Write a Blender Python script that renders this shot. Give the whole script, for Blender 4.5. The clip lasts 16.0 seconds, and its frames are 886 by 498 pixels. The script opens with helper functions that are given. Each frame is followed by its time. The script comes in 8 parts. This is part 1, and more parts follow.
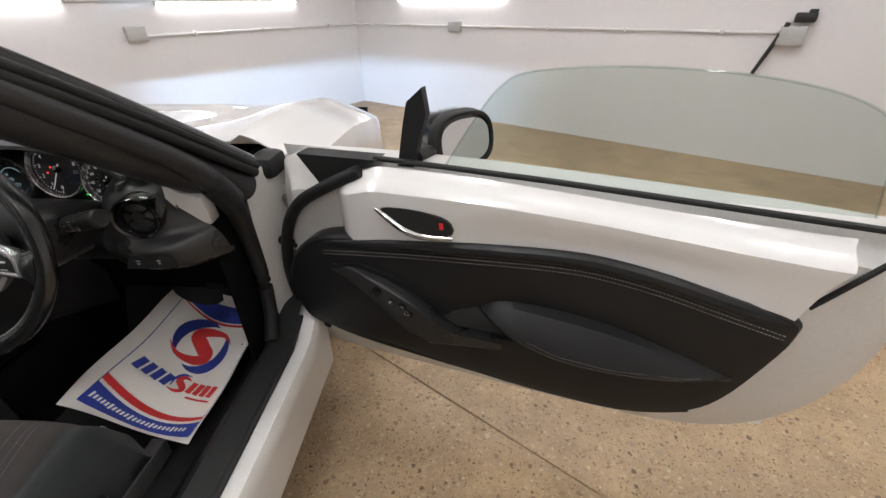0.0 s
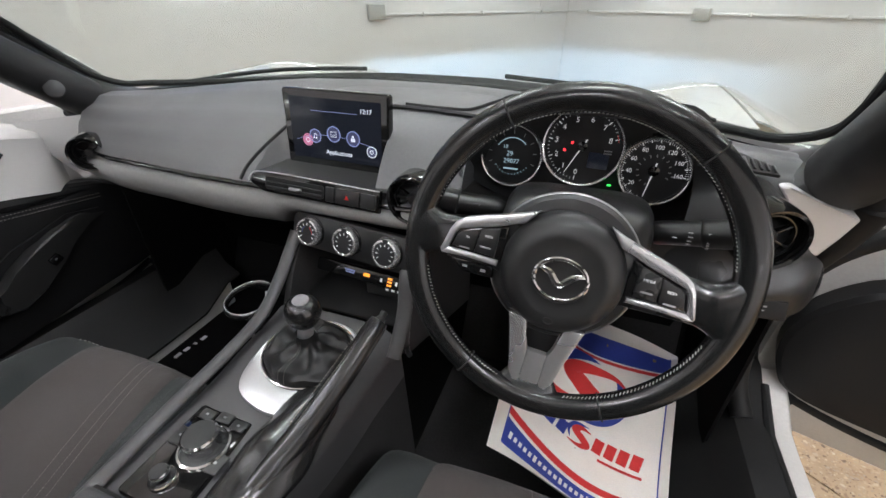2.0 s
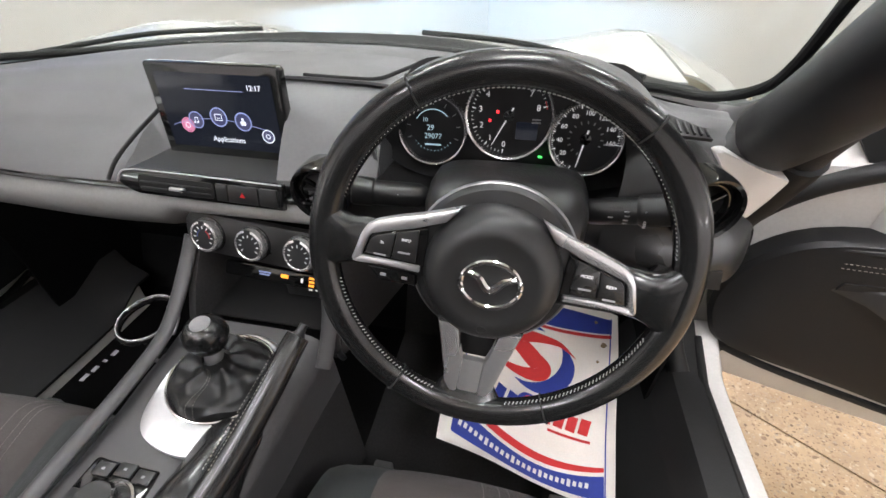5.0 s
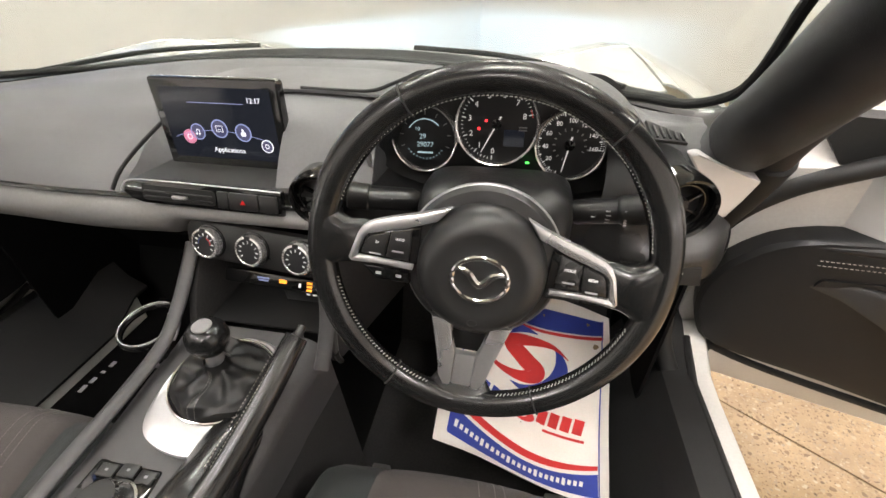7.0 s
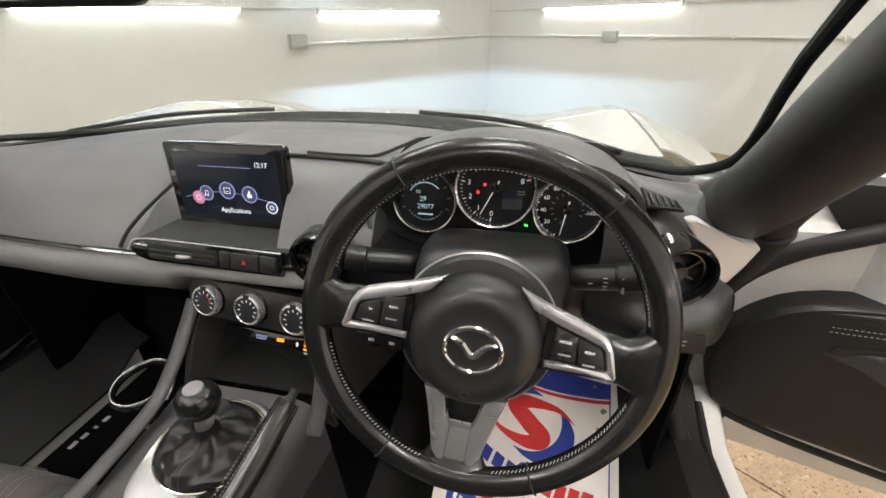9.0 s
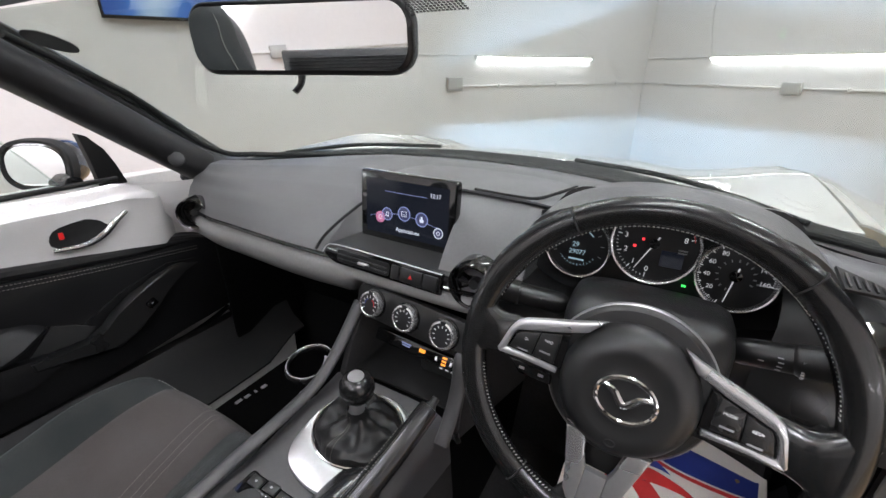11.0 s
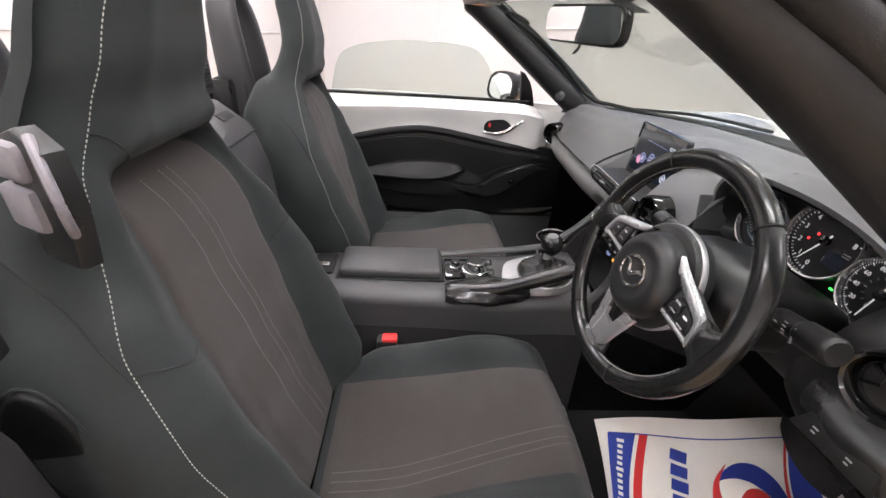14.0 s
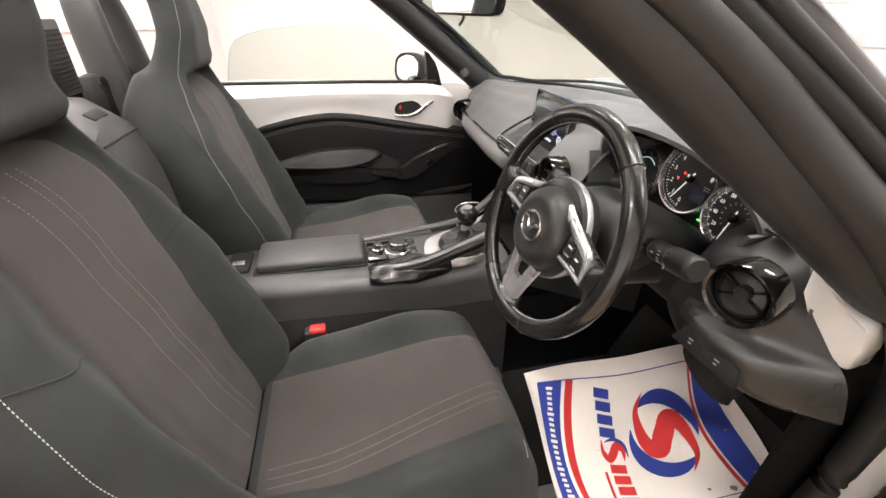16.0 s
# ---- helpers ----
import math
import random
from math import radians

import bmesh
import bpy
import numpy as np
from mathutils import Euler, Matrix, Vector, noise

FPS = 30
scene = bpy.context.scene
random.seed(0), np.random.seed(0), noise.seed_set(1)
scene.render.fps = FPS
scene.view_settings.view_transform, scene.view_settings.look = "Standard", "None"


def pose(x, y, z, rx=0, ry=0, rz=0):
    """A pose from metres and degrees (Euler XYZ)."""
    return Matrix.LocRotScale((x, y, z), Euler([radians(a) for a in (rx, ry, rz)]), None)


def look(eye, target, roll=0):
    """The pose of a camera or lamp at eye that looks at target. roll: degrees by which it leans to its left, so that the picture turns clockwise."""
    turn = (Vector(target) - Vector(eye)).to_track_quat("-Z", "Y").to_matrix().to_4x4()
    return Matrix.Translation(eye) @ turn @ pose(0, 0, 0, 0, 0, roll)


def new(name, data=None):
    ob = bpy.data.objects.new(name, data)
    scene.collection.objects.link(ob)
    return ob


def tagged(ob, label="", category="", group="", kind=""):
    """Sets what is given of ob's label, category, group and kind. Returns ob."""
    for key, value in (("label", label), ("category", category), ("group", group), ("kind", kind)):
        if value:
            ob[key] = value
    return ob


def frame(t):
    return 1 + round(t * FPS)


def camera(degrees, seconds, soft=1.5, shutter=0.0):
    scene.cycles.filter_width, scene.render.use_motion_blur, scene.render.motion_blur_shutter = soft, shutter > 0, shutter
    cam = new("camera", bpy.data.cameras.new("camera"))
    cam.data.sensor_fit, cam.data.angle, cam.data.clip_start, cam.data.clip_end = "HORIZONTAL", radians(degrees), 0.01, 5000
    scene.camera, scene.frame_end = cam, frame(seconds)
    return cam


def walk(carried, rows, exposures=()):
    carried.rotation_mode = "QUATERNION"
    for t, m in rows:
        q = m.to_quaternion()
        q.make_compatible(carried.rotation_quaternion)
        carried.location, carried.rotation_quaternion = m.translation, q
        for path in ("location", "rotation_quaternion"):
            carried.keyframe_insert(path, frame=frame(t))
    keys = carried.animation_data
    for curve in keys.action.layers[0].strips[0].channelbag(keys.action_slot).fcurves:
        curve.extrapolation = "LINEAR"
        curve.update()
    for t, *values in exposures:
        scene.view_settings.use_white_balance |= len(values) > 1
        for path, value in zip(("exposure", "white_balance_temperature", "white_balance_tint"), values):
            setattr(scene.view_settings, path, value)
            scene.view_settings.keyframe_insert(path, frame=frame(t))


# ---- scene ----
cam = camera(94.5, 16.0)
METRES, EYE, TILT, LEAN, TURN = 2.0, 1.1353, -31.0, 0.8, 3.1
ROWS = [
    (0.0, 0.0, 0.0, 0.0, 0.0, 0.0, -0.0),
    (0.5, -0.095, -0.0009, 0.0058, 6.6, 0.31, -3.99),
    (1.0, -0.2295, 0.0524, 0.0117, 13.59, -1.47, -8.03),
    (1.5, -0.3422, 0.0847, 0.0047, 15.22, -2.06, -9.76),
    (2.0, -0.4243, 0.1051, -0.0017, 14.43, -1.63, -9.34),
    (2.5, -0.4566, 0.1216, 0.0125, 11.92, -0.79, -7.91),
    (3.0, -0.4599, 0.1252, 0.0136, 9.01, -0.37, -6.56),
    (3.5, -0.4259, 0.1484, 0.0278, 6.33, -1.11, -5.4),
    (4.0, -0.4173, 0.1502, 0.029, 6.25, -3.68, -4.82),
    (6.5, -0.4199, 0.1268, 0.0099, 7.37, -7.3, -3.91),
    (7.0, -0.4142, 0.1299, 0.0166, 6.1, -4.75, -3.58),
    (7.5, -0.4039, 0.1364, 0.0225, 5.21, -2.9, -3.33),
    (8.0, -0.4028, 0.1385, 0.023, 5.19, -1.56, -3.29),
    (10.5, -0.4242, 0.1083, 0.0296, 17.14, 4.8, -10.42),
    (11.0, -0.4283, 0.1017, 0.022, 22.93, 4.13, -14.06),
    (11.5, -0.4194, 0.0809, 0.0153, 31.93, 1.93, -18.53),
    (12.0, -0.3555, 0.0454, 0.0093, 41.57, -1.21, -22.89),
    (12.5, -0.2969, 0.0558, 0.0181, 57.49, -7.91, -27.75),
    (13.0, -0.2412, 0.0809, 0.0385, 71.96, -16.1, -31.82),
    (13.5, -0.1982, 0.0851, 0.0382, 80.9, -22.65, -33.4),
    (14.0, -0.1714, 0.0924, 0.032, 83.19, -26.56, -34.28),
    (14.5, -0.1505, 0.1062, 0.0305, 83.07, -28.29, -34.53),
    (15.0, -0.1464, 0.111, 0.0324, 81.74, -28.42, -34.34),
    (15.5, -0.148, 0.1141, 0.0334, 79.22, -27.16, -33.55),
    (16.0, -0.1556, 0.1171, 0.0368, 70.71, -21.23, -30.96),
]
EXPOSURES = [(0.0, -0.2, 6600, 12), (0.8, 0.0, 6500, 11), (1.5, 0.36, 6300, 10), (2.5, 0.60, 6450, 14), (4.2, 0.70, 6400, 14), (6.3, 1.15, 7000, 13), (7.0, 1.0, 7150, 13), (8.2, 0.85, 7200, 12), (10.5, 0.53, 6300, 13), (12.0, 0.5, 6300, 15),
             (13.0, 0.50, 6300, 15), (13.8, 0.72, 6500, 16), (14.5, 1.06, 6800, 17), (16.0, 1.26, 7100, 15)]
walk(cam, [(t, pose(1.2225, -0.4842, EYE, TILT, LEAN, TURN) @ pose(METRES * x, METRES * y, METRES * z, 90 + pitch, roll, yaw)) for t, x, y, z, yaw, pitch, roll in ROWS], EXPOSURES)

# ---- world and large lights ----
import functools

world = bpy.data.worlds.new("room_air")
scene.world = world
world.use_nodes = True
world.node_tree.nodes["Background"].inputs[0].default_value = (0.75, 0.78, 0.85, 1)
world.node_tree.nodes["Background"].inputs[1].default_value = 0.02

TUBE_POWER = 20.0
CEILING_POWER = 50.0
HEADLIGHT_POWER = 240.0


# ---- materials ----
def node(nt, kind, **inputs):
    n = nt.nodes.new(kind)
    for key, value in inputs.items():
        n.inputs[key.replace("_", " ")].default_value = value
    return n


def material(name, color, rough=0.5, metal=0.0, grain=0.0, grain_size=400.0, vary=0.12, vary_size=9.0,
             coat=0.0, rough_vary=0.12, fine=0.0, spec=0.5, sheen=0.0, weave=0.0, weave_size=900.0, emit=None, emit_power=0.0):
    """A surface with colour change at two scales, roughness change and fine relief."""
    m = bpy.data.materials.new(name)
    m.use_nodes = True
    nt = m.node_tree
    b = nt.nodes["Principled BSDF"]
    b.inputs["Metallic"].default_value = metal
    b.inputs["Coat Weight"].default_value = coat
    b.inputs["Coat Roughness"].default_value = 0.04
    b.inputs["Specular IOR Level"].default_value = spec
    b.inputs["Sheen Weight"].default_value = sheen
    co = nt.nodes.new("ShaderNodeTexCoord").outputs["Object"]
    big = node(nt, "ShaderNodeTexNoise", Scale=vary_size, Detail=4.0)
    small = node(nt, "ShaderNodeTexNoise", Scale=vary_size * 23, Detail=3.0)
    nt.links.new(co, big.inputs["Vector"])
    nt.links.new(co, small.inputs["Vector"])
    add = node(nt, "ShaderNodeMath")
    add.operation = "ADD"
    nt.links.new(big.outputs["Fac"], add.inputs[0])
    nt.links.new(small.outputs["Fac"], add.inputs[1])
    ramp = node(nt, "ShaderNodeMapRange")
    ramp.inputs["From Min"].default_value, ramp.inputs["From Max"].default_value = 0.6, 1.4
    ramp.inputs["To Min"].default_value, ramp.inputs["To Max"].default_value = 1 - vary, 1 + vary
    nt.links.new(add.outputs[0], ramp.inputs["Value"])
    mul = nt.nodes.new("ShaderNodeVectorMath")
    mul.operation = "SCALE"
    mul.inputs[0].default_value = color[:3]
    nt.links.new(ramp.outputs["Result"], mul.inputs["Scale"])
    nt.links.new(mul.outputs["Vector"], b.inputs["Base Color"])
    rr = node(nt, "ShaderNodeMapRange")
    rr.inputs["From Min"].default_value, rr.inputs["From Max"].default_value = 0.35, 0.65
    rr.inputs["To Min"].default_value, rr.inputs["To Max"].default_value = max(0.02, rough * (1 - rough_vary)), min(1, rough * (1 + rough_vary))
    nt.links.new(big.outputs["Fac"], rr.inputs["Value"])
    nt.links.new(rr.outputs["Result"], b.inputs["Roughness"])
    if grain or weave:
        bump = node(nt, "ShaderNodeBump", Distance=0.0006)
        bump.inputs["Strength"].default_value = grain or weave
        if weave:
            w1 = node(nt, "ShaderNodeTexVoronoi", Scale=weave_size)
            nt.links.new(co, w1.inputs["Vector"])
            nt.links.new(w1.outputs["Distance"], bump.inputs["Height"])
        else:
            g = node(nt, "ShaderNodeTexNoise", Scale=grain_size, Detail=2.0)
            nt.links.new(co, g.inputs["Vector"])
            nt.links.new(g.outputs["Fac"], bump.inputs["Height"])
        nt.links.new(bump.outputs["Normal"], b.inputs["Normal"])
    if emit:
        b.inputs["Emission Color"].default_value = (*emit[:3], 1)
        b.inputs["Emission Strength"].default_value = emit_power
    return m


def glass_material(name, color, rough=0.0, clear=0.85):
    """Thin sheet glass: mostly clear, with Fresnel gloss."""
    m = bpy.data.materials.new(name)
    m.use_nodes = True
    nt = m.node_tree
    nt.nodes.remove(nt.nodes["Principled BSDF"])
    out = nt.nodes["Material Output"]
    t = node(nt, "ShaderNodeBsdfTransparent", Color=(*color, 1))
    g = node(nt, "ShaderNodeBsdfGlossy", Roughness=rough)
    lw = node(nt, "ShaderNodeLayerWeight", Blend=0.5)
    p4 = node(nt, "ShaderNodeMath")
    p4.operation, p4.inputs[1].default_value = "POWER", 4.0
    nt.links.new(lw.outputs["Facing"], p4.inputs[0])
    fr = node(nt, "ShaderNodeMapRange")
    fr.inputs["To Min"].default_value, fr.inputs["To Max"].default_value = 0.025, 0.5
    nt.links.new(p4.outputs[0], fr.inputs["Value"])
    mix = nt.nodes.new("ShaderNodeMixShader")
    nt.links.new(fr.outputs[0], mix.inputs[0])
    nt.links.new(t.outputs[0], mix.inputs[1])
    nt.links.new(g.outputs[0], mix.inputs[2])
    nt.links.new(mix.outputs[0], out.inputs["Surface"])
    return m


M = {}
M["dash"] = material("dash_soft_touch_plastic", (0.098, 0.098, 0.099), 0.40, grain=0.35, grain_size=1500, vary=0.10)
# darker copy of the dash plastic, with the instrument hood's shade in its colour
M["hoodplastic"] = material("dash_soft_plastic_darker", (0.070, 0.070, 0.071), 0.42, grain=0.35, grain_size=1500)
M["band"] = material("dash_padded_band", (0.22, 0.216, 0.211), 0.42, grain=0.35, grain_size=1500)
M["plastic"] = material("black_moulded_plastic", (0.016, 0.016, 0.016), 0.31, grain=0.4, grain_size=1300)
M["trim"] = material("pillar_trim_plastic", (0.015, 0.0147, 0.0153), 0.46, grain=0.3, grain_size=1100)
M["hoop"] = material("hoop_soft_plastic", (0.040, 0.039, 0.040), 0.46, grain=0.3, grain_size=1100)
M["boxlid"] = material("storage_box_grained_plastic", (0.034, 0.033, 0.034), 0.44, grain=0.35, grain_size=1200)
M["header"] = material("header_grey_plastic", (0.19, 0.183, 0.188), 0.55, grain=0.3, grain_size=1100)
M["piano"] = material("gloss_black_plastic", (0.006, 0.006, 0.006), 0.08, coat=0.6, vary=0.05)
M["stalk"] = material("stalk_black_plastic", (0.008, 0.008, 0.008), 0.32, grain=0.2, grain_size=1500)
M["rubber"] = material("black_rubber_seal", (0.014, 0.014, 0.014), 0.55, grain=0.3, spec=0.25)
M["leather"] = material("black_leather", (0.010, 0.010, 0.010), 0.24, coat=0.25, grain=0.05, grain_size=2600, vary=0.10, rough_vary=0.10, spec=0.5)
M["doorleather"] = material("black_door_leatherette", (0.010, 0.010, 0.0105), 0.42, weave=0.12, weave_size=900, spec=0.28)
M["insert"] = material("seat_fabric_insert", (0.043, 0.036, 0.0335), 0.9, weave=0.9, weave_size=1200, sheen=0.08, vary=0.16)
M["bolster"] = material("seat_fabric_bolster", (0.014, 0.0175, 0.0172), 0.85, weave=0.6, weave_size=1500, sheen=0.06, vary=0.14)
M["gaiter"] = material("soft_black_gaiter_leather", (0.011, 0.011, 0.011), 0.42, grain=0.15, grain_size=2200, vary=0.15, spec=0.4)
M["stitch"] = material("light_grey_thread", (0.46, 0.45, 0.42), 0.8)
M["stitchdim"] = material("grey_thread", (0.22, 0.205, 0.19), 0.8)
M["seam"] = material("sunk_seam", (0.016, 0.016, 0.016), 0.9)
M["console"] = material("console_grained_plastic", (0.050, 0.049, 0.050), 0.40, grain=0.35, grain_size=1400, vary=0.12)
M["airbag"] = material("satin_black_hub_plastic", (0.018, 0.018, 0.018), 0.38, grain=0.25, grain_size=1200)
M["satin"] = material("satin_grey_metal_paint", (0.50, 0.50, 0.51), 0.36, metal=0.8, vary=0.06)
# passenger footwell shade is put into the first two; charcoal is the lit copy
M["carpet"] = material("black_carpet_shaded", (0.007, 0.007, 0.007), 0.95, grain=1.0, grain_size=700, vary=0.3, spec=0.04)
M["matpile"] = material("black_mat_pile_shaded", (0.004, 0.004, 0.004), 0.95, grain=1.0, grain_size=900, vary=0.3, spec=0.03)
M["sidecarpet"] = material("charcoal_carpet_lighter", (0.035, 0.034, 0.034), 0.95, grain=0.8, grain_size=600, vary=0.25, spec=0.1)
# the mauve-grey cast of the light is put into this colour
M["guide"] = material("grey_plastic_mauve_lit", (0.20, 0.185, 0.20), 0.45, grain=0.2)
M["paint"] = material("white_pearl_paint", (0.63, 0.62, 0.605), 0.22, coat=0.9, vary=0.02, spec=0.5)
# a little darker and rougher than the outer paint
M["jamb"] = material("white_paint_duller_jamb", (0.55, 0.54, 0.515), 0.35, coat=0.4, vary=0.08)
M["silver"] = material("satin_silver_plastic", (0.60, 0.60, 0.605), 0.28, metal=0.8, vary=0.05)
M["ring"] = material("bright_ring", (0.78, 0.78, 0.78), 0.22, metal=0.8, vary=0.03)
M["chrome"] = material("chrome", (0.74, 0.74, 0.74), 0.13, metal=1.0, vary=0.03)
M["steel"] = material("steel_hinge", (0.34, 0.335, 0.33), 0.42, metal=0.9)
M["red"] = material("red_plastic", (0.65, 0.02, 0.02), 0.35)
M["amber"] = material("amber_symbol", (0.8, 0.25, 0.02), 0.4, emit=(1, 0.35, 0.04), emit_power=0.8)
M["dial"] = material("matt_black_dial", (0.012, 0.012, 0.013), 0.5)
M["dialmark"] = material("white_dial_print", (0.6, 0.6, 0.6), 0.5, emit=(0.9, 0.9, 0.92), emit_power=0.28)
M["dialdim"] = material("grey_dial_print", (0.3, 0.3, 0.31), 0.5)
M["lcd"] = material("pale_blue_display_segments", (0.2, 0.3, 0.35), 0.5, emit=(0.55, 0.8, 0.9), emit_power=0.35)
M["redglow"] = material("red_warning_light", (0.5, 0.01, 0.01), 0.4, emit=(1, 0.03, 0.04), emit_power=1.6)
M["greenglow"] = material("green_indicator_light", (0.02, 0.4, 0.05), 0.4, emit=(0.05, 1, 0.12), emit_power=1.2)
M["screen"] = material("dark_display_glass", (0.006, 0.007, 0.010), 0.10, emit=(0.05, 0.06, 0.09), emit_power=0.10, vary=0.05)
M["screenwhite"] = material("display_white", (0.4, 0.42, 0.45), 0.3, emit=(0.82, 0.88, 1.0), emit_power=0.5)
M["screenblue"] = material("display_icon_blue", (0.1, 0.12, 0.25), 0.3, emit=(0.35, 0.42, 0.75), emit_power=0.36)
M["screenpink"] = material("display_icon_pink", (0.3, 0.08, 0.15), 0.3, emit=(0.95, 0.35, 0.55), emit_power=0.3)
M["screendeep"] = material("display_icon_dark", (0.02, 0.02, 0.05), 0.3, emit=(0.08, 0.09, 0.2), emit_power=0.3)
M["mirror"] = material("mirror_glass", (0.86, 0.88, 0.87), 0.015, metal=1.0, vary=0.0, rough_vary=0)
M["sideglass"] = glass_material("tinted_side_glass", (0.87, 0.91, 0.89))
M["screenglass"] = glass_material("windscreen_glass", (0.79, 0.82, 0.79))
M["paper"] = material("off_white_paper", (0.84, 0.80, 0.735), 0.75, vary=0.06, vary_size=14, grain=0.2, grain_size=300)
M["inkblue"] = material("blue_print", (0.028, 0.05, 0.30), 0.6, vary=0.08)
M["inkred"] = material("red_print", (0.62, 0.035, 0.035), 0.6, vary=0.08)
M["mud"] = material("dry_brown_dirt", (0.28, 0.21, 0.12), 0.9, vary=0.4)
M["greyplastic"] = material("light_grey_plastic", (0.42, 0.40, 0.42), 0.45, grain=0.2)
M["boxgrey"] = material("galvanised_box", (0.42, 0.42, 0.41), 0.45, metal=0.2)
M["conduit"] = material("white_painted_conduit", (0.62, 0.61, 0.60), 0.5)
M["lamp"] = material("glowing_lamp_tube", (0.9, 0.9, 0.9), 0.4, emit=(0.97, 0.985, 1.0), emit_power=TUBE_POWER)
M["ceilinglamp"] = material("glowing_ceiling_panel", (0.9, 0.9, 0.9), 0.4, emit=(0.96, 0.98, 1.0), emit_power=CEILING_POWER)
M["yellow"] = material("orange_label", (0.75, 0.30, 0.10), 0.6)
M["label"] = material("white_label", (0.7, 0.69, 0.66), 0.6)


def wall_material(name, color):
    """Painted block wall with faint mottling and low relief."""
    m = material(name, color, 0.42, vary=0.03, vary_size=1.1, spec=0.35)
    return m


def floor_material():
    """Exposed-aggregate concrete: brown and grey stones in a tan paste, with stains."""
    m = bpy.data.materials.new("exposed_aggregate_concrete")
    m.use_nodes = True
    nt = m.node_tree
    b = nt.nodes["Principled BSDF"]
    co = nt.nodes.new("ShaderNodeTexCoord").outputs["Object"]
    warp = node(nt, "ShaderNodeTexNoise", Scale=60.0, Detail=3.0)
    nt.links.new(co, warp.inputs["Vector"])
    off = nt.nodes.new("ShaderNodeVectorMath")
    off.operation = "MULTIPLY_ADD"
    off.inputs[1].default_value = (0.020, 0.014, 0.0)
    nt.links.new(warp.outputs["Color"], off.inputs[0])
    nt.links.new(co, off.inputs[2])
    paste = node(nt, "ShaderNodeTexNoise", Scale=5.0, Detail=8.0, Roughness=0.65)
    nt.links.new(co, paste.inputs["Vector"])
    tone = nt.nodes.new("ShaderNodeValToRGB")
    tone.color_ramp.elements[0].position, tone.color_ramp.elements[0].color = 0.34, (0.30, 0.205, 0.118, 1)
    tone.color_ramp.elements[1].position, tone.color_ramp.elements[1].color = 0.68, (0.50, 0.355, 0.205, 1)
    nt.links.new(paste.outputs["Fac"], tone.inputs[0])
    under_, stones = tone.outputs[0], None
    # three sizes of stone, each showing in a few of its cells only
    for size, share, near, far in ((210.0, 0.60, 0.34, 0.50), (120.0, 0.45, 0.34, 0.48), (64.0, 0.30, 0.30, 0.42), (42.0, 0.08, 0.26, 0.36)):
        cell = node(nt, "ShaderNodeTexVoronoi", Scale=size, Randomness=1.0)
        nt.links.new(off.outputs[0], cell.inputs["Vector"])
        sep = nt.nodes.new("ShaderNodeSeparateColor")
        nt.links.new(cell.outputs["Color"], sep.inputs[0])
        rim = node(nt, "ShaderNodeMapRange")
        rim.inputs["From Min"].default_value, rim.inputs["From Max"].default_value = near, far
        rim.inputs["To Min"].default_value, rim.inputs["To Max"].default_value = 1.0, 0.0
        nt.links.new(cell.outputs["Distance"], rim.inputs["Value"])
        few = nt.nodes.new("ShaderNodeMath")
        few.operation, few.inputs[1].default_value = "LESS_THAN", share
        nt.links.new(sep.outputs[0], few.inputs[0])
        both = nt.nodes.new("ShaderNodeMath")
        both.operation = "MULTIPLY"
        nt.links.new(rim.outputs["Result"], both.inputs[0])
        nt.links.new(few.outputs[0], both.inputs[1])
        pick = nt.nodes.new("ShaderNodeValToRGB")
        e = pick.color_ramp.elements
        e[0].position, e[0].color = 0.0, (0.13, 0.085, 0.05, 1)
        e[1].position, e[1].color = 1.0, (0.50, 0.42, 0.30, 1)
        for pos, col in ((0.18, (0.24, 0.155, 0.09, 1)), (0.45, (0.36, 0.24, 0.14, 1)), (0.65, (0.33, 0.26, 0.19, 1)), (0.85, (0.48, 0.35, 0.21, 1))):
            pick.color_ramp.elements.new(pos).color = col
        nt.links.new(sep.outputs[1], pick.inputs[0])
        mix = nt.nodes.new("ShaderNodeMix")
        mix.data_type = "RGBA"
        nt.links.new(both.outputs[0], mix.inputs[0])
        nt.links.new(under_, mix.inputs[6])
        nt.links.new(pick.outputs[0], mix.inputs[7])
        under_, stones = mix.outputs[2], cell
    stain = node(nt, "ShaderNodeTexNoise", Scale=1.1, Detail=5.0)
    nt.links.new(co, stain.inputs["Vector"])
    sm = node(nt, "ShaderNodeMapRange")
    sm.inputs["From Min"].default_value, sm.inputs["From Max"].default_value = 0.35, 0.65
    sm.inputs["To Min"].default_value, sm.inputs["To Max"].default_value = 0.78, 1.1
    nt.links.new(stain.outputs["Fac"], sm.inputs["Value"])
    sc = nt.nodes.new("ShaderNodeVectorMath")
    sc.operation = "SCALE"
    nt.links.new(mix.outputs[2], sc.inputs[0])
    nt.links.new(sm.outputs["Result"], sc.inputs["Scale"])
    nt.links.new(sc.outputs[0], b.inputs["Base Color"])
    b.inputs["Roughness"].default_value = 0.5
    bump = node(nt, "ShaderNodeBump", Distance=0.003, Strength=0.5)
    nt.links.new(stones.outputs["Distance"], bump.inputs["Height"])
    nt.links.new(bump.outputs["Normal"], b.inputs["Normal"])
    return m


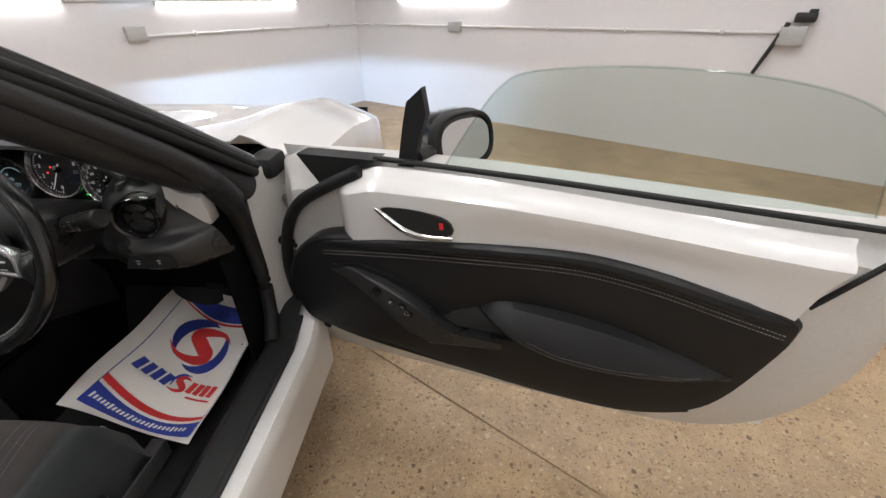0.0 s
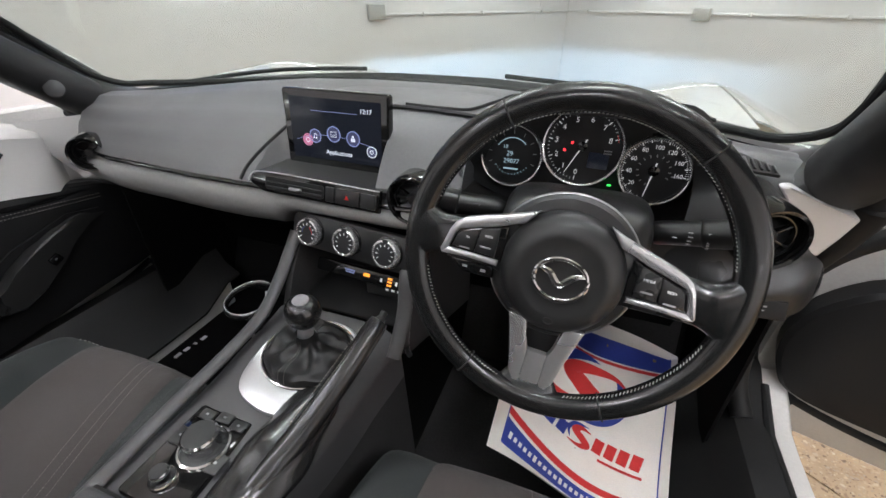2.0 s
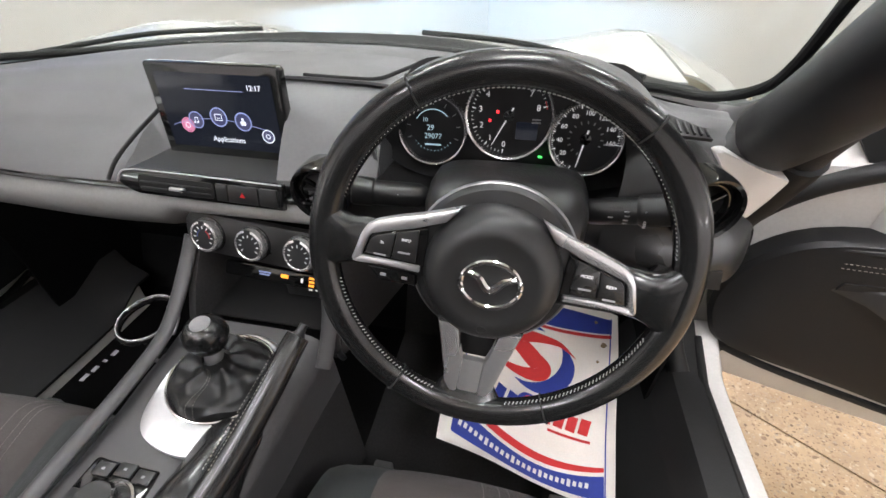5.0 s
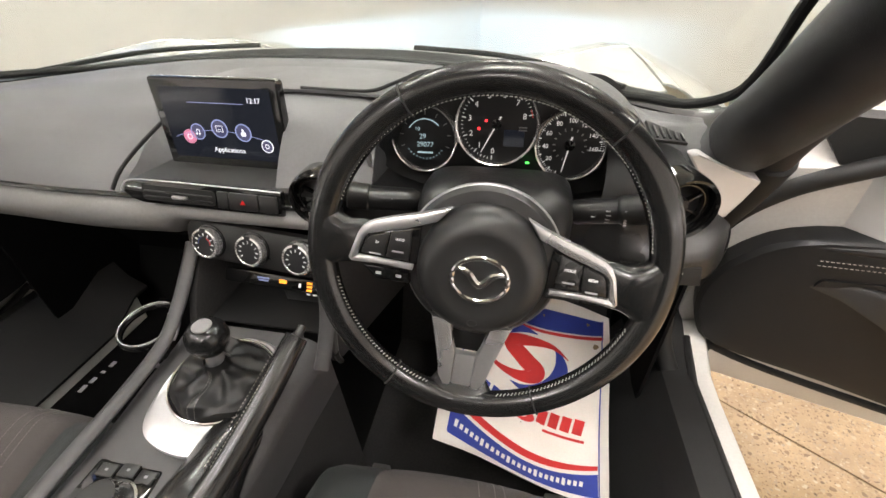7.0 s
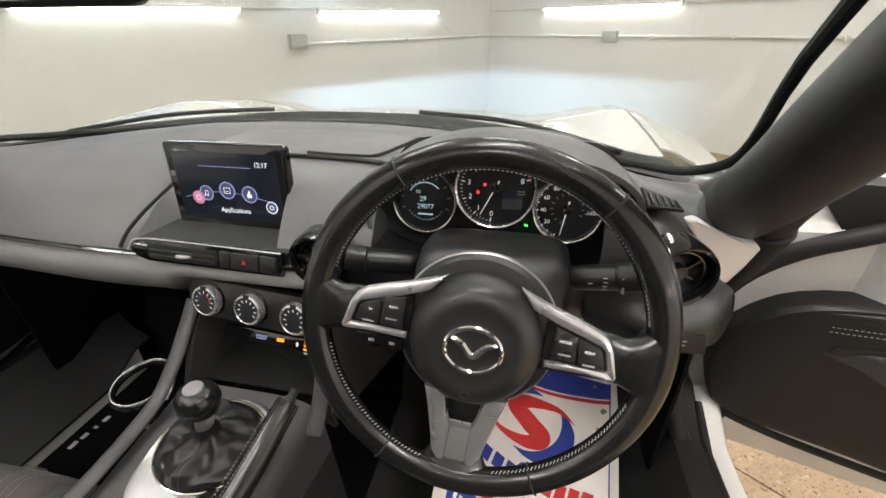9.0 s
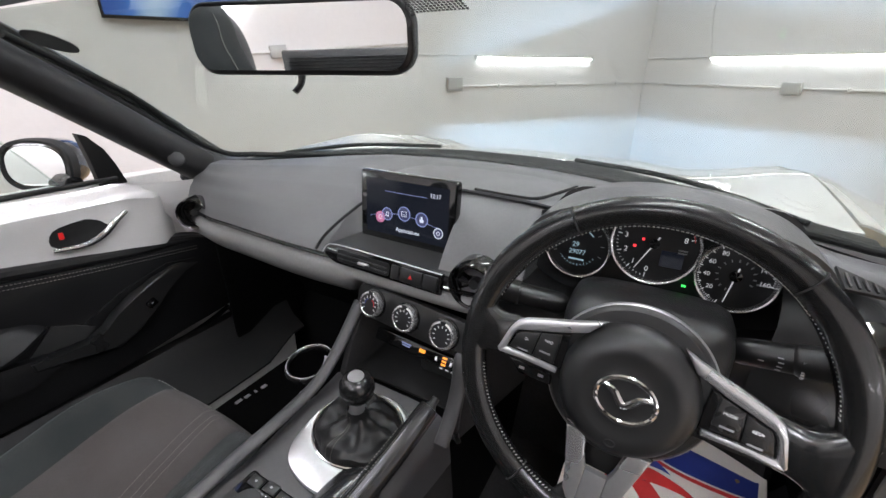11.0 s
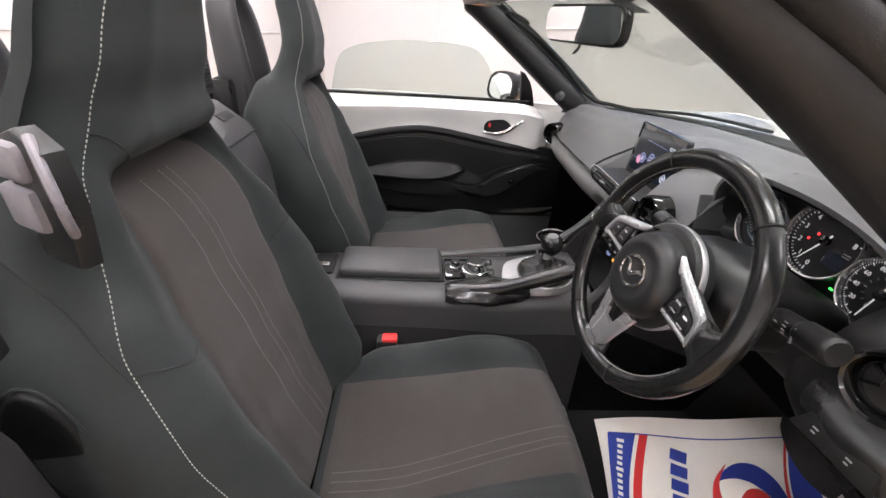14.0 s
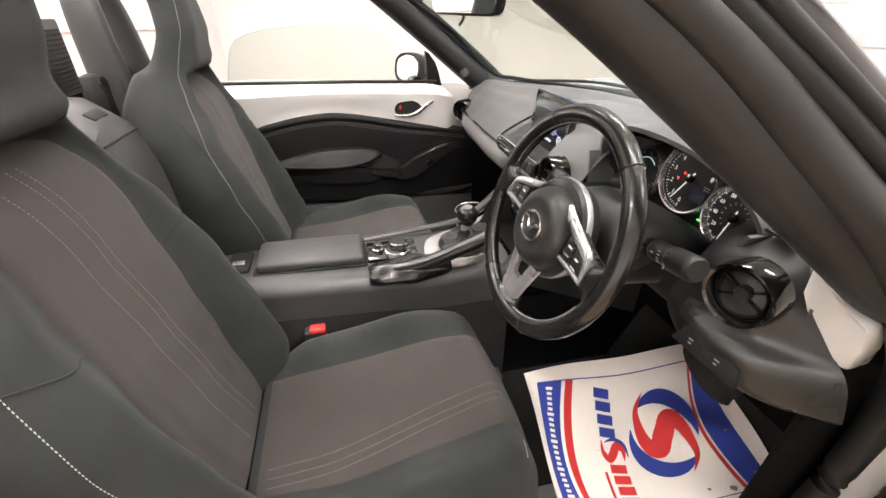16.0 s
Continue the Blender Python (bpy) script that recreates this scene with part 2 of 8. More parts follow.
def picture_material():
    """Abstract blue picture on a lit display."""
    m = bpy.data.materials.new("blue_abstract_picture")
    m.use_nodes = True
    nt = m.node_tree
    b = nt.nodes["Principled BSDF"]
    co = nt.nodes.new("ShaderNodeTexCoord").outputs["Object"]
    wave = node(nt, "ShaderNodeTexWave", Scale=0.9, Distortion=6.0, Detail=3.0, Detail_Scale=0.8)
    nt.links.new(co, wave.inputs["Vector"])
    r = nt.nodes.new("ShaderNodeValToRGB")
    r.color_ramp.elements[0].color = (0.02, 0.09, 0.42, 1)
    r.color_ramp.elements[1].color = (0.55, 0.72, 0.95, 1)
    el = r.color_ramp.elements.new(0.55)
    el.color = (0.06, 0.22, 0.70, 1)
    nt.links.new(wave.outputs["Fac"], r.inputs[0])
    nt.links.new(r.outputs[0], b.inputs["Emission Color"])
    b.inputs["Emission Strength"].default_value = 0.7
    b.inputs["Base Color"].default_value = (0.02, 0.03, 0.06, 1)
    b.inputs["Roughness"].default_value = 0.2
    return m


M["wall"] = wall_material("white_painted_wall", (0.66, 0.645, 0.648))
M["ceilingpaint"] = wall_material("white_ceiling_paint", (0.78, 0.77, 0.76))
M["floor"] = floor_material()
M["picture"] = picture_material()


# ---- mesh helpers ----
def V(*a):
    return Vector(a)


def bm_loft(rings, closed=True, caps=True):
    """Skin through rings of equally many points."""
    bm = bmesh.new()
    vs = [[bm.verts.new(p) for p in ring] for ring in rings]
    n = len(rings[0])
    for a, b in zip(vs, vs[1:]):
        for i in range(n if closed else n - 1):
            j = (i + 1) % n
            bm.faces.new((a[i], a[j], b[j], b[i]))
    if caps and closed:
        bm.faces.new(list(reversed(vs[0])))
        bm.faces.new(vs[-1])
    bmesh.ops.recalc_face_normals(bm, faces=bm.faces)
    return bm


def bm_grid(fn, nu, nv, thick=0.0):
    """Surface fn(u, v) over the unit square; with thick, a shell of that depth."""
    bm = bmesh.new()
    vs = [[bm.verts.new(fn(i / nu, j / nv)) for j in range(nv + 1)] for i in range(nu + 1)]
    for i in range(nu):
        for j in range(nv):
            bm.faces.new((vs[i][j], vs[i + 1][j], vs[i + 1][j + 1], vs[i][j + 1]))
    bmesh.ops.recalc_face_normals(bm, faces=bm.faces)
    if thick:
        bmesh.ops.solidify(bm, geom=bm.faces, thickness=thick)
        bmesh.ops.recalc_face_normals(bm, faces=bm.faces)
    return bm


def bm_box(cx, cy, cz, sx, sy, sz, bevel=0.004, seg=2, m=None):
    bm = bmesh.new()
    bmesh.ops.create_cube(bm, size=1.0)
    bm.transform(Matrix.Translation((cx, cy, cz)) @ Matrix.Diagonal((sx, sy, sz, 1)))
    if bevel:
        bmesh.ops.bevel(bm, geom=bm.edges, offset=min(bevel, 0.45 * min(sx, sy, sz)), segments=seg, profile=0.5, affect="EDGES")
    if m is not None:
        bm.transform(m)
    return bm


def bm_plate(outline, depth, bevel=0.0, m=None, seg=2):
    """Outline in the xy plane, extruded along +z by depth, its upper edge rounded."""
    bm = bmesh.new()
    low = [bm.verts.new((x, y, 0)) for x, y in outline]
    top = [bm.verts.new((x, y, depth)) for x, y in outline]
    n = len(outline)
    bm.faces.new(list(reversed(low)))
    f = bm.faces.new(top)
    for i in range(n):
        bm.faces.new((low[i], low[(i + 1) % n], top[(i + 1) % n], top[i]))
    bmesh.ops.recalc_face_normals(bm, faces=bm.faces)
    if bevel:
        bmesh.ops.bevel(bm, geom=list(f.edges), offset=bevel, segments=seg, profile=0.5, affect="EDGES")
    if m is not None:
        bm.transform(m)
    return bm


def bm_lathe(profile, seg=40, m=None, caps=True):
    """Profile of (radius, height) turned about z."""
    rings = [[(r * math.cos(2 * math.pi * i / seg), r * math.sin(2 * math.pi * i / seg), h) for i in range(seg)] for r, h in profile]
    bm = bm_loft(rings, True, caps)
    if m is not None:
        bm.transform(m)
    return bm


def smooth_path(points, n=8, closed=False):
    """Catmull-Rom through points."""
    pts = [Vector(p) for p in points]
    out = []
    k = len(pts)
    for i in range(k if closed else k - 1):
        if closed:
            p0, p1, p2, p3 = pts[i - 1], pts[i], pts[(i + 1) % k], pts[(i + 2) % k]
        else:
            p0, p1, p2, p3 = pts[max(i - 1, 0)], pts[i], pts[i + 1], pts[min(i + 2, k - 1)]
        for j in range(n):
            t = j / n
            out.append(0.5 * (2 * p1 + (p2 - p0) * t + (2 * p0 - 5 * p1 + 4 * p2 - p3) * t * t + (3 * p1 - p0 - 3 * p2 + p3) * t ** 3))
    if not closed:
        out.append(pts[-1])
    return out


def bm_tube(path, radius, seg=12, closed=False, flat=1.0, up=(0, 0, 1)):
    """Round or flattened bar along a path; radius may be a function of 0..1."""
    pts = [Vector(p) for p in path]
    n = len(pts)
    rings = []
    for i, p in enumerate(pts):
        a = pts[i - 1] if (i or closed) else p
        b = pts[(i + 1) % n] if (i < n - 1 or closed) else p
        t = (b - a).normalized()
        s = t.cross(Vector(up))
        s = s.normalized() if s.length > 1e-5 else t.orthogonal().normalized()
        w = s.cross(t).normalized()
        r = radius(i / (n - 1)) if callable(radius) else radius
        rings.append([p + r * (math.cos(2 * math.pi * k / seg) * s + flat * math.sin(2 * math.pi * k / seg) * w) for k in range(seg)])
    if closed:
        rings.append(rings[0])
        bm = bm_loft(rings, True, False)
        bmesh.ops.remove_doubles(bm, verts=bm.verts, dist=1e-7)
        bmesh.ops.recalc_face_normals(bm, faces=bm.faces)
        return bm
    return bm_loft(rings, True, True)


def bm_join(*bms):
    """Several pieces as one mesh."""
    out = bmesh.new()
    for b in bms:
        me = bpy.data.meshes.new("piece")
        b.to_mesh(me)
        out.from_mesh(me)
        bpy.data.meshes.remove(me)
        b.free()
    return out


def bm_dashes(points, length, gap, r, lift=None):
    """Thread stitches along a path of points."""
    out = bmesh.new()
    pts = [Vector(p) for p in points]
    run, on, start = 0.0, True, pts[0]
    for a, b in zip(pts, pts[1:]):
        d = (b - a).length
        pos = 0.0
        while True:
            want = (length if on else gap) - run
            if pos + want > d:
                run += d - pos
                break
            pos += want
            q = a.lerp(b, pos / d)
            if on:
                t = (q - start)
                if t.length > 1e-6:
                    m = Matrix.Translation((start + q) / 2) @ t.to_track_quat("X", "Z").to_matrix().to_4x4() @ Matrix.Diagonal((t.length / 2, r, r, 1))
                    bmesh.ops.create_icosphere(out, subdivisions=1, radius=1.0, matrix=m)
            else:
                start = q
            on, run = not on, 0.0
    return out


def round_rect(w, h, r, n=5, cx=0.0, cy=0.0):
    out = []
    for sx, sy, a0 in ((1, 1, 0), (-1, 1, 90), (-1, -1, 180), (1, -1, 270)):
        for i in range(n + 1):
            a = radians(a0 + 90 * i / n)
            out.append((cx + sx * (w / 2 - r) + r * math.cos(a), cy + sy * (h / 2 - r) + r * math.sin(a)))
    return out


def ellipse(a, b, n=32, cx=0.0, cy=0.0):
    return [(cx + a * math.cos(2 * math.pi * i / n), cy + b * math.sin(2 * math.pi * i / n)) for i in range(n)]


def interp(x, table):
    """Smooth interpolation through (x, value) rows."""
    if x <= table[0][0]:
        return table[0][1]
    for (a, va), (b, vb) in zip(table, table[1:]):
        if x <= b:
            t = (x - a) / (b - a)
            t = t * t * (3 - 2 * t) * 0.5 + t * 0.5
            return va + (vb - va) * t
    return table[-1][1]


def smoothstep(a, b, x):
    t = min(1.0, max(0.0, (x - a) / (b - a)))
    return t * t * (3 - 2 * t)


def thing(name, place, label, category, group="", kind=""):
    """An empty at the thing's base that carries its parts."""
    ob = new(name)
    ob.location = place
    ob.empty_display_size = 0.05
    return tagged(ob, label, category, group, kind)


def root_place(ob):
    p = Vector((0, 0, 0))
    while ob is not None:
        p = p + ob.location
        ob = ob.parent
    return p


def part(name, bm, mat, parent=None, label="", sharp=35, flat=False):
    """One mesh from a bmesh given in world places, under a thing or a part."""
    if parent is not None:
        bm.transform(Matrix.Translation(-root_place(parent)))
    me = bpy.data.meshes.new(name)
    bm.to_mesh(me)
    bm.free()
    for x in (mat if isinstance(mat, (list, tuple)) else [mat]):
        me.materials.append(M[x] if isinstance(x, str) else x)
    if not flat:
        me.shade_smooth()
        me.set_sharp_from_angle(angle=radians(sharp))
    ob = new(name, me)
    ob.parent = parent
    if label:
        ob["label"] = label
    return ob


def letters(name, text, size, m, mat, parent, depth=0.0002, align="CENTER"):
    """Writing in the built-in font, as a mesh, at the pose m."""
    cu = bpy.data.curves.new(name, "FONT")
    cu.body, cu.size, cu.extrude = text, size, depth
    cu.align_x, cu.align_y = align, "CENTER"
    cu.resolution_u = 3
    tmp = bpy.data.objects.new(name, cu)
    scene.collection.objects.link(tmp)
    bpy.context.view_layer.update()
    me = bpy.data.meshes.new_from_object(tmp.evaluated_get(bpy.context.evaluated_depsgraph_get()))
    bpy.data.objects.remove(tmp)
    bpy.data.curves.remove(cu)
    bm = bmesh.new()
    bm.from_mesh(me)
    bpy.data.meshes.remove(me)
    bm.transform(m)
    return part(name, bm, mat, parent, flat=True)


def frame_at(origin, xdir, ydir):
    """A pose whose x and y axes run along the two directions."""
    x = Vector(xdir).normalized()
    z = x.cross(Vector(ydir)).normalized()
    y = z.cross(x)
    m = Matrix((x, y, z)).transposed().to_4x4()
    m.translation = Vector(origin)
    return m


# ---- the room ----
CORNER = V(-0.184, 5.336, 0)
ALONG_B = V(0.8207, -0.5713, 0)
ALONG_A = V(-0.5713, -0.8207, 0)
LEN_A, LEN_B, HIGH = 8.4, 7.6, 3.2


def on_a(s, z, off=0.0):
    return CORNER + ALONG_A * s + ALONG_B * off + V(0, 0, z)


def on_b(s, z, off=0.0):
    return CORNER + ALONG_B * s + ALONG_A * off + V(0, 0, z)


def room_box(a0, a1, b0, b1, z0, z1, bevel=0.0):
    """A block in the room's own axes: a along the long wall, b along the other."""
    bm = bmesh.new()
    bmesh.ops.create_cube(bm, size=1.0)
    m = Matrix((ALONG_A, ALONG_B, V(0, 0, 1))).transposed().to_4x4()
    m.translation = CORNER + ALONG_A * (a0 + a1) / 2 + ALONG_B * (b0 + b1) / 2 + V(0, 0, (z0 + z1) / 2)
    bm.transform(m @ Matrix.Diagonal((a1 - a0, b1 - b0, z1 - z0, 1)))
    bmesh.ops.recalc_face_normals(bm, faces=bm.faces)
    if bevel:
        bmesh.ops.bevel(bm, geom=bm.edges, offset=bevel, segments=2, profile=0.5, affect="EDGES")
    return bm


T = 0.16
tagged(part("floor", room_box(-T, LEN_A + T, -T, LEN_B + T, -0.12, -0.006), "mud", flat=True), "brown concrete floor of large slabs", "floor", kind="structure")
FLOOR = bpy.data.objects["floor"]
for a0, a1 in ((0.0, 3.248), (3.253, 8.4)):
    part("slab", room_box(a0, a1, 0.0, LEN_B, -0.005, 0.0, 0.002), "floor", FLOOR, "tan exposed-aggregate concrete slab", flat=True)
for nm, box in (("wall_north", (-T, LEN_A + T, -T, 0.0, -0.1, HIGH)), ("wall_east", (-T, 0.0, 0.003, LEN_B, -0.1, HIGH)),
                ("wall_west", (LEN_A, LEN_A + T, 0.003, LEN_B, -0.1, HIGH)), ("wall_south", (-T, LEN_A + T, LEN_B, LEN_B + T, -0.1, HIGH))):
    tagged(part(nm, room_box(*box), "wall", flat=True), "white painted wall, slightly glossy and mottled", "wall", kind="structure")
tagged(part("ceiling", room_box(-T, LEN_A + T, -T, LEN_B + T, HIGH + 0.002, HIGH + 0.12), "ceilingpaint", flat=True), "plain white ceiling", "ceiling", kind="structure")

# upright cover strips on the long wall
for s in (5.85, 6.66):
    tagged(part("trim", room_box(s - 0.004, s + 0.004, 0.0, 0.003, 0.0, HIGH, 0.001), "conduit"), "thin upright joint strip on the white wall", "trim", kind="structure")


def tube_lamp(wall, s0, s1, z):
    """Slim batten lamp with end caps, fixed to a wall by two clips."""
    at = on_a if wall == "A" else on_b
    mid = at((s0 + s1) / 2, z)
    ob = thing("wall_lamp", mid, "slim white glowing strip lamp mounted along the wall", "lamp", "strip lamps on the walls")

    def piece(p0, p1, z0, z1, o0, o1, bev=0.003):
        if wall == "A":
            return room_box(p0, p1, o0, o1, z0, z1, bev)
        return room_box(o0, o1, p0, p1, z0, z1, bev)
    part("housing", piece(s0, s1, z + 0.008, z + 0.03, 0.004, 0.05), "label", ob, "white metal housing")
    part("tube", bm_tube([at(s0 + 0.02, z, 0.03), at(s1 - 0.02, z, 0.03)], 0.010, 14), "lamp", ob, "glowing diffuser tube")
    for e0, e1 in ((s0, s0 + 0.02), (s1 - 0.02, s1)):
        part("end_cap", piece(e0, e1, z - 0.016, z + 0.0075, 0.012, 0.046), "label", ob)
    c = (s0 + s1) / 2
    part("switch", piece(c - 0.05, c - 0.02, z - 0.032, z - 0.014, 0.012, 0.04), "label", ob)
    return ob


tube_lamp("A", 0.857, 2.278, 1.165)
tube_lamp("A", 2.90, 4.22, 1.18)
tube_lamp("B", 0.76, 2.17, 1.17)


def conduit(name, pts, r=0.011):
    ob = tagged(part(name, bm_tube(pts, r, 10), "conduit"), "thin white conduit pipe clipped along the wall", "pipe")
    return ob


conduit("wall_conduit", [on_a(0.012, 0.925, 0.012), on_a(2.41, 0.925, 0.012)])
conduit("wall_conduit", [on_a(2.28, 1.19, 0.012), on_a(2.90, 1.19, 0.012)], 0.008)
conduit("wall_conduit", [on_b(0.03, 0.925, 0.012), on_b(1.47, 0.925, 0.012)])
conduit("wall_conduit", [on_b(1.64, 0.925, 0.012), on_b(4.34, 0.925, 0.012)])
conduit("wall_conduit", [on_b(0.03, 1.185, 0.012), on_b(0.76, 1.185, 0.012)], 0.008)
conduit("wall_conduit", [on_b(2.17, 1.185, 0.012), on_b(7.5, 1.185, 0.012)], 0.008)
conduit("lamp_cable", [on_b(0.76, 1.20, 0.01), on_b(0.71, 1.4, 0.008), on_b(0.675, 1.6, 0.006), on_b(0.66, HIGH, 0.006)], 0.005)
for at, ss in ((on_a, (0.45, 1.3, 2.0)), (on_b, (0.3, 0.9, 1.95, 2.6, 3.3, 4.0))):
    for s in ss:
        tagged(part("pipe_clip", bm_box(0, 0, 0, 0.03, 0.03, 0.036, 0.004, m=Matrix.Translation(at(s, 0.925, 0.013))), "conduit"), "small white clip holding the conduit", "pipe clip", "pipe clips")


def socket_box(at, s, z, w, h, d):
    """Metal box with a lid and two screws."""
    ob = thing("junction_box", at(s, z), "grey metal electrical box on the wall", "electrical box", "electrical boxes")
    x, n = (at(1, 0) - at(0, 0)).normalized(), (at(0, 0, 1) - at(0, 0)).normalized()
    m = frame_at(at(s, z), x, V(0, 0, 1))
    flip = 1 if (m.to_3x3() @ V(0, 0, 1)).dot(n) > 0 else -1
    part("body", bm_box(0, 0, flip * d / 2, w, h, d, 0.006, m=m), "boxgrey", ob)
    part("lid", bm_box(0, 0, flip * (d + 0.003), w * 0.9, h * 0.88, 0.006, 0.002, m=m), "boxgrey", ob, "grey lid plate")
    for k in (-1, 1):
        part("screw", bm_lathe([(0.004, 0), (0.004, flip * 0.003)], 10, m @ Matrix.Translation((k * w * 0.33, 0, flip * (d + 0.0065)))), "steel", ob)
    return ob


socket_box(on_a, 2.49, 0.945, 0.155, 0.115, 0.05)
socket_box(on_b, 1.555, 0.92, 0.15, 0.10, 0.05)
socket_box(on_b, 4.42, 0.91, 0.15, 0.12, 0.06)


def room_wd(s, z, off=0.0):
    return CORNER + ALONG_A * (LEN_A - off) + ALONG_B * s + V(0, 0, z)


def room_ws(s, z, off=0.0):
    return CORNER + ALONG_A * s + ALONG_B * (LEN_B - off) + V(0, 0, z)


# cordless sprayer hung over the box
m = frame_at(on_b(4.44, 1.00, 0.05), ALONG_B, V(0, 0, 1))
ob = thing("wall_gun", on_b(4.44, 0.96), "black hand sprayer with a long nozzle hung on the wall box", "sprayer")
part("body", bm_box(0.02, 0.02, 0, 0.12, 0.06, 0.05, 0.014, m=m), "plastic", ob)
part("top_knob", bm_box(0.05, 0.055, 0, 0.05, 0.03, 0.04, 0.01, m=m), "rubber", ob)
part("nozzle", bm_tube([on_b(4.38, 0.99, 0.05), on_b(4.33, 0.84, 0.04), on_b(4.27, 0.66, 0.03)], lambda t: 0.017 - 0.004 * t, 10), "plastic", ob, "long black nozzle")

# wall display
ob = thing("wall_display", on_a(4.2, 1.38), "large flat screen on the wall with a blue abstract picture", "screen")
part("casing", room_box(3.38, 5.03, 0.02, 0.075, 1.37, 2.30, 0.006), "piano", ob, "thin gloss black casing")
part("picture", room_box(3.40, 5.01, 0.076, 0.079, 1.39, 2.28), "picture", ob, "glowing blue abstract picture")
part("bracket", room_box(4.1, 4.3, 0.001, 0.02, 1.6, 1.9), "plastic", ob)

# little round switch by the joint strip
tagged(part("wall_switch", bm_lathe([(0.03, 0), (0.03, 0.012), (0.024, 0.018), (0.0, 0.019)], 20, frame_at(on_a(5.99, 1.16, 0.001), ALONG_A * -1, V(0, 0, 1))), "label"), "small round white switch on the wall", "switch")

# lamps on the far wall behind the passenger seat
for s0, s1, z in ((0.9, 2.3, 1.27), (2.8, 4.2, 1.27)):
    ob = thing("wall_lamp", room_wd((s0 + s1) / 2, z), "slim white glowing strip lamp mounted along the wall", "lamp", "strip lamps on the walls")
    part("housing", room_box(LEN_A - 0.05, LEN_A - 0.004, s0, s1, z + 0.008, z + 0.03, 0.003), "label", ob, "white metal housing")
    part("tube", bm_tube([room_wd(s0 + 0.02, z, 0.03), room_wd(s1 - 0.02, z, 0.03)], 0.021, 14), "lamp", ob, "glowing diffuser tube")
conduit("wall_conduit", [room_wd(0.1, 0.86, 0.012), room_wd(7.4, 0.86, 0.012)])
conduit("wall_conduit", [room_ws(0.1, 0.9, 0.012), room_ws(8.2, 0.9, 0.012)])
socket_box(room_wd, 4.4, 0.86, 0.155, 0.115, 0.05)
# unseen strip lamps, added to carry the lighting round this wall
for s0 in (2.3, 4.4):
    ob = thing("wall_lamp", room_ws(s0 + 0.6, 1.1), "slim white glowing strip lamp mounted along the wall", "lamp", "strip lamps on the walls")
    part("housing", room_box(s0, s0 + 1.25, LEN_B - 0.05, LEN_B - 0.004, 1.108, 1.13, 0.003), "label", ob, "white metal housing")
    part("tube", bm_tube([room_ws(s0 + 0.02, 1.1, 0.03), room_ws(s0 + 1.23, 1.1, 0.03)], 0.021, 14), "lamp", ob, "glowing diffuser tube")

# ceiling panels over the car, seen only as reflections in the bonnet
for ca in (1.7, 4.1, 6.5):
    for cb in (1.9, 3.7, 5.5):
        ob = thing("ceiling_lamp", CORNER + ALONG_A * ca + ALONG_B * cb + V(0, 0, HIGH - 0.06), "long white glowing ceiling lamp", "lamp", "ceiling lamps")
        part("housing", room_box(ca - 0.62, ca + 0.62, cb - 0.09, cb + 0.09, HIGH - 0.05, HIGH - 0.001, 0.004), "label", ob, "white metal housing")
        part("diffuser", room_box(ca - 0.60, ca + 0.60, cb - 0.075, cb + 0.075, HIGH - 0.062, HIGH - 0.052, 0.002), "ceilinglamp", ob, "glowing diffuser")


# ---- the car ----
CX = -0.03
car = thing("car", (CX, 0.3, 0), "white two-seat open-top sports car, roof down, one door open", "car")

EDGE = ((0.0, 0.575), (0.12, 0.57), (0.24, 0.54), (0.35, 0.485), (0.45, 0.425), (0.51, 0.39), (0.56, 0.362), (0.64, 0.33), (0.72, 0.30))


def screen_edge(x):
    """Where the dashboard meets the windscreen."""
    return interp(abs(x - CX), EDGE)


# bonnet and wings
def bonnet_z(x, y):
    t = abs(x - CX)
    z = interp(y, ((0.2, 0.845), (0.6, 0.850), (0.9, 0.835), (1.2, 0.795), (1.5, 0.735), (1.75, 0.64), (1.86, 0.53)))
    crest = 0.022 * math.exp(-((t - 0.655) / 0.10) ** 2) - 0.014 * math.exp(-((t - 0.40) / 0.10) ** 2)
    crest *= smoothstep(0.5, 0.9, y)
    side = -0.30 * max(0.0, t - 0.70) ** 1.25 / 0.12 ** 0.25 * 4 if t > 0.70 else 0.0
    return z + crest + side


def bonnet(u, v):
    y = 0.50 + 1.21 * v
    half = interp(y, ((0.4, 0.66), (0.9, 0.66), (1.3, 0.65), (1.7, 0.60), (1.9, 0.5)))
    x = CX + (2 * u - 1) * half
    return V(x, y, bonnet_z(x, y) - 0.002)


part("bonnet", bm_grid(bonnet, 64, 40, 0.004), "paint", car, "glossy white bonnet")
for sgn, nm in ((1, "wing"), (-1, "wing")):
    def wing(u, v):
        y = 0.545 + 1.16 * v
        half = interp(y, ((0.4, 0.664), (0.9, 0.664), (1.3, 0.654), (1.7, 0.604), (1.9, 0.504)))
        out = interp(y, ((0.4, 0.835), (0.9, 0.868), (1.3, 0.87), (1.7, 0.80), (1.86, 0.66)))
        top = bonnet_z(CX + half, y)
        k = u * 1.6
        r = out - half
        if k < 1:
            x = half + r * k
            z = top + 0.003 * math.sin(math.pi * min(1.0, k * 3)) - 0.088 * k ** 1.15
        else:
            x = out + 0.012 * math.sin(math.pi * (k - 1) / 0.6)
            z = top - 0.088 - ((k - 1) / 0.6) ** 0.8 * (top - 0.088 - 0.30)
        return V(CX + sgn * x, y, z)
    part(nm, bm_grid(wing, 22, 40, 0.004), "paint", car, "glossy white front wing")
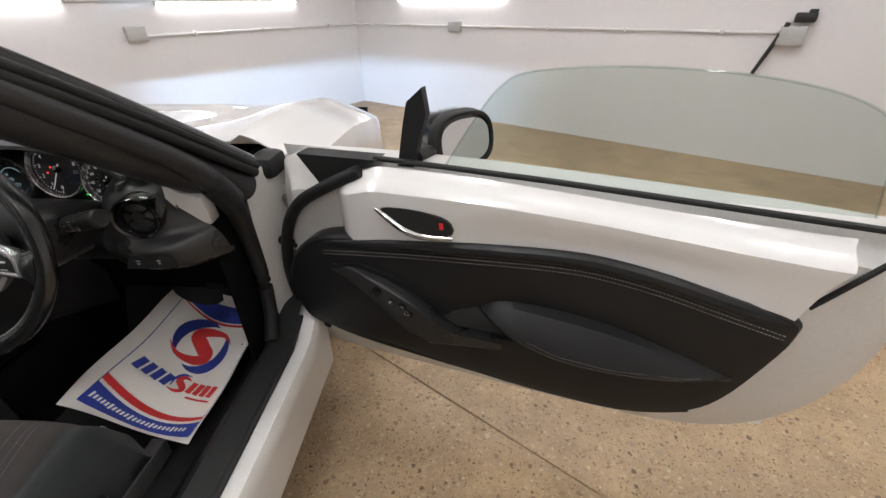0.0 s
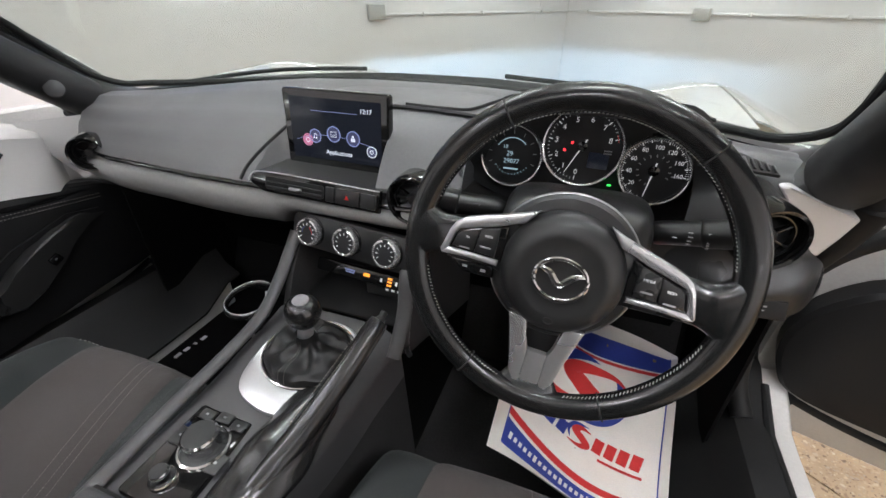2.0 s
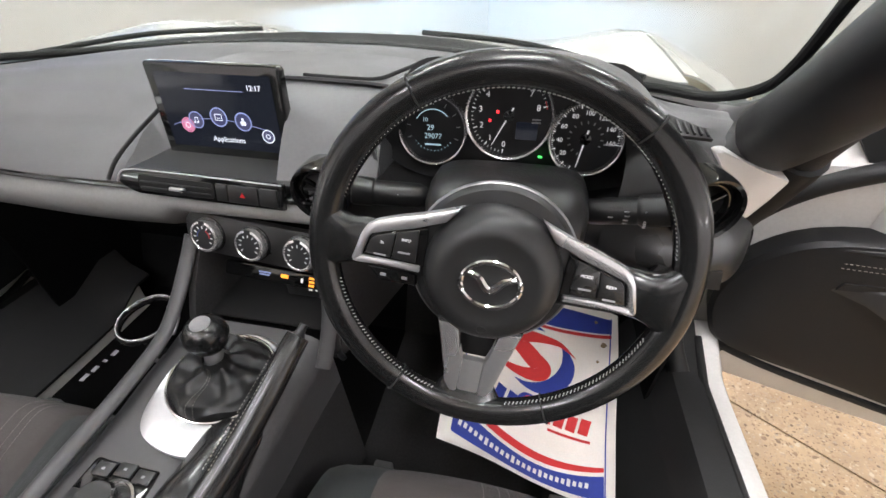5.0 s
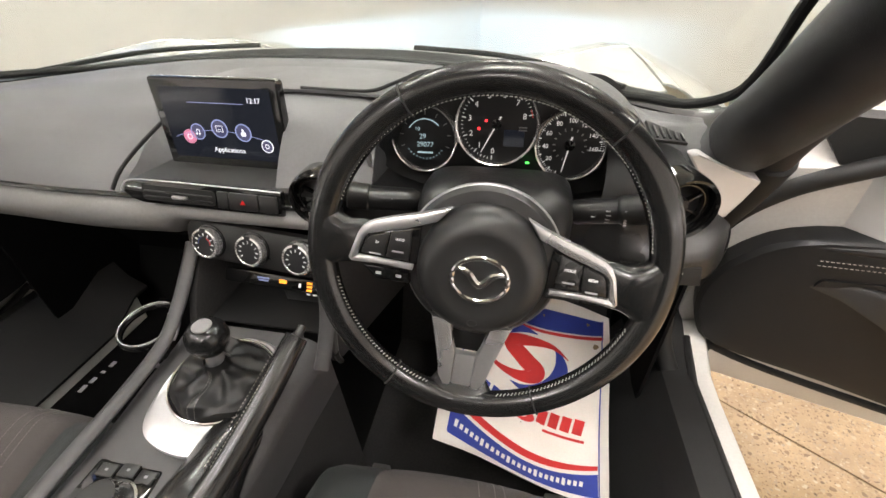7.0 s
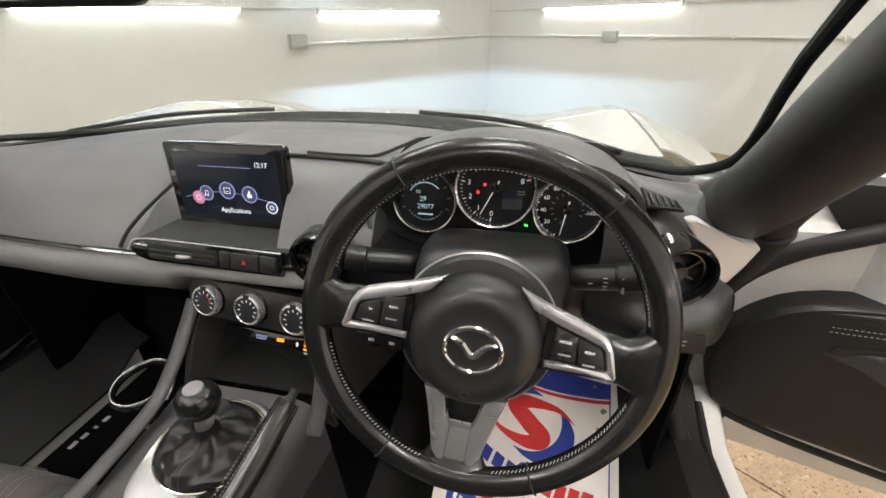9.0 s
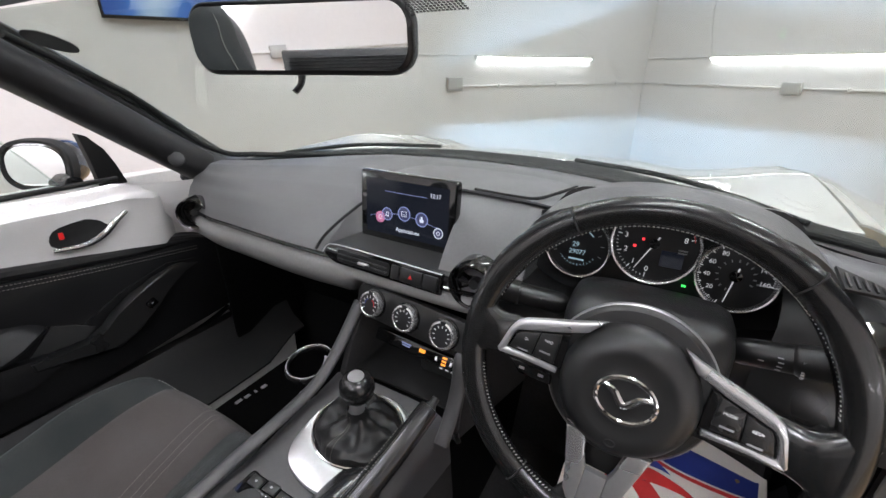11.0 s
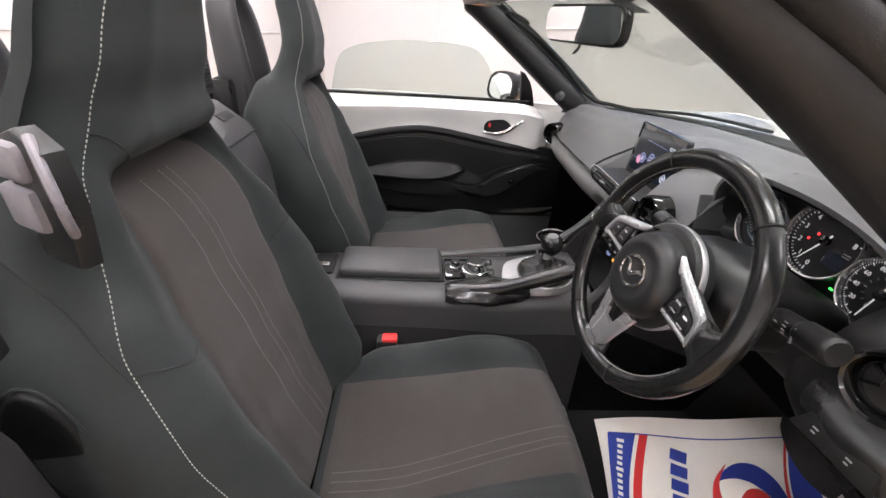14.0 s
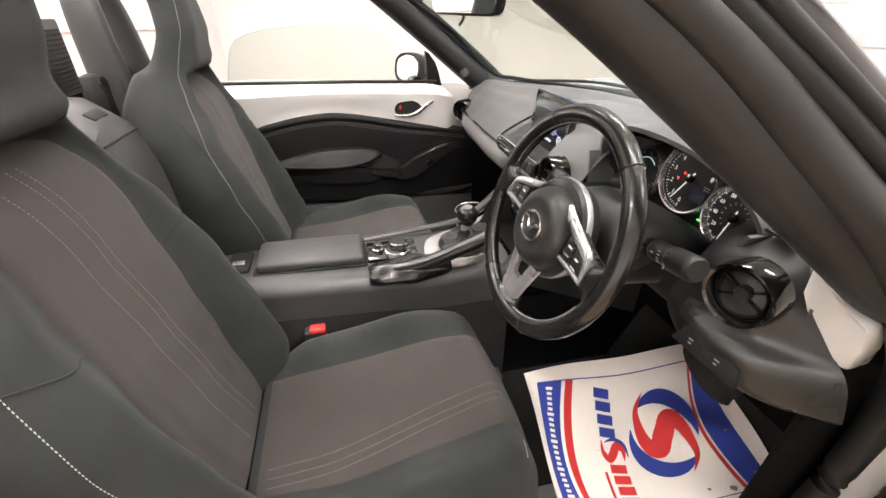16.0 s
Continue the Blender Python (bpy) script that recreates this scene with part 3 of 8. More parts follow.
part("nose", bm_grid(lambda u, v: V(CX + (2 * u - 1) * (0.60 + 0.04 * v), 1.74 + 0.05 * v + 0.09 * (1 - (2 * u - 1) ** 2), 0.56 - 0.30 * v), 20, 8, 0.004), "paint", car)
part("cowl_panel", bm_grid(lambda u, v: V(CX + (2 * u - 1) * 0.66, screen_edge(CX + (2 * u - 1) * 0.66) + 0.010 + 0.135 * v, 0.872 - 0.004 * v + 0.003 * math.sin(9 * v) - 0.020 * abs(2 * u - 1) ** 4), 48, 8, 0.006), "rubber", car, "black plastic cowl under the windscreen")
for sgn in (1, -1):
    x0 = CX + sgn * 0.60
    part("wiper_arm", bm_tube(smooth_path([(x0 - sgn * 0.02, 0.46, 0.862), (x0 - sgn * 0.2, 0.575, 0.882), (x0 - sgn * 0.42, 0.645, 0.886)], 6), 0.005, 8), "rubber", car, "black wiper arm")
    hl = part("headlight", bm_lathe([(0.0, 0.0), (0.05, 0.01), (0.062, 0.03), (0.06, 0.035)], 24, Matrix.Translation((CX + sgn * 0.56, 1.70, 0.605)) @ pose(0, 0, 0, -90, 0, 0)), "chrome", car, "lit headlight bowl")
    # unseen plate, set ahead of the lamp to trim the beam's upper edge
    part("cutoff_shield", bm_box(CX + sgn * 0.56, 1.860, 0.6227, 0.27, 0.002, 0.040, 0), "plastic", hl, "unseen black plate added to cut off the beam's top")
    lamp = bpy.data.lights.new("headlamp", "SPOT")
    lamp.energy, lamp.spot_size, lamp.spot_blend, lamp.shadow_soft_size = HEADLIGHT_POWER, radians(84), 1.0, 0.003
    lamp.color = (0.46, 0.70, 1.0)
    lo = new("headlamp", lamp)
    lo.matrix_world = look((CX + sgn * 0.56, 1.745, 0.605), (CX + sgn * 0.56 - 0.22, 4.7, 0.525))
    lo["category"] = "lamp"

# windscreen
TOP_Y, TOP_Z = -0.10, 1.15


def glass_pt(u, v):
    x0 = CX + (2 * u - 1) * 0.715
    base = V(x0, screen_edge(x0) + 0.006, 0.868)
    k = (2 * u - 1)
    top = V(CX + k * 0.602, TOP_Y + 0.07 * (1 - k * k), TOP_Z + 0.012 * (1 - k * k))
    bow = 0.02 * math.sin(math.pi * v)
    return base.lerp(top, v) + V(0, bow, bow)


ws = part("windscreen", bm_grid(glass_pt, 24, 10, 0.004), "screenglass", car, "clear laminated windscreen")
ws.visible_shadow = False
part("sticker", bm_plate(ellipse(0.034, 0.034, 24), 0.0012, m=frame_at(glass_pt(0.09, 0.86) + V(0.012, -0.012, -0.005), glass_pt(0.12, 0.86) - glass_pt(0.02, 0.86), glass_pt(0.055, 0.95) - glass_pt(0.055, 0.8))), "rubber", car, "round black sensor patch")

part("screen_seal", bm_tube(smooth_path([glass_pt(0.024, 0.9), glass_pt(0.019, 0.5), glass_pt(0.016, 0.2), glass_pt(0.025, 0.08), glass_pt(0.055, 0.015)] + [glass_pt(0.09 + 0.82 * k / 30, 0.0) + V(0, -0.004, 0.006) for k in range(31)] + [glass_pt(0.945, 0.015), glass_pt(0.975, 0.08), glass_pt(0.984, 0.2), glass_pt(0.981, 0.5), glass_pt(0.976, 0.9)], 3), 0.0065, 10), "rubber", ws, "black rubber seal along the foot of the windscreen")

# windscreen pillars
for sgn in (1, -1):
    rings = []
    base = [(0.365, 0.784), (0.325, 0.814), (0.19, 0.911), (0.07, 1.000), (-0.05, 1.086), (-0.130, 1.140), (-0.158, 1.158), (-0.176, 1.168)]
    for i, (y, z) in enumerate(base):
        t = (i if i < 6 else 5.4 + 0.35 * (i - 6)) / 5
        x = 0.710 - 0.145 * t
        wid, dep = 0.046 - 0.010 * t, 0.045 - 0.010 * t
        if i == 0:
            wid, dep = 0.036, 0.036
        if i == 7:
            wid, dep = 0.018, 0.014
        ax = V(0, -0.80, 0.60)
        nrm = V(0, 0.60, 0.80)
        c = V(x, y, z)
        ring = []
        for k in range(20):
            a = 2 * math.pi * k / 20
            ca, sa = math.cos(a), math.sin(a)
            ex = math.copysign(abs(ca) ** 0.92, ca)
            ey = math.copysign(abs(sa) ** 0.92, sa)
            p = c + V(1, 0, 0) * (wid * ex) + nrm * (dep * ey)
            ring.append(V(CX + sgn * (p.x - CX), p.y, p.z))
        rings.append(ring)
    fine = []
    for k in range(20):
        fine.append(smooth_path([r[k] for r in rings], 5))
    rings = [[fine[k][i] for k in range(20)] for i in range(len(fine[0]))]
    pil = part("windscreen_pillar", bm_loft(rings), "trim", car, "black plastic windscreen pillar trim")
    # ridges outside the trim: seal, jamb and outer skin
    lo, hi, nr = V(0.694, 0.351, 0.811), V(0.566, -0.151, 1.156), V(0.52, 0.39, 0.76)
    for nm, out, side, r, mat, lab in (("door_seal", 0.036, 0.026, 0.0105, "rubber", "rubber door seal"), ("jamb_ridge", 0.042, 0.004, 0.0160, "trim", "dark jamb ridge"), ("glass_channel", 0.050, 0.020, 0.0085, "rubber", "black glass channel"), ("outer_skin", 0.050, -0.004, 0.0165, "piano", "gloss black outer pillar skin")):
        c = nr * out + V(0.80, -0.42, -0.33) * side
        pts = [lo.lerp(hi, -0.06 + 1.10 * k / 16) + c + V(0, 0.006, 0.008) * math.sin(math.pi * k / 16) for k in range(17)]
        part(nm, bm_tube([V(CX + sgn * (p.x - CX), p.y, p.z) for p in pts], r, 12), mat, pil, lab)
    facing = V(-sgn * 0.78, -0.48, 0.40).normalized()
    along = facing.cross(V(0, 0.8, -0.6)).normalized()
    if sgn < 0:
        part("button", bm_lathe([(0.017, -0.004), (0.017, 0.003), (0.0145, 0.0045), (0.0, 0.005)], 20, frame_at(V(CX + sgn * (0.6085 - CX), 0.194, 0.884), along, facing.cross(along))), "trim", pil, "round trim plug")

for sgn in (1, -1):
    low = smooth_path([(0.545, 0.50, 0.842), (0.560, 0.42, 0.846), (0.580, 0.34, 0.842), (0.606, 0.278, 0.832), (0.640, 0.252, 0.824)], 6)
    high = smooth_path([(0.640, 0.44, 0.838), (0.662, 0.36, 0.862), (0.662, 0.30, 0.888), (0.664, 0.266, 0.888), (0.690, 0.255, 0.850)], 6)
    n = len(low) - 1

    def foot(u, v):
        i = min(n - 1, int(u * n))
        f = u * n - i
        p, q = low[i].lerp(low[i + 1], f), high[i].lerp(high[i + 1], f)
        r = p.lerp(q, v) - V(0, 0, 0.010 * math.sin(math.pi * v))
        return V(CX + sgn * (r.x - CX), r.y, r.z)
    part("pillar_foot", bm_grid(foot, 28, 10, 0.008), "trim", car, "black trim blending the pillar into the dashboard")

# header rail over the windscreen, with a folded visor each side and a latch housing between
def header(u, v):
    k = 2 * u - 1
    a = 2 * math.pi * v
    front, back = -0.024 - 0.112 * k * k, -0.172 - 0.030 * k * k
    end = abs(k) ** 9
    y = (front + back) / 2 + (front - back) / 2 * (1 - 0.45 * end) * math.copysign(abs(math.cos(a)) ** 0.7, math.cos(a))
    return V(CX + k * (0.590 - 0.010 * end * (1 + math.sin(a))), y, 1.190 - 0.026 * abs(k) ** 4 + 0.017 * math.copysign(abs(math.sin(a)) ** 0.7, math.sin(a)))


hd = bm_grid(header, 64, 24)
bmesh.ops.remove_doubles(hd, verts=hd.verts, dist=1e-5)
hdr = part("header_rail", hd, "header", car, "grey plastic windscreen header rail")


def visor(rows, label):
    """Soft folded visor: rows of x, front y, back y, underside z and thickness."""
    cols = []
    for x, f, b, z, h in rows:
        cols.append([V(x, (f + b) / 2 + (f - b) / 2 * math.copysign(abs(math.cos(a)) ** 0.55, math.cos(a)), z + h / 2 + h / 2 * math.copysign(abs(math.sin(a)) ** 0.55, math.sin(a))) for a in [2 * math.pi * q / 24 for q in range(24)]])
    fine = [smooth_path([c[q] for c in cols], 5) for q in range(24)]
    return part("sun_visor", bm_loft([[fine[q][i] for q in range(24)] for i in range(len(fine[0]))]), "header", hdr, label, sharp=60)


visor(((-0.135, -0.074, -0.120, 1.166, 0.010), (-0.150, -0.060, -0.140, 1.160, 0.018), (-0.28, -0.070, -0.155, 1.155, 0.022), (-0.42, -0.090, -0.172, 1.148, 0.022), (-0.55, -0.118, -0.186, 1.145, 0.021), (-0.595, -0.140, -0.188, 1.145, 0.018), (-0.614, -0.158, -0.184, 1.148, 0.010)), "grey folded passenger sun visor")
visor(((0.125, -0.080, -0.130, 1.172, 0.008), (0.145, -0.056, -0.180, 1.166, 0.018), (0.25, -0.058, -0.205, 1.163, 0.026), (0.38, -0.064, -0.212, 1.162, 0.026), (0.46, -0.090, -0.208, 1.160, 0.022), (0.505, -0.125, -0.196, 1.160, 0.010)), "grey folded driver's sun visor")
lm = frame_at((-0.505, -0.1345, 1.1452), (1, 0.20, 0.02), (-0.20, 1, -0.02))
part("warning_label", bm_box(-0.028, 0.006, 0, 0.062, 0.040, 0.0024, 0.0, m=lm), "yellow", hdr, "orange warning label")
part("warning_text_block", bm_box(0.036, 0.006, 0, 0.062, 0.040, 0.0024, 0.0, m=lm), "label", hdr, "white label with small print")
for k in range(4):
    part("print_bar", bm_box(0.036, -0.008 + 0.009 * k, -0.0016, 0.050 - 0.006 * (k % 2), 0.003, 0.0008, 0.0, m=lm), "dialdim", hdr)
# latch housing in the middle
cols = []
for x, f, b, z in ((-0.128, -0.075, -0.150, 1.170), (-0.118, -0.060, -0.172, 1.158), (-0.085, -0.056, -0.186, 1.152), (0.0, -0.052, -0.190, 1.151), (0.085, -0.054, -0.186, 1.153), (0.118, -0.060, -0.172, 1.160), (0.128, -0.075, -0.150, 1.172)):
    cols.append([(x, f, 1.185), (x, f - 0.004, z + 0.010), (x, f - 0.012, z + 0.002), (x, f - 0.030, z), (x, b + 0.030, z + 0.004), (x, b + 0.010, z + 0.012), (x, b, 1.190)])
lh = part("latch_housing", bm_loft(cols), "header", hdr, "moulded grey roof latch housing", sharp=60)
# closed insert; the pocket's inner shade is only its black colour
part("latch_pocket", bm_loft([[(-0.032 + (0.036 - 0.004 * e) * math.copysign(abs(math.cos(a)) ** 0.5, math.cos(a)), -0.160 + 0.040 * math.copysign(abs(math.sin(a)) ** 0.5, math.sin(a)) + 0.006 * e, z) for a in [2 * math.pi * q / 24 for q in range(24)]] for z, e in ((1.1535, 1), (1.1505, 0), (1.165, 0))]), "rubber", lh, "solid black insert standing for the latch pocket")
part("latch_lip", bm_box(-0.032, -0.122, 1.153, 0.078, 0.014, 0.012, 0.005), "header", lh, "rounded lip of the pocket")
part("map_lamp", bm_box(-0.012, -0.074, 1.1525, 0.070, 0.020, 0.005, 0.002), "label", lh, "small white lamp lens")
part("lamp_switch", bm_box(-0.012, -0.076, 1.1495, 0.016, 0.010, 0.003, 0.001), "rubber", lh, "tiny black switch")
sp = frame_at(glass_pt(0.635, 0.925) + V(0, -0.006, -0.007), glass_pt(0.66, 0.925) - glass_pt(0.60, 0.925), glass_pt(0.635, 1.0) - glass_pt(0.635, 0.85))
part("dotted_patch", bm_join(*[bm_plate(ellipse(0.0016, 0.0016, 6), 0.0006, m=sp @ Matrix.Translation((-0.036 + 0.0042 * i, -0.026 + 0.0042 * j, 0))) for i in range(18) for j in range(13)]), "rubber", ws, "black dotted print on the glass")

# interior mirror
mm = frame_at((0.004, -0.015, 1.107), (1.0, 0.28, 0.0), (0.0, -0.054, 1.0))
mr = part("interior_mirror", bm_plate(round_rect(0.246, 0.068, 0.024, 7), 0.016, 0.006, mm @ Matrix.Translation((0, 0, -0.016)), 3), "plastic", car, "black interior mirror housing")
part("mirror_glass", bm_plate(round_rect(0.236, 0.058, 0.020, 7), 0.0015, 0, mm @ Matrix.Translation((0, 0, 0.0003))), "mirror", mr, "reflecting mirror glass")
part("dip_tab", bm_tube(smooth_path([mm @ V(-0.002, -0.032, -0.008), mm @ V(-0.003, -0.042, -0.006), mm @ V(-0.008, -0.050, 0.000)], 5), 0.006, 10, flat=0.5), "plastic", mr, "dipping tab")
part("mount", bm_tube(smooth_path([mm @ V(0.03, 0.0, -0.02), mm @ V(0.035, 0.035, -0.05), V(0.035, 0.06, 1.158)], 6), 0.011, 10), "plastic", mr, "black mirror stalk")
part("mount_foot", bm_box(0.045, 0.062, 1.158, 0.05, 0.035, 0.012, 0.005), "plastic", mr, "stalk foot on the glass")

BX = 0.361

# dashboard
SECTION = ((0.0, 0.874), (0.16, 0.880), (0.40, 0.871), (0.62, 0.847), (0.80, 0.814), (0.92, 0.784), (0.985, 0.767), (1.0, 0.757))


def dash_lip(x):
    return interp(x, ((-0.76, 0.235), (-0.70, 0.205), (-0.55, 0.180), (-0.30, 0.168), (0.10, 0.168), (0.2, 0.19), (0.5, 0.215), (0.62, 0.235)))


def dash_top(u, v):
    x = -0.705 + 1.34 * u
    k = smoothstep(0.165, 0.20, x) * (1 - smoothstep(0.525, 0.56, x))
    y0, y1 = screen_edge(x) + 0.012, dash_lip(x) * (1 - k) + 0.375 * k
    z = interp(v * (1 - 0.62 * k), SECTION)
    z -= 0.026 * smoothstep(0.25, 0.69, abs(x - CX)) * (1 - v)
    z -= 0.050 * smoothstep(-0.205, -0.175, x) * (1 - smoothstep(0.050, 0.078, x)) * smoothstep(0.66, 0.76, v) * (1 - 0.7 * smoothstep(0.85, 1.0, v))
    return V(x, y0 + (y1 - y0) * v, z)


dash = part("dashboard", bm_grid(dash_top, 90, 26, 0.006), "dash", car, "dark grey soft dashboard top")


def band(u, v):
    x = -0.690 + 0.83 * u
    y = dash_lip(x)
    low = interp(x, ((-0.72, 0.668), (-0.25, 0.668), (-0.15, 0.672), (-0.11, 0.706), (0.15, 0.706)))
    a = v * math.pi
    z = 0.754 + (low - 0.754) * v
    return V(x, y + 0.010 - 0.030 * math.sin(a) ** 0.7 - 0.004 + 0.03 * v, z)


part("padded_band", bm_grid(band, 70, 14, 0.004), "band", dash, "padded grey band across the dashboard")
part("seam_strip", bm_tube([V(-0.64 + 0.78 * i / 30, dash_lip(-0.64 + 0.78 * i / 30) - 0.001, 0.757) for i in range(31)], 0.0045, 8), "piano", dash, "gloss black seam strip")


def under(u, v):
    x = -0.72 + 1.34 * u
    pts = ((0.0, dash_lip(x) + 0.030, 0.676), (0.25, dash_lip(x) + 0.10, 0.655), (0.6, 0.44, 0.58), (1.0, 0.56, 0.34))
    for (a, ya, za), (b, yb, zb) in zip(pts, pts[1:]):
        if v <= b:
            t = (v - a) / (b - a)
            return V(x, ya + (yb - ya) * t, za + (zb - za) * t)
    return V(x, 0.56, 0.34)


# carpet black carries the shade under the dashboard
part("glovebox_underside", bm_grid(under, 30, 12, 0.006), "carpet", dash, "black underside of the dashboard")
part("centre_pad", bm_grid(lambda u, v: V(-0.19 + 0.40 * u + 0.02 * v, 0.30 + 0.20 * v, 0.872 + 0.012 * math.sin(math.pi * u) ** 0.4 * (1 - 0.6 * v)), 24, 8, 0.004), "dash", dash, "raised centre pad behind the screen")
def pad_face(u, v):
    left = 0.005 + 0.047 * smoothstep(0.22, 0.34, v)
    x = left + (0.186 - left) * u
    return V(x, 0.306 - 0.136 * v + 0.026 * (x / 0.19) ** 2, 0.8775 + 0.006 * math.sin(math.pi * v) - 0.046 * v - 0.066 * v ** 2.2)


part("pad_face", bm_grid(pad_face, 24, 20, 0.004), "dash", dash, "smooth slope below the centre pad")
for sgn in (1, -1):
    part("binnacle_cheek", bm_grid(lambda u, v: V(BX - sgn * (0.189 - 0.010 * v - 0.010 * math.sin(math.pi * v)), 0.222 + 0.14 * u - 0.006 * v, 0.842 - 0.105 * v), 10, 10, 0.005), "hoodplastic", dash, "dark flank of the instrument hood")
part("pad_grille", bm_box(0.190, 0.290, 0.868, 0.016, 0.002, 0.010, 0.0005, m=Matrix.Identity(4)), "rubber", dash, "tiny slotted grille")
part("pad_seam", bm_tube(smooth_path([(0.055, 0.305, 0.885), (0.13, 0.305, 0.883), (0.165, 0.315, 0.882), (0.19, 0.35, 0.886), (0.21, 0.40, 0.888)], 8), 0.0028, 6), "rubber", dash, "dark groove")

# silver-black curve beside the screen
part("screen_surround", bm_tube(smooth_path([(-0.212, 0.168, 0.764), (-0.204, 0.186, 0.786), (-0.186, 0.215, 0.812), (-0.158, 0.250, 0.842)], 8), 0.0030, 8), "rubber", dash, "dark groove curving beside the screen")
part("screen_plinth", bm_grid(lambda u, v: V(-0.185 + 0.30 * u + (0.035 - 0.05 * u) * v, 0.170 + 0.085 * v, 0.779 + 0.004 * v + 0.006 * v * v), 16, 8, 0.004), "plastic", dash, "dark plinth below the screen")

# centre screen
sm_ = frame_at((-0.048, 0.237, 0.843), (1.0, -0.02, 0.0), (0.0, 0.10, 1.0))
scr = part("display", bm_plate(round_rect(0.206, 0.136, 0.006, 4), 0.014, 0.003, sm_ @ Matrix.Translation((0, 0, -0.014))), "piano", car, "tablet-like display standing on the dashboard, switched on")
part("display_glass", bm_plate(round_rect(0.178, 0.102, 0.002, 2), 0.0006, 0, sm_ @ Matrix.Translation((0, 0.004, 0.0002))), "screen", scr, "dark lit display face")
letters("caption", "Applications", 0.0105, sm_ @ Matrix.Translation((0.006, -0.0335, 0.0012)), "screenwhite", scr)
letters("clock", "12:17", 0.010, sm_ @ Matrix.Translation((0.062, 0.039, 0.0012)), "screenwhite", scr)
part("rule_line", bm_box(0, 0.034, 0.0012, 0.09, 0.0007, 0.0003, 0, m=sm_), "screenblue", scr)
part("arc_line", bm_tube([sm_ @ V(-0.08 + 0.155 * t / 20, -0.017 + 0.012 * math.sin(math.pi * (t / 20) ** 0.9), 0.0010) for t in range(21)], 0.0004, 6), "screenblue", scr)
for i, (ix, iy, r, rim, fill) in enumerate(((-0.056, -0.016, 0.0105, "screenpink", "screenpink"), (-0.040, -0.008, 0.0120, "screenblue", "screendeep"), (-0.002, -0.002, 0.0135, "screenblue", "screendeep"),
                                            (0.036, -0.006, 0.0130, "screenblue", "screendeep"), (0.071, -0.024, 0.0095, "screenwhite", "screendeep"))):
    zi = 0.0010 + 0.0002 * i
    ic = part("icon", bm_lathe([(r * 0.86, 0), (r * 0.86, 0.0004), (r, 0.0004), (r, 0.0)], 32, sm_ @ Matrix.Translation((ix, iy, zi)), caps=False), rim, scr, "round menu icon ring")
    part("icon_fill", bm_lathe([(r * 0.82, 0), (r * 0.82, 0.0002)], 24, sm_ @ Matrix.Translation((ix, iy, zi - 0.0001))), fill, ic)
    g = sm_ @ Matrix.Translation((ix, iy, zi + 0.0005))
    if i == 1:
        glyph = [bm_lathe([(0.0016, 0), (0.0016, 0.0002)], 12, g @ Matrix.Translation((k, -0.0032, 0))) for k in (-0.0028, 0.0020)] + [bm_box(k, 0.0, 0.0001, 0.0008, 0.0068, 0.0002, 0, m=g) for k in (-0.0015, 0.0033)] + [bm_box(0.0009, 0.0034, 0.0001, 0.0056, 0.0012, 0.0002, 0, m=g)]
    elif i == 2:
        glyph = [bm_box(x, y, 0.0001, w, h, 0.0002, 0, m=g) for x, y, w, h in ((0, 0.0042, 0.011, 0.0009), (0, -0.0042, 0.011, 0.0009), (-0.0051, 0, 0.0009, 0.0084), (0.0051, 0, 0.0009, 0.0084), (0.0, -0.0012, 0.0055, 0.0009))]
    elif i == 3:
        glyph = [bm_lathe([(0.0022, 0), (0.0022, 0.0002)], 14, g @ Matrix.Translation((0.0, 0.0035, 0))), bm_plate(round_rect(0.0085, 0.0062, 0.002, 3, 0.0, -0.002), 0.0002, 0, g)]
    elif i == 4:
        glyph = [bm_lathe([(0.0024, 0), (0.0024, 0.0002), (0.0036, 0.0002), (0.0036, 0)], 16, g, caps=False)]
    else:
        glyph = [bm_lathe([(0.0032, 0), (0.0032, 0.0002), (0.0042, 0.0002), (0.0042, 0)], 16, g, caps=False)]
    part("icon_mark", bm_join(*glyph), "screenwhite", ic)


def round_vent(name, c, facing, r, label):
    """Round air outlet: gloss ring, dark throat, cross vanes and hub."""
    m = frame_at(c, Vector((0, 0, 1)).cross(Vector(facing)), (0, 0, 1))
    v = part(name, bm_lathe([(r * 0.78, -0.03), (r * 0.80, 0.0), (r * 0.86, 0.007), (r * 0.95, 0.009), (r, 0.004), (r * 1.02, -0.012), (r * 1.02, -0.03)], 40, m, caps=False), "piano", car, label)
    part("throat", bm_lathe([(0.0, -0.032), (r * 0.78, -0.031), (r * 0.78, -0.004)], 32, m, caps=False), "rubber", v, "dark throat")
    part("inner_ring", bm_lathe([(r * 0.66, -0.012), (r * 0.66, -0.003), (r * 0.70, -0.003), (r * 0.70, -0.012)], 32, m, caps=False), "piano", v)
    for a in (32, -28, 152, 208):
        q = m @ pose(0, 0, 0, 0, 0, a)
        part("vane", bm_box(r * 0.40, 0, -0.009, r * 0.62, 0.003, 0.008, 0.001, m=q), "piano", v)
    part("hub", bm_lathe([(0.0, -0.001), (r * 0.20, -0.002), (r * 0.24, -0.005), (r * 0.24, -0.016)], 20, m, caps=False), "plastic", v, "small round hub")
    return v


round_vent("air_vent", V(0.122, 0.166, 0.776), (-0.02, -1, 0.22), 0.040, "round gloss black air vent")
round_vent("air_vent", V(0.588, 0.192, 0.787), (0.22, -1, 0.28), 0.043, "round gloss black air vent")
round_vent("air_vent", V(-0.634, 0.182, 0.758), (0.62, -0.85, 0.16), 0.038, "round gloss black air vent")

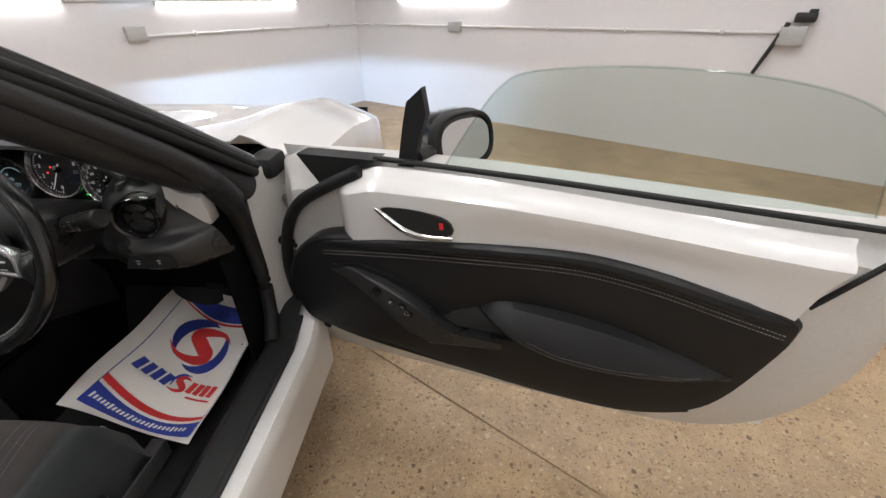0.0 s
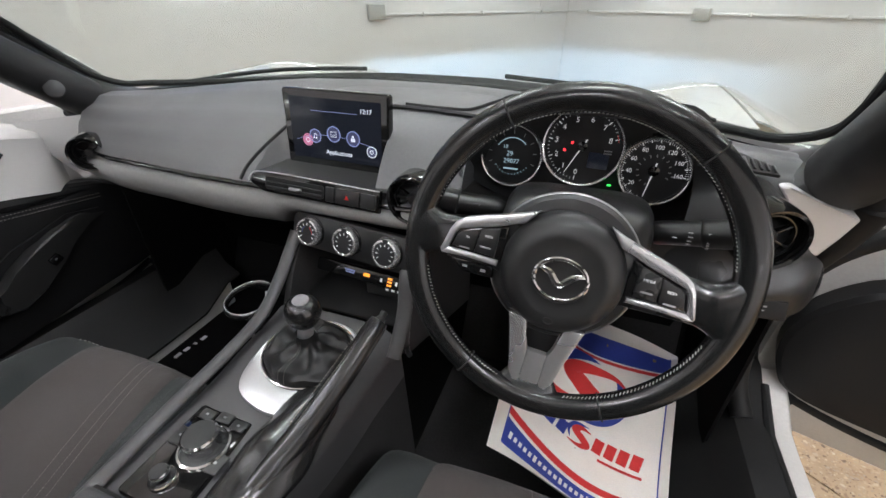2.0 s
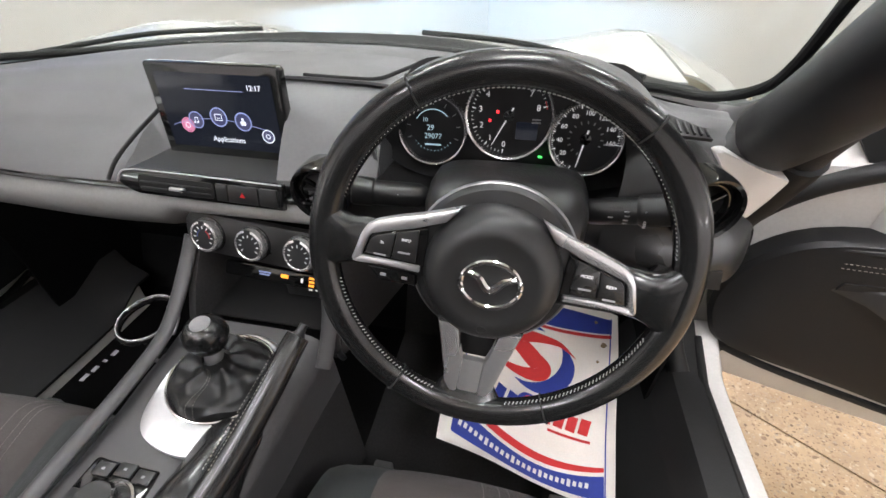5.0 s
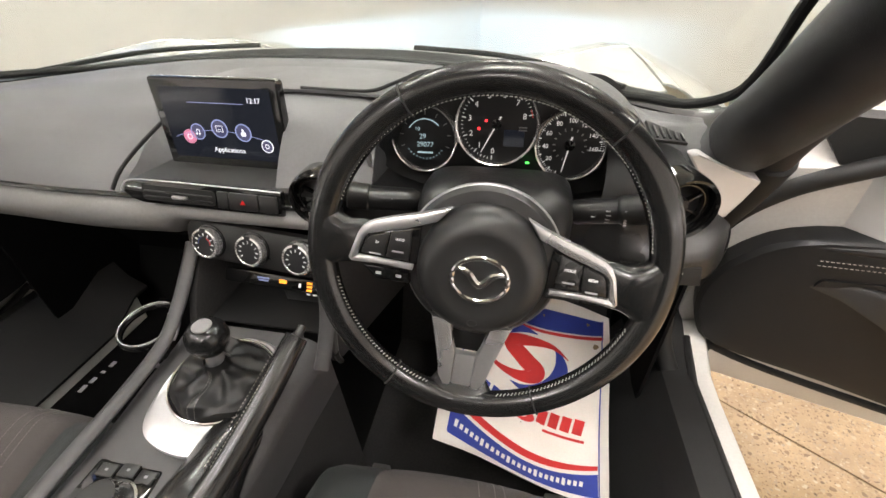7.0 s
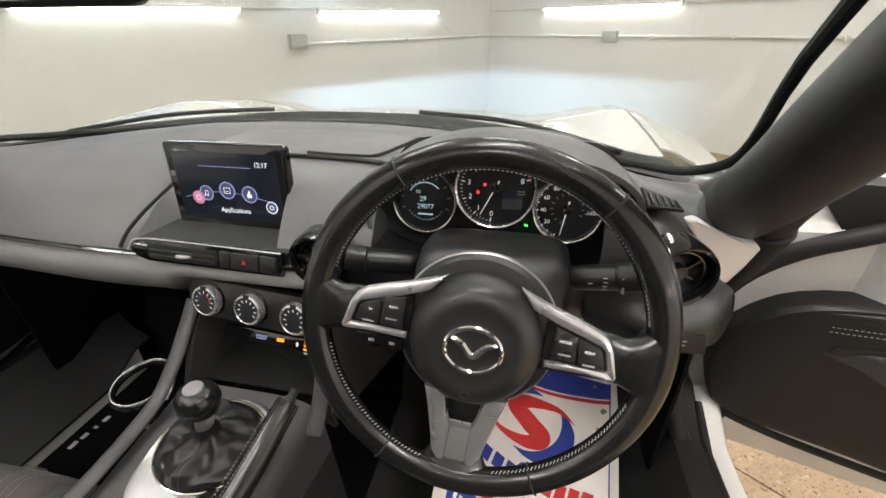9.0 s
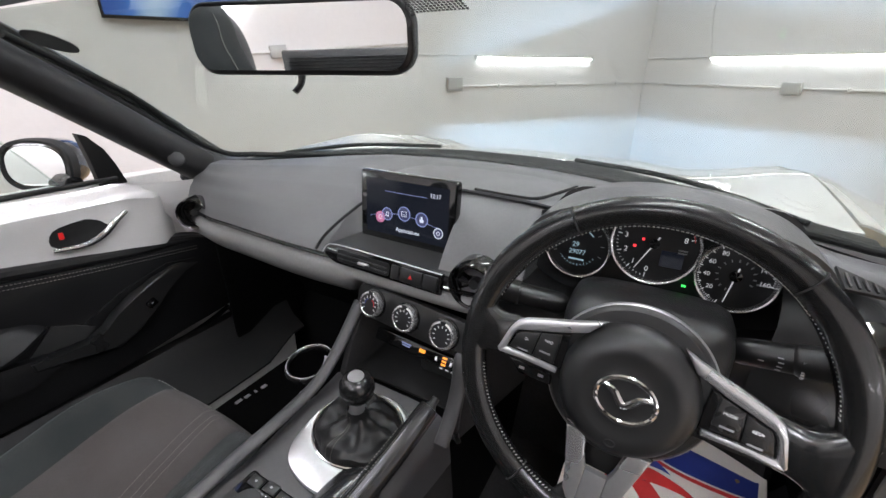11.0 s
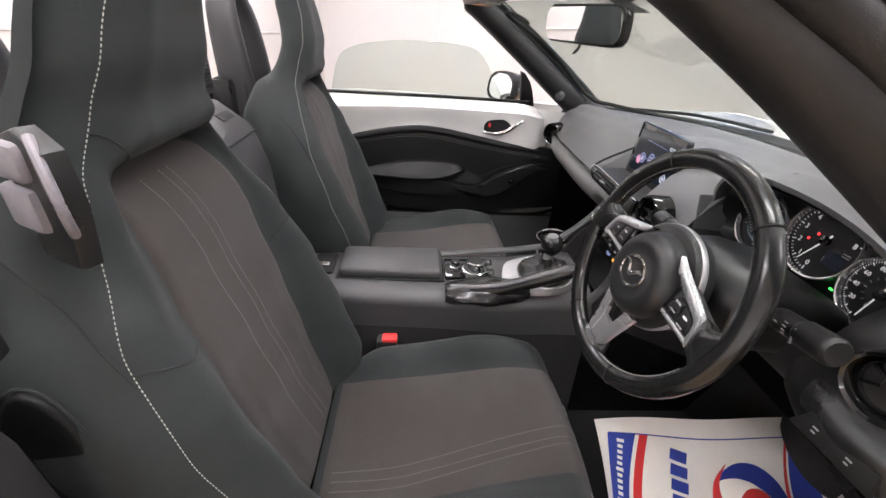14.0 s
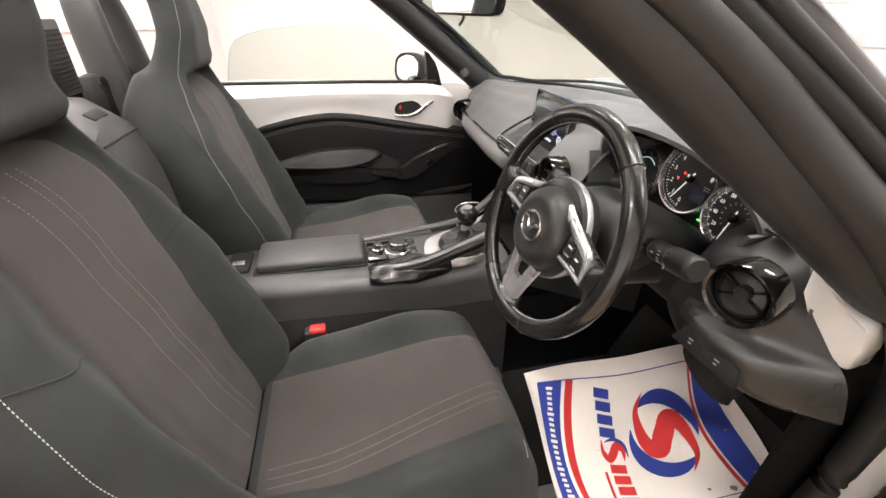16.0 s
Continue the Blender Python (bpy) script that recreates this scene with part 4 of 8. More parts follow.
dm = frame_at((-0.600, 0.252, 0.806), (1, -0.12, 0.12), (0.12, 1, 0.35))
dv_ = part("side_vent", bm_plate([(-0.030, -0.006), (0.026, -0.016), (0.030, 0.0), (-0.020, 0.016)], 0.003, 0.001, dm), "rubber", car, "narrow black demist vent")
for k in range(4):
    part("slat", bm_box(-0.018 + 0.012 * k, -0.002, 0.004, 0.003, 0.02, 0.003, 0.0005, m=dm), "dash", dv_)

# slot vent with hazard switch
sv = frame_at((-0.046, 0.156, 0.771), (1, 0.02, -0.04), (0, 0.25, 1))
slot = part("slot_vent", bm_plate([(-0.125, -0.002), (-0.118, 0.010), (-0.105, 0.016), (-0.06, 0.018), (0.118, 0.018), (0.118, -0.017), (-0.095, -0.017), (-0.112, -0.012)], 0.010, 0.003, sv @ Matrix.Translation((0, 0, -0.006))), "piano", car, "slim gloss black air vent with a hazard switch")
part("silver_tip", bm_tube(smooth_path([sv @ V(-0.126, -0.002, 0.005), sv @ V(-0.118, 0.011, 0.005), sv @ V(-0.104, 0.0165, 0.005), sv @ V(-0.06, 0.0185, 0.005), sv @ V(0.118, 0.0185, 0.005)], 6), 0.0010, 8), "satin", slot, "thin satin edge line")
part("vent_opening", bm_plate(round_rect(0.112, 0.022, 0.006, 4, -0.035, 0.0), 0.002, 0, sv @ Matrix.Translation((0, 0, 0.0042))), "rubber", slot, "dark opening")
for k in (-0.005, 0.003):
    part("slat", bm_box(-0.035, k, 0.0075, 0.104, 0.002, 0.004, 0.0008, m=sv), "plastic", slot)
part("vent_tab", bm_box(-0.03, -0.002, 0.010, 0.022, 0.005, 0.006, 0.0015, m=sv), "silver", slot, "silver slider")
for kx, kw in ((0.033, 0.016), (0.064, 0.042), (0.100, 0.026)):
    part("button", bm_box(kx, 0.0, 0.0058, kw, 0.024, 0.005, 0.0015, m=sv), "plastic", slot, "dark switch")
part("hazard_mark", bm_plate([(-0.004, -0.003), (0.004, -0.003), (0, 0.004)], 0.0003, 0, sv @ Matrix.Translation((0.064, 0, 0.0086))), "red", slot, "small red hazard triangle")

# climate panel
cp = frame_at((0.004, 0.160, 0.684), (1, -0.09, -0.02), (0, 0.30, 1))
part("climate_panel", bm_plate(round_rect(0.245, 0.062, 0.018, 5), 0.014, 0.004, cp @ Matrix.Translation((0, 0, -0.012))), "plastic", car, "matt black climate panel")
for i, kx in enumerate((-0.078, 0.0, 0.080)):
    q = cp @ Matrix.Translation((kx, 0.0, 0.0))
    kn = part("climate_knob", bm_lathe([(0.0245, 0.002), (0.0245, 0.012), (0.0235, 0.016), (0.0205, 0.0172), (0.0195, 0.0165)], 40, q, caps=False), "ring", car, "chrome-ringed climate knob")
    part("knob_base", bm_lathe([(0.027, 0.001), (0.027, 0.004), (0.0246, 0.005)], 32, q), "piano", kn)
    part("knob_face", bm_lathe([(0.0, 0.0155), (0.0198, 0.0155), (0.0198, 0.0140)], 32, q, caps=False), "dial", kn, "black printed knob face")
    marks = []
    for a in range(9):
        an = radians(215 - a * 31)
        marks.append(bm_box(0.0145, 0, 0.0159, 0.004, 0.0012, 0.0004, 0, m=q @ pose(0, 0, 0, 0, 0, math.degrees(an))))
    part("knob_marks", bm_join(*marks), "dialmark", kn)
    if i == 0:
        for mat, a0 in (("inkblue", 150), ("red", 30)):
            part("heat_arc", bm_tube([q @ V(0.0105 * math.cos(radians(a0 + 12 * j)), 0.0105 * math.sin(radians(a0 + 12 * j)), 0.0157) for j in range(-3, 4)], 0.0005, 6), mat, kn)
    part("knob_grip_notch", bm_box(0, 0.022, 0.0165, 0.010, 0.005, 0.002, 0.0008, m=q), "dial", kn)
ss = frame_at((0.004, 0.182, 0.601), (1, -0.04, -0.03), (0, 0.55, 1))
strip = part("switch_strip", bm_plate(round_rect(0.19, 0.024, 0.004, 3), 0.008, 0.002, ss @ Matrix.Translation((0, 0, -0.006))), "piano", car, "gloss black strip with small lit symbols")
part("airbag_text", bm_box(-0.022, 0.003, 0.0028, 0.022, 0.0022, 0.0004, 0, m=ss), "screenblue", strip)
part("airbag_text", bm_box(-0.022, -0.001, 0.0028, 0.018, 0.0022, 0.0004, 0, m=ss), "screenblue", strip)
part("lit_symbol", bm_box(0.014, 0.002, 0.0028, 0.013, 0.006, 0.0004, 0, m=ss), "amber", strip)
for k in (-0.006, 0.0, 0.006):
    part("lit_bar", bm_box(0.062, k, 0.0028, 0.009, 0.0035, 0.0004, 0, m=ss), "amber", strip)
for k in (0.045, 0.076):
    part("seat_mark", bm_box(k, 0.0, 0.0028, 0.004, 0.007, 0.0004, 0, m=ss), "dialmark", strip)
sp = part("socket_panel", bm_box(0.045, 0.196, 0.572, 0.07, 0.02, 0.030, 0.003), "plastic", car, "black socket panel in the cubby")
for k in range(3):
    part("port_mark", bm_box(0.055 + 0.012 * k, 0.185, 0.576, 0.006, 0.001, 0.004, 0), "dialmark", sp)

# instrument binnacle


def hood(u, v):
    """Arched hood over the dials, from the rim that faces the driver back into the dashboard."""
    a = math.pi * (1.06 * u - 0.03)
    hw = 0.192 - 0.012 * v
    hz = interp(v, ((0.0, 0.120), (0.3, 0.124), (0.7, 0.105), (1.0, 0.07)))
    y = 0.205 + 0.29 * v + 0.05 * (1 - math.sin(a)) * (1 - v)
    return V(BX - hw * math.copysign(abs(math.cos(a)) ** 0.85, math.cos(a)), y, 0.805 + hz * math.sin(a) ** 0.8 if math.sin(a) > 0 else 0.805 + 0.05 * math.sin(a))


# the hood's shade comes from the darkened dash plastic
bin_ = part("instrument_hood", bm_grid(hood, 40, 14, 0.007), "hoodplastic", car, "arched dark hood over the instruments")


def throat(u, v):
    a = 2 * math.pi * u
    k = 1 - 0.14 * v
    c, s = math.cos(a), math.sin(a)
    hz = 0.108 if s > 0 else 0.052
    return V(BX + 0.180 * k * math.copysign(abs(c) ** 0.85, c), 0.222 + 0.05 * (1 - max(0, s)) * (1 - v) + 0.088 * v, 0.800 + hz * k * math.copysign(abs(s) ** 0.85, s))


part("binnacle_throat", bm_grid(throat, 48, 8), "plastic", bin_, "black inner wall of the binnacle")
part("instrument_panel", bm_plate(round_rect(0.33, 0.165, 0.05, 6), 0.01, 0, frame_at((BX, 0.325, 0.828), (1, 0, 0), (0, 0.12, 1))), "plastic", bin_, "black instrument panel")


def gauge(name, cx, cz, y, r, label):
    m = frame_at((cx, y, cz), (1, 0, 0), (0, 0.16, 1))
    g = part(name, bm_lathe([(r, -0.006), (r * 1.0, 0.010), (r * 0.97, 0.013), (r * 0.93, 0.012), (r * 0.91, 0.004)], 56, m, caps=False), "ring", car, label)
    part("dial_face", bm_lathe([(0.0, 0.0012), (r * 0.92, 0.0012), (r * 0.92, 0.006)], 48, m, caps=False), "dial", g, "matt black dial face")
    return g, m


def ticks(g, m, r0, r1, a0, a1, n, w, mat="dialmark"):
    out = []
    for i in range(n):
        a = a0 + (a1 - a0) * i / (n - 1)
        out.append(bm_box((r0 + r1) / 2, 0, 0.0022, r1 - r0, w, 0.0006, 0, m=m @ pose(0, 0, 0, 0, 0, a)))
    return tagged(part("scale", bm_join(*out), mat, g, "printed scale marks"), kind="stuff")


def needle(g, m, a, r, mat="dialmark"):
    part("needle", bm_plate([(-0.012, -0.0012), (r, -0.0005), (r, 0.0005), (-0.012, 0.0012)], 0.0012, 0, m @ pose(0, 0, 0.004, 0, 0, a)), mat, g, "thin white needle")
    part("needle_cap", bm_lathe([(0.0075, 0.002), (0.0075, 0.007), (0.0, 0.008)], 20, m), "piano", g)


def polar(m, r, a, z=0.0022):
    return m @ Matrix.Translation((r * math.cos(radians(a)), r * math.sin(radians(a)), z))


g, m = gauge("rev_counter", BX - 0.010, 0.842, 0.310, 0.0615, "chrome-ringed rev counter, needle near idle")
ticks(g, m, 0.047, 0.053, -96, -344, 9, 0.0014)
ticks(g, m, 0.050, 0.053, -96, -344, 41, 0.0007)
for i in range(9):
    letters("numeral", str(i), 0.0112, polar(m, 0.0405, -96 - 31 * i), "dialmark", g)
needle(g, m, -117, 0.047)
for ix, iy in ((-0.016, 0.004), (-0.026, -0.008)):
    part("warning_light", bm_box(ix, iy, 0.0024, 0.0036, 0.0036, 0.0005, 0.001, m=m), "redglow", g, "small glowing red symbol")
part("unit_mark", bm_box(0.038, -0.004, 0.0022, 0.012, 0.002, 0.0004, 0, m=m), "dialdim", g)
part("unit_mark", bm_box(0.038, -0.008, 0.0022, 0.012, 0.002, 0.0004, 0, m=m), "dialdim", g)
part("small_display", bm_box(0.026, -0.020, 0.0020, 0.030, 0.024, 0.0006, 0.0, m=m), "screen", g, "small dark display window")
part("redline", bm_tube([polar(m, 0.0515, -336 - 4 * k) @ V(0, 0, 0) for k in range(4)], 0.0008, 6), "red", g)

g, m = gauge("speedometer", 0.457, 0.818, 0.303, 0.0505, "chrome-ringed speedometer reading zero")
ticks(g, m, 0.041, 0.045, -110, -367.6, 17, 0.0012)
ticks(g, m, 0.043, 0.045, -110, -367.6, 65, 0.0005)
for i in range(1, 9):
    letters("numeral", str(20 * i), 0.0086, polar(m, 0.0340, -110 - 32.2 * i), "dialmark", g)
ticks(g, m, 0.020, 0.024, -110, -385, 13, 0.0016, "dialdim")
needle(g, m, -100, 0.040)
part("unit_mark", bm_box(0.030, -0.006, 0.0022, 0.010, 0.002, 0.0004, 0, m=m), "dialdim", g)

g, m = gauge("trip_display", 0.244, 0.818, 0.303, 0.0505, "chrome-ringed round trip display with pale digits")
letters("reading", "29", 0.011, m @ Matrix.Translation((-0.004, 0.002, 0.0022)), "lcd", g)
letters("reading", "29077", 0.0105, m @ Matrix.Translation((0.0, -0.010, 0.0022)), "lcd", g)
ticks(g, m, 0.034, 0.040, 200, -20, 9, 0.0012, "dialdim")
letters("reading", "10", 0.008, m @ Matrix.Translation((-0.012, 0.013, 0.0022)), "lcd", g)
ticks(g, m, 0.030, 0.0325, 215, 325, 12, 0.0008, "lcd")
part("reading_arc", bm_tube([polar(m, 0.028, 150 - 12 * k) @ V(0, 0, 0) for k in range(10)], 0.0007, 6), "lcd", g)
part("reading_line", bm_box(0, -0.022, 0.0022, 0.024, 0.0025, 0.0004, 0, m=m), "lcd", g)
part("lamp_symbol", bm_box(0.400, 0.2995, 0.788, 0.0055, 0.002, 0.0024, 0), "greenglow", bin_, "small glowing green lamp symbol")

# driver's end of the dashboard
def surface(rows):
    """A smooth sheet through rows of points, u along a row and v across them."""
    fine = [smooth_path(row, 6) for row in rows]

    def point(u, v):
        n = len(fine[0]) - 1
        i = min(n - 1, int(u * n))
        column = smooth_path([row[i].lerp(row[i + 1], u * n - i) for row in fine], 5)
        k = v * (len(column) - 1)
        a = min(len(column) - 2, int(k))
        return column[a].lerp(column[a + 1], k - a)
    return point


END_ROWS = (
    ((0.5000, 0.3000, 0.8520), (0.5300, 0.2800, 0.8500), (0.5650, 0.2680, 0.8420), (0.5900, 0.2680, 0.8320), (0.6060, 0.2720, 0.8180)),
    ((0.5000, 0.2380, 0.8200), (0.5300, 0.2200, 0.8230), (0.5650, 0.2180, 0.8250), (0.6000, 0.2350, 0.8160), (0.6220, 0.2520, 0.8020)),
    ((0.4970, 0.2140, 0.7820), (0.5350, 0.1990, 0.7840), (0.5880, 0.2020, 0.7870), (0.6280, 0.2280, 0.7820), (0.6450, 0.2540, 0.7720)),
    ((0.4875, 0.2070, 0.7460), (0.5285, 0.1930, 0.7450), (0.5815, 0.1950, 0.7420), (0.6335, 0.2230, 0.7440), (0.6704, 0.2641, 0.7425)),
    ((0.4850, 0.2000, 0.7220), (0.5320, 0.1820, 0.7210), (0.5920, 0.1770, 0.7210), (0.6420, 0.1980, 0.7260), (0.6868, 0.2641, 0.7300)),
    ((0.4870, 0.1980, 0.7080), (0.5350, 0.1790, 0.7060), (0.5950, 0.1750, 0.7060), (0.6510, 0.1970, 0.7080), (0.6968, 0.2671, 0.7110)),
    ((0.4890, 0.2060, 0.6840), (0.5390, 0.1880, 0.6760), (0.5970, 0.1840, 0.6750), (0.6570, 0.2060, 0.6750), (0.7048, 0.2741, 0.6730)),
    ((0.4890, 0.2320, 0.6740), (0.5390, 0.2170, 0.6660), (0.5970, 0.2140, 0.6630), (0.6550, 0.2340, 0.6600), (0.6988, 0.2841, 0.6590)),
    ((0.4942, 0.3000, 0.6780), (0.5442, 0.3000, 0.6680), (0.6022, 0.3000, 0.6620), (0.6472, 0.3000, 0.6560), (0.6857, 0.3100, 0.6534)))
part("end_panel", bm_grid(surface(END_ROWS), 30, 48, 0.004), "plastic", dash, "dark end of the dashboard round the vent, stepping out to a lower shelf", sharp=60)


def knee(u, v):
    x = 0.135 + 0.53 * u
    y = 0.205 + 0.09 * v - 0.03 * math.sin(math.pi * v) + 0.07 * smoothstep(0.80, 1.0, u)
    return V(x, y, 0.745 - 0.125 * v + 0.01 * u)


part("knee_panel", bm_grid(knee, 20, 10, 0.008), "plastic", dash, "black knee panel below the column")
km = frame_at((0.590, 0.1785, 0.6960), (1, 0.11, -0.03), (0, 0.10, 1))
kb = part("switch_panel", bm_plate([(-0.050, -0.015), (0.050, -0.016), (0.044, 0.012), (-0.036, 0.016)], 0.008, 0.002, km @ Matrix.Translation((0, 0, -0.004))), "rubber", dash, "small matt black switch panel")
for k in (-0.022, 0.018):
    for j in range(2):
        part("switch_mark", bm_box(k, 0.003 - 0.006 * j, 0.0043, 0.007 - 0.002 * j, 0.0022, 0.0005, 0, m=km), "dialdim", kb)
part("panel_joint", bm_box(-0.002, -0.001, 0.0041, 0.0008, 0.028, 0.0004, 0, m=km), "rubber", kb)
wv = part("side_vent", bm_plate([(-0.022, -0.018), (0.026, -0.010), (0.020, 0.010), (-0.022, 0.026)], 0.004, 0.001, frame_at((0.568, 0.262, 0.850), (1, 0.1, -0.2), (-0.1, 1, 0.25))), "rubber", car, "triangular black demist vent")
for k in range(5):
    part("slat", bm_box(-0.016 + 0.009 * k, 0.0, 0.005, 0.003, 0.026 - 0.003 * k, 0.003, 0.0005, m=frame_at((0.568, 0.262, 0.850), (1, 0.1, -0.2), (-0.1, 1, 0.25))), "plastic", wv)
pts = [V(x, y, z) for x, y, z in ((0.600, 0.266, 0.830), (0.612, 0.258, 0.832), (0.650, 0.240, 0.818), (0.690, 0.240, 0.806), (0.688, 0.256, 0.770), (0.682, 0.270, 0.735), (0.664, 0.264, 0.733), (0.642, 0.250, 0.770), (0.620, 0.246, 0.805))]
bm = bmesh.new()
fr = [bm.verts.new(p) for p in pts]
bk = [bm.verts.new(p + V(0, 0.032, 0.004)) for p in pts]
bm.faces.new(fr)
bm.faces.new(list(reversed(bk)))
for i in range(len(pts)):
    bm.faces.new((fr[i], bk[i], bk[(i + 1) % len(pts)], fr[(i + 1) % len(pts)]))
bmesh.ops.recalc_face_normals(bm, faces=bm.faces)
bmesh.ops.bevel(bm, geom=bm.edges, offset=0.004, segments=2, profile=0.5, affect="EDGES")
part("white_corner_trim", bm, "paint", car, "body-white corner trim between dashboard and door")
over = smooth_path([(-0.806, 0.165, 0.812), (-0.762, 0.215, 0.815), (-0.710, 0.268, 0.818), (-0.650, 0.296, 0.826)], 8)
under = smooth_path([(-0.766, 0.225, 0.672), (-0.742, 0.250, 0.692), (-0.720, 0.266, 0.748), (-0.664, 0.284, 0.815)], 8)


def corner(u, v):
    k = u * (len(over) - 1)
    i = min(len(over) - 2, int(k))
    p, q = over[i].lerp(over[i + 1], k - i), under[i].lerp(under[i + 1], k - i)
    return p.lerp(q, v) + V(0.007, -0.007, 0) * math.sin(math.pi * min(1, 0.15 + v))


part("white_corner_trim", bm_grid(corner, 24, 12, 0.006), "paint", car, "body-white corner trim running to a tip on the dashboard")

# steering column and stalks
def cowl_ring(y, w, top, low):
    mid, h = (top + low) / 2, (top - low) / 2
    ring = []
    for k in range(32):
        c, s_ = math.cos(2 * math.pi * k / 32), math.sin(2 * math.pi * k / 32)
        ring.append((BX + w * math.copysign(abs(c) ** 0.45, c), y, mid + h * math.copysign(abs(s_) ** 0.5, s_)))
    return ring


part("column_shroud", bm_loft([cowl_ring(*r) for r in ((0.108, 0.070, 0.790, 0.720), (0.118, 0.086, 0.802, 0.708), (0.138, 0.093, 0.814, 0.702), (0.152, 0.096, 0.819, 0.700), (0.19, 0.099, 0.818, 0.698), (0.25, 0.103, 0.800, 0.695), (0.30, 0.105, 0.775, 0.69))]), "plastic", car, "flat-topped black steering column cowl")
part("cowl_floor", bm_grid(lambda u, v: V(BX + (2 * u - 1) * 0.175, 0.205 + 0.11 * v, 0.752 - 0.010 * v + 0.03 * (2 * u - 1) ** 4), 16, 6, 0.006), "plastic", car, "dark trim below the gauges")
st = part("wiper_stalk", bm_tube(smooth_path([(0.435, 0.185, 0.760), (0.458, 0.178, 0.776), (0.474, 0.168, 0.786), (0.510, 0.160, 0.795), (0.556, 0.150, 0.808)], 5), lambda t: 0.009 + 0.0065 * smoothstep(0.18, 0.34, t), 18), "stalk", car, "black wiper stalk with white marks")
part("stalk_grip", bm_tube([V(0.506, 0.1609, 0.7940) + V(0.053, -0.0115, 0.0145) * t for t in (0, 0.05, 0.1, 0.14, 0.18, 0.5, 0.82, 0.86, 0.9, 0.95, 1)], lambda t: 0.0178 - 0.0016 * (abs(2 * t - 1) > 0.62) - 0.002 * (abs(2 * t - 1) > 0.95), 24), "stalk", st, "ribbed end grip")
for k in range(6):
    part("stalk_mark", bm_box(0.5115 + 0.0003 * k, 0.1436 - 0.0012 * (k > 2), 0.803 - 0.0036 * k, 0.003, 0.0014, 0.0020, 0), "dialdim", st)
for kx, kz in ((0.478, 0.0), (0.493, 0.006), (0.494, 0.001), (0.494, -0.005), (0.494, -0.010)):
    part("stalk_mark", bm_box(kx, 0.1663 - (kx - 0.474) * 0.23 - 0.0156 + abs(kz) * 0.28, 0.7885 + (kx - 0.474) * 0.25 + kz, 0.005, 0.0012, 0.0010, 0), "dialdim", st)
st = part("lamp_stalk", bm_tube(smooth_path([(0.285, 0.185, 0.765), (0.262, 0.176, 0.778), (0.240, 0.168, 0.784), (0.205, 0.160, 0.788), (0.176, 0.154, 0.792)], 5), lambda t: 0.009 + 0.0065 * smoothstep(0.2, 0.36, t), 18), "stalk", car, "black lamp stalk with white marks")
part("stalk_grip", bm_tube([V(0.200, 0.1592, 0.7886) - V(0.027, 0.0056, -0.0038) * t for t in (0, 0.08, 0.5, 0.92, 1)], lambda t: 0.0176 - 0.002 * (abs(2 * t - 1) > 0.9), 24), "stalk", st, "ribbed end grip")
for k in range(3):
    part("stalk_mark", bm_box(0.231 - 0.006 * k, 0.1524 - 0.0012 * k, 0.791, 0.0032, 0.0014, 0.003, 0), "dialmark", st)

# steering wheel
TILT_W = radians(17.5)
up_w = V(0, math.sin(TILT_W), math.cos(TILT_W))
WM = frame_at((0.357, 0.041, 0.778), (1, 0.0437, 0), up_w) @ pose(0, 0, 0, 0, 0, -6.6)
RM = WM @ Matrix.Translation((0.0025, 0.0125, 0.002))
R0, RT = 0.1720, 0.0150


def rim_pt(a, r=R0, z=0.0):
    return RM @ V(r * math.sin(a), r * math.cos(a), z)


rings = []
for i in range(121):
    a = 2 * math.pi * i / 120
    grip = 1 + 0.10 * (math.exp(-((math.degrees(a) - 58) / 15) ** 2) + math.exp(-((math.degrees(a) - 302) / 15) ** 2))
    ring = []
    for k in range(24):
        b = 2 * math.pi * k / 24
        ring.append(RM @ V((R0 + RT * grip * math.cos(b)) * math.sin(a), (R0 + RT * grip * math.cos(b)) * math.cos(a), RT * 0.92 * grip * math.sin(b)))
    rings.append(ring)
bm = bm_loft(rings, True, False)
bmesh.ops.remove_doubles(bm, verts=bm.verts, dist=1e-6)
wheel = part("steering_wheel", bm, "leather", car, "black leather three-spoke steering wheel, rim worn shiny")
for a in (35.0, -35.0, 152, -152):
    ring = [RM @ V((R0 + 0.0158 * math.cos(b)) * math.sin(radians(a)), (R0 + 0.0158 * math.cos(b)) * math.cos(radians(a)), 0.0158 * 0.93 * math.sin(b)) for b in [2 * math.pi * k / 24 for k in range(24)]]
    part("leather_seam", bm_tube(ring, 0.0009, 6, closed=True), "seam", wheel, "seam between leather sections")
for a0, a1 in ((-76, 76), (106, 166), (-166, -106)):
    out = bmesh.new()
    n = int((a1 - a0) / 1.5)
    for i in range(n):
        a = a0 + (a1 - a0) * (i + 0.5) / n
        for s0, s1 in ((-0.42, 0.1), (0.42, 0.1)):
            p, q = rim_pt(radians(a + s0), R0 - 0.0149, 0.0022 if s0 < 0 else 0.0070), rim_pt(radians(a + s1), R0 - 0.0146, 0.0046)
            t = q - p
            bmesh.ops.create_icosphere(out, subdivisions=1, radius=1.0, matrix=Matrix.Translation((p + q) / 2) @ t.to_track_quat("X", "Z").to_matrix().to_4x4() @ Matrix.Diagonal((t.length / 2, 0.00055, 0.00055, 1)))
    part("rim_stitching", out, "stitch", wheel, "grey zigzag stitches")


def wheel_plate(name, outline, z, depth, bevel, mat, label=""):
    return part(name, bm_plate(outline, depth, bevel, WM @ Matrix.Translation((0, 0, z))), mat, wheel, label)


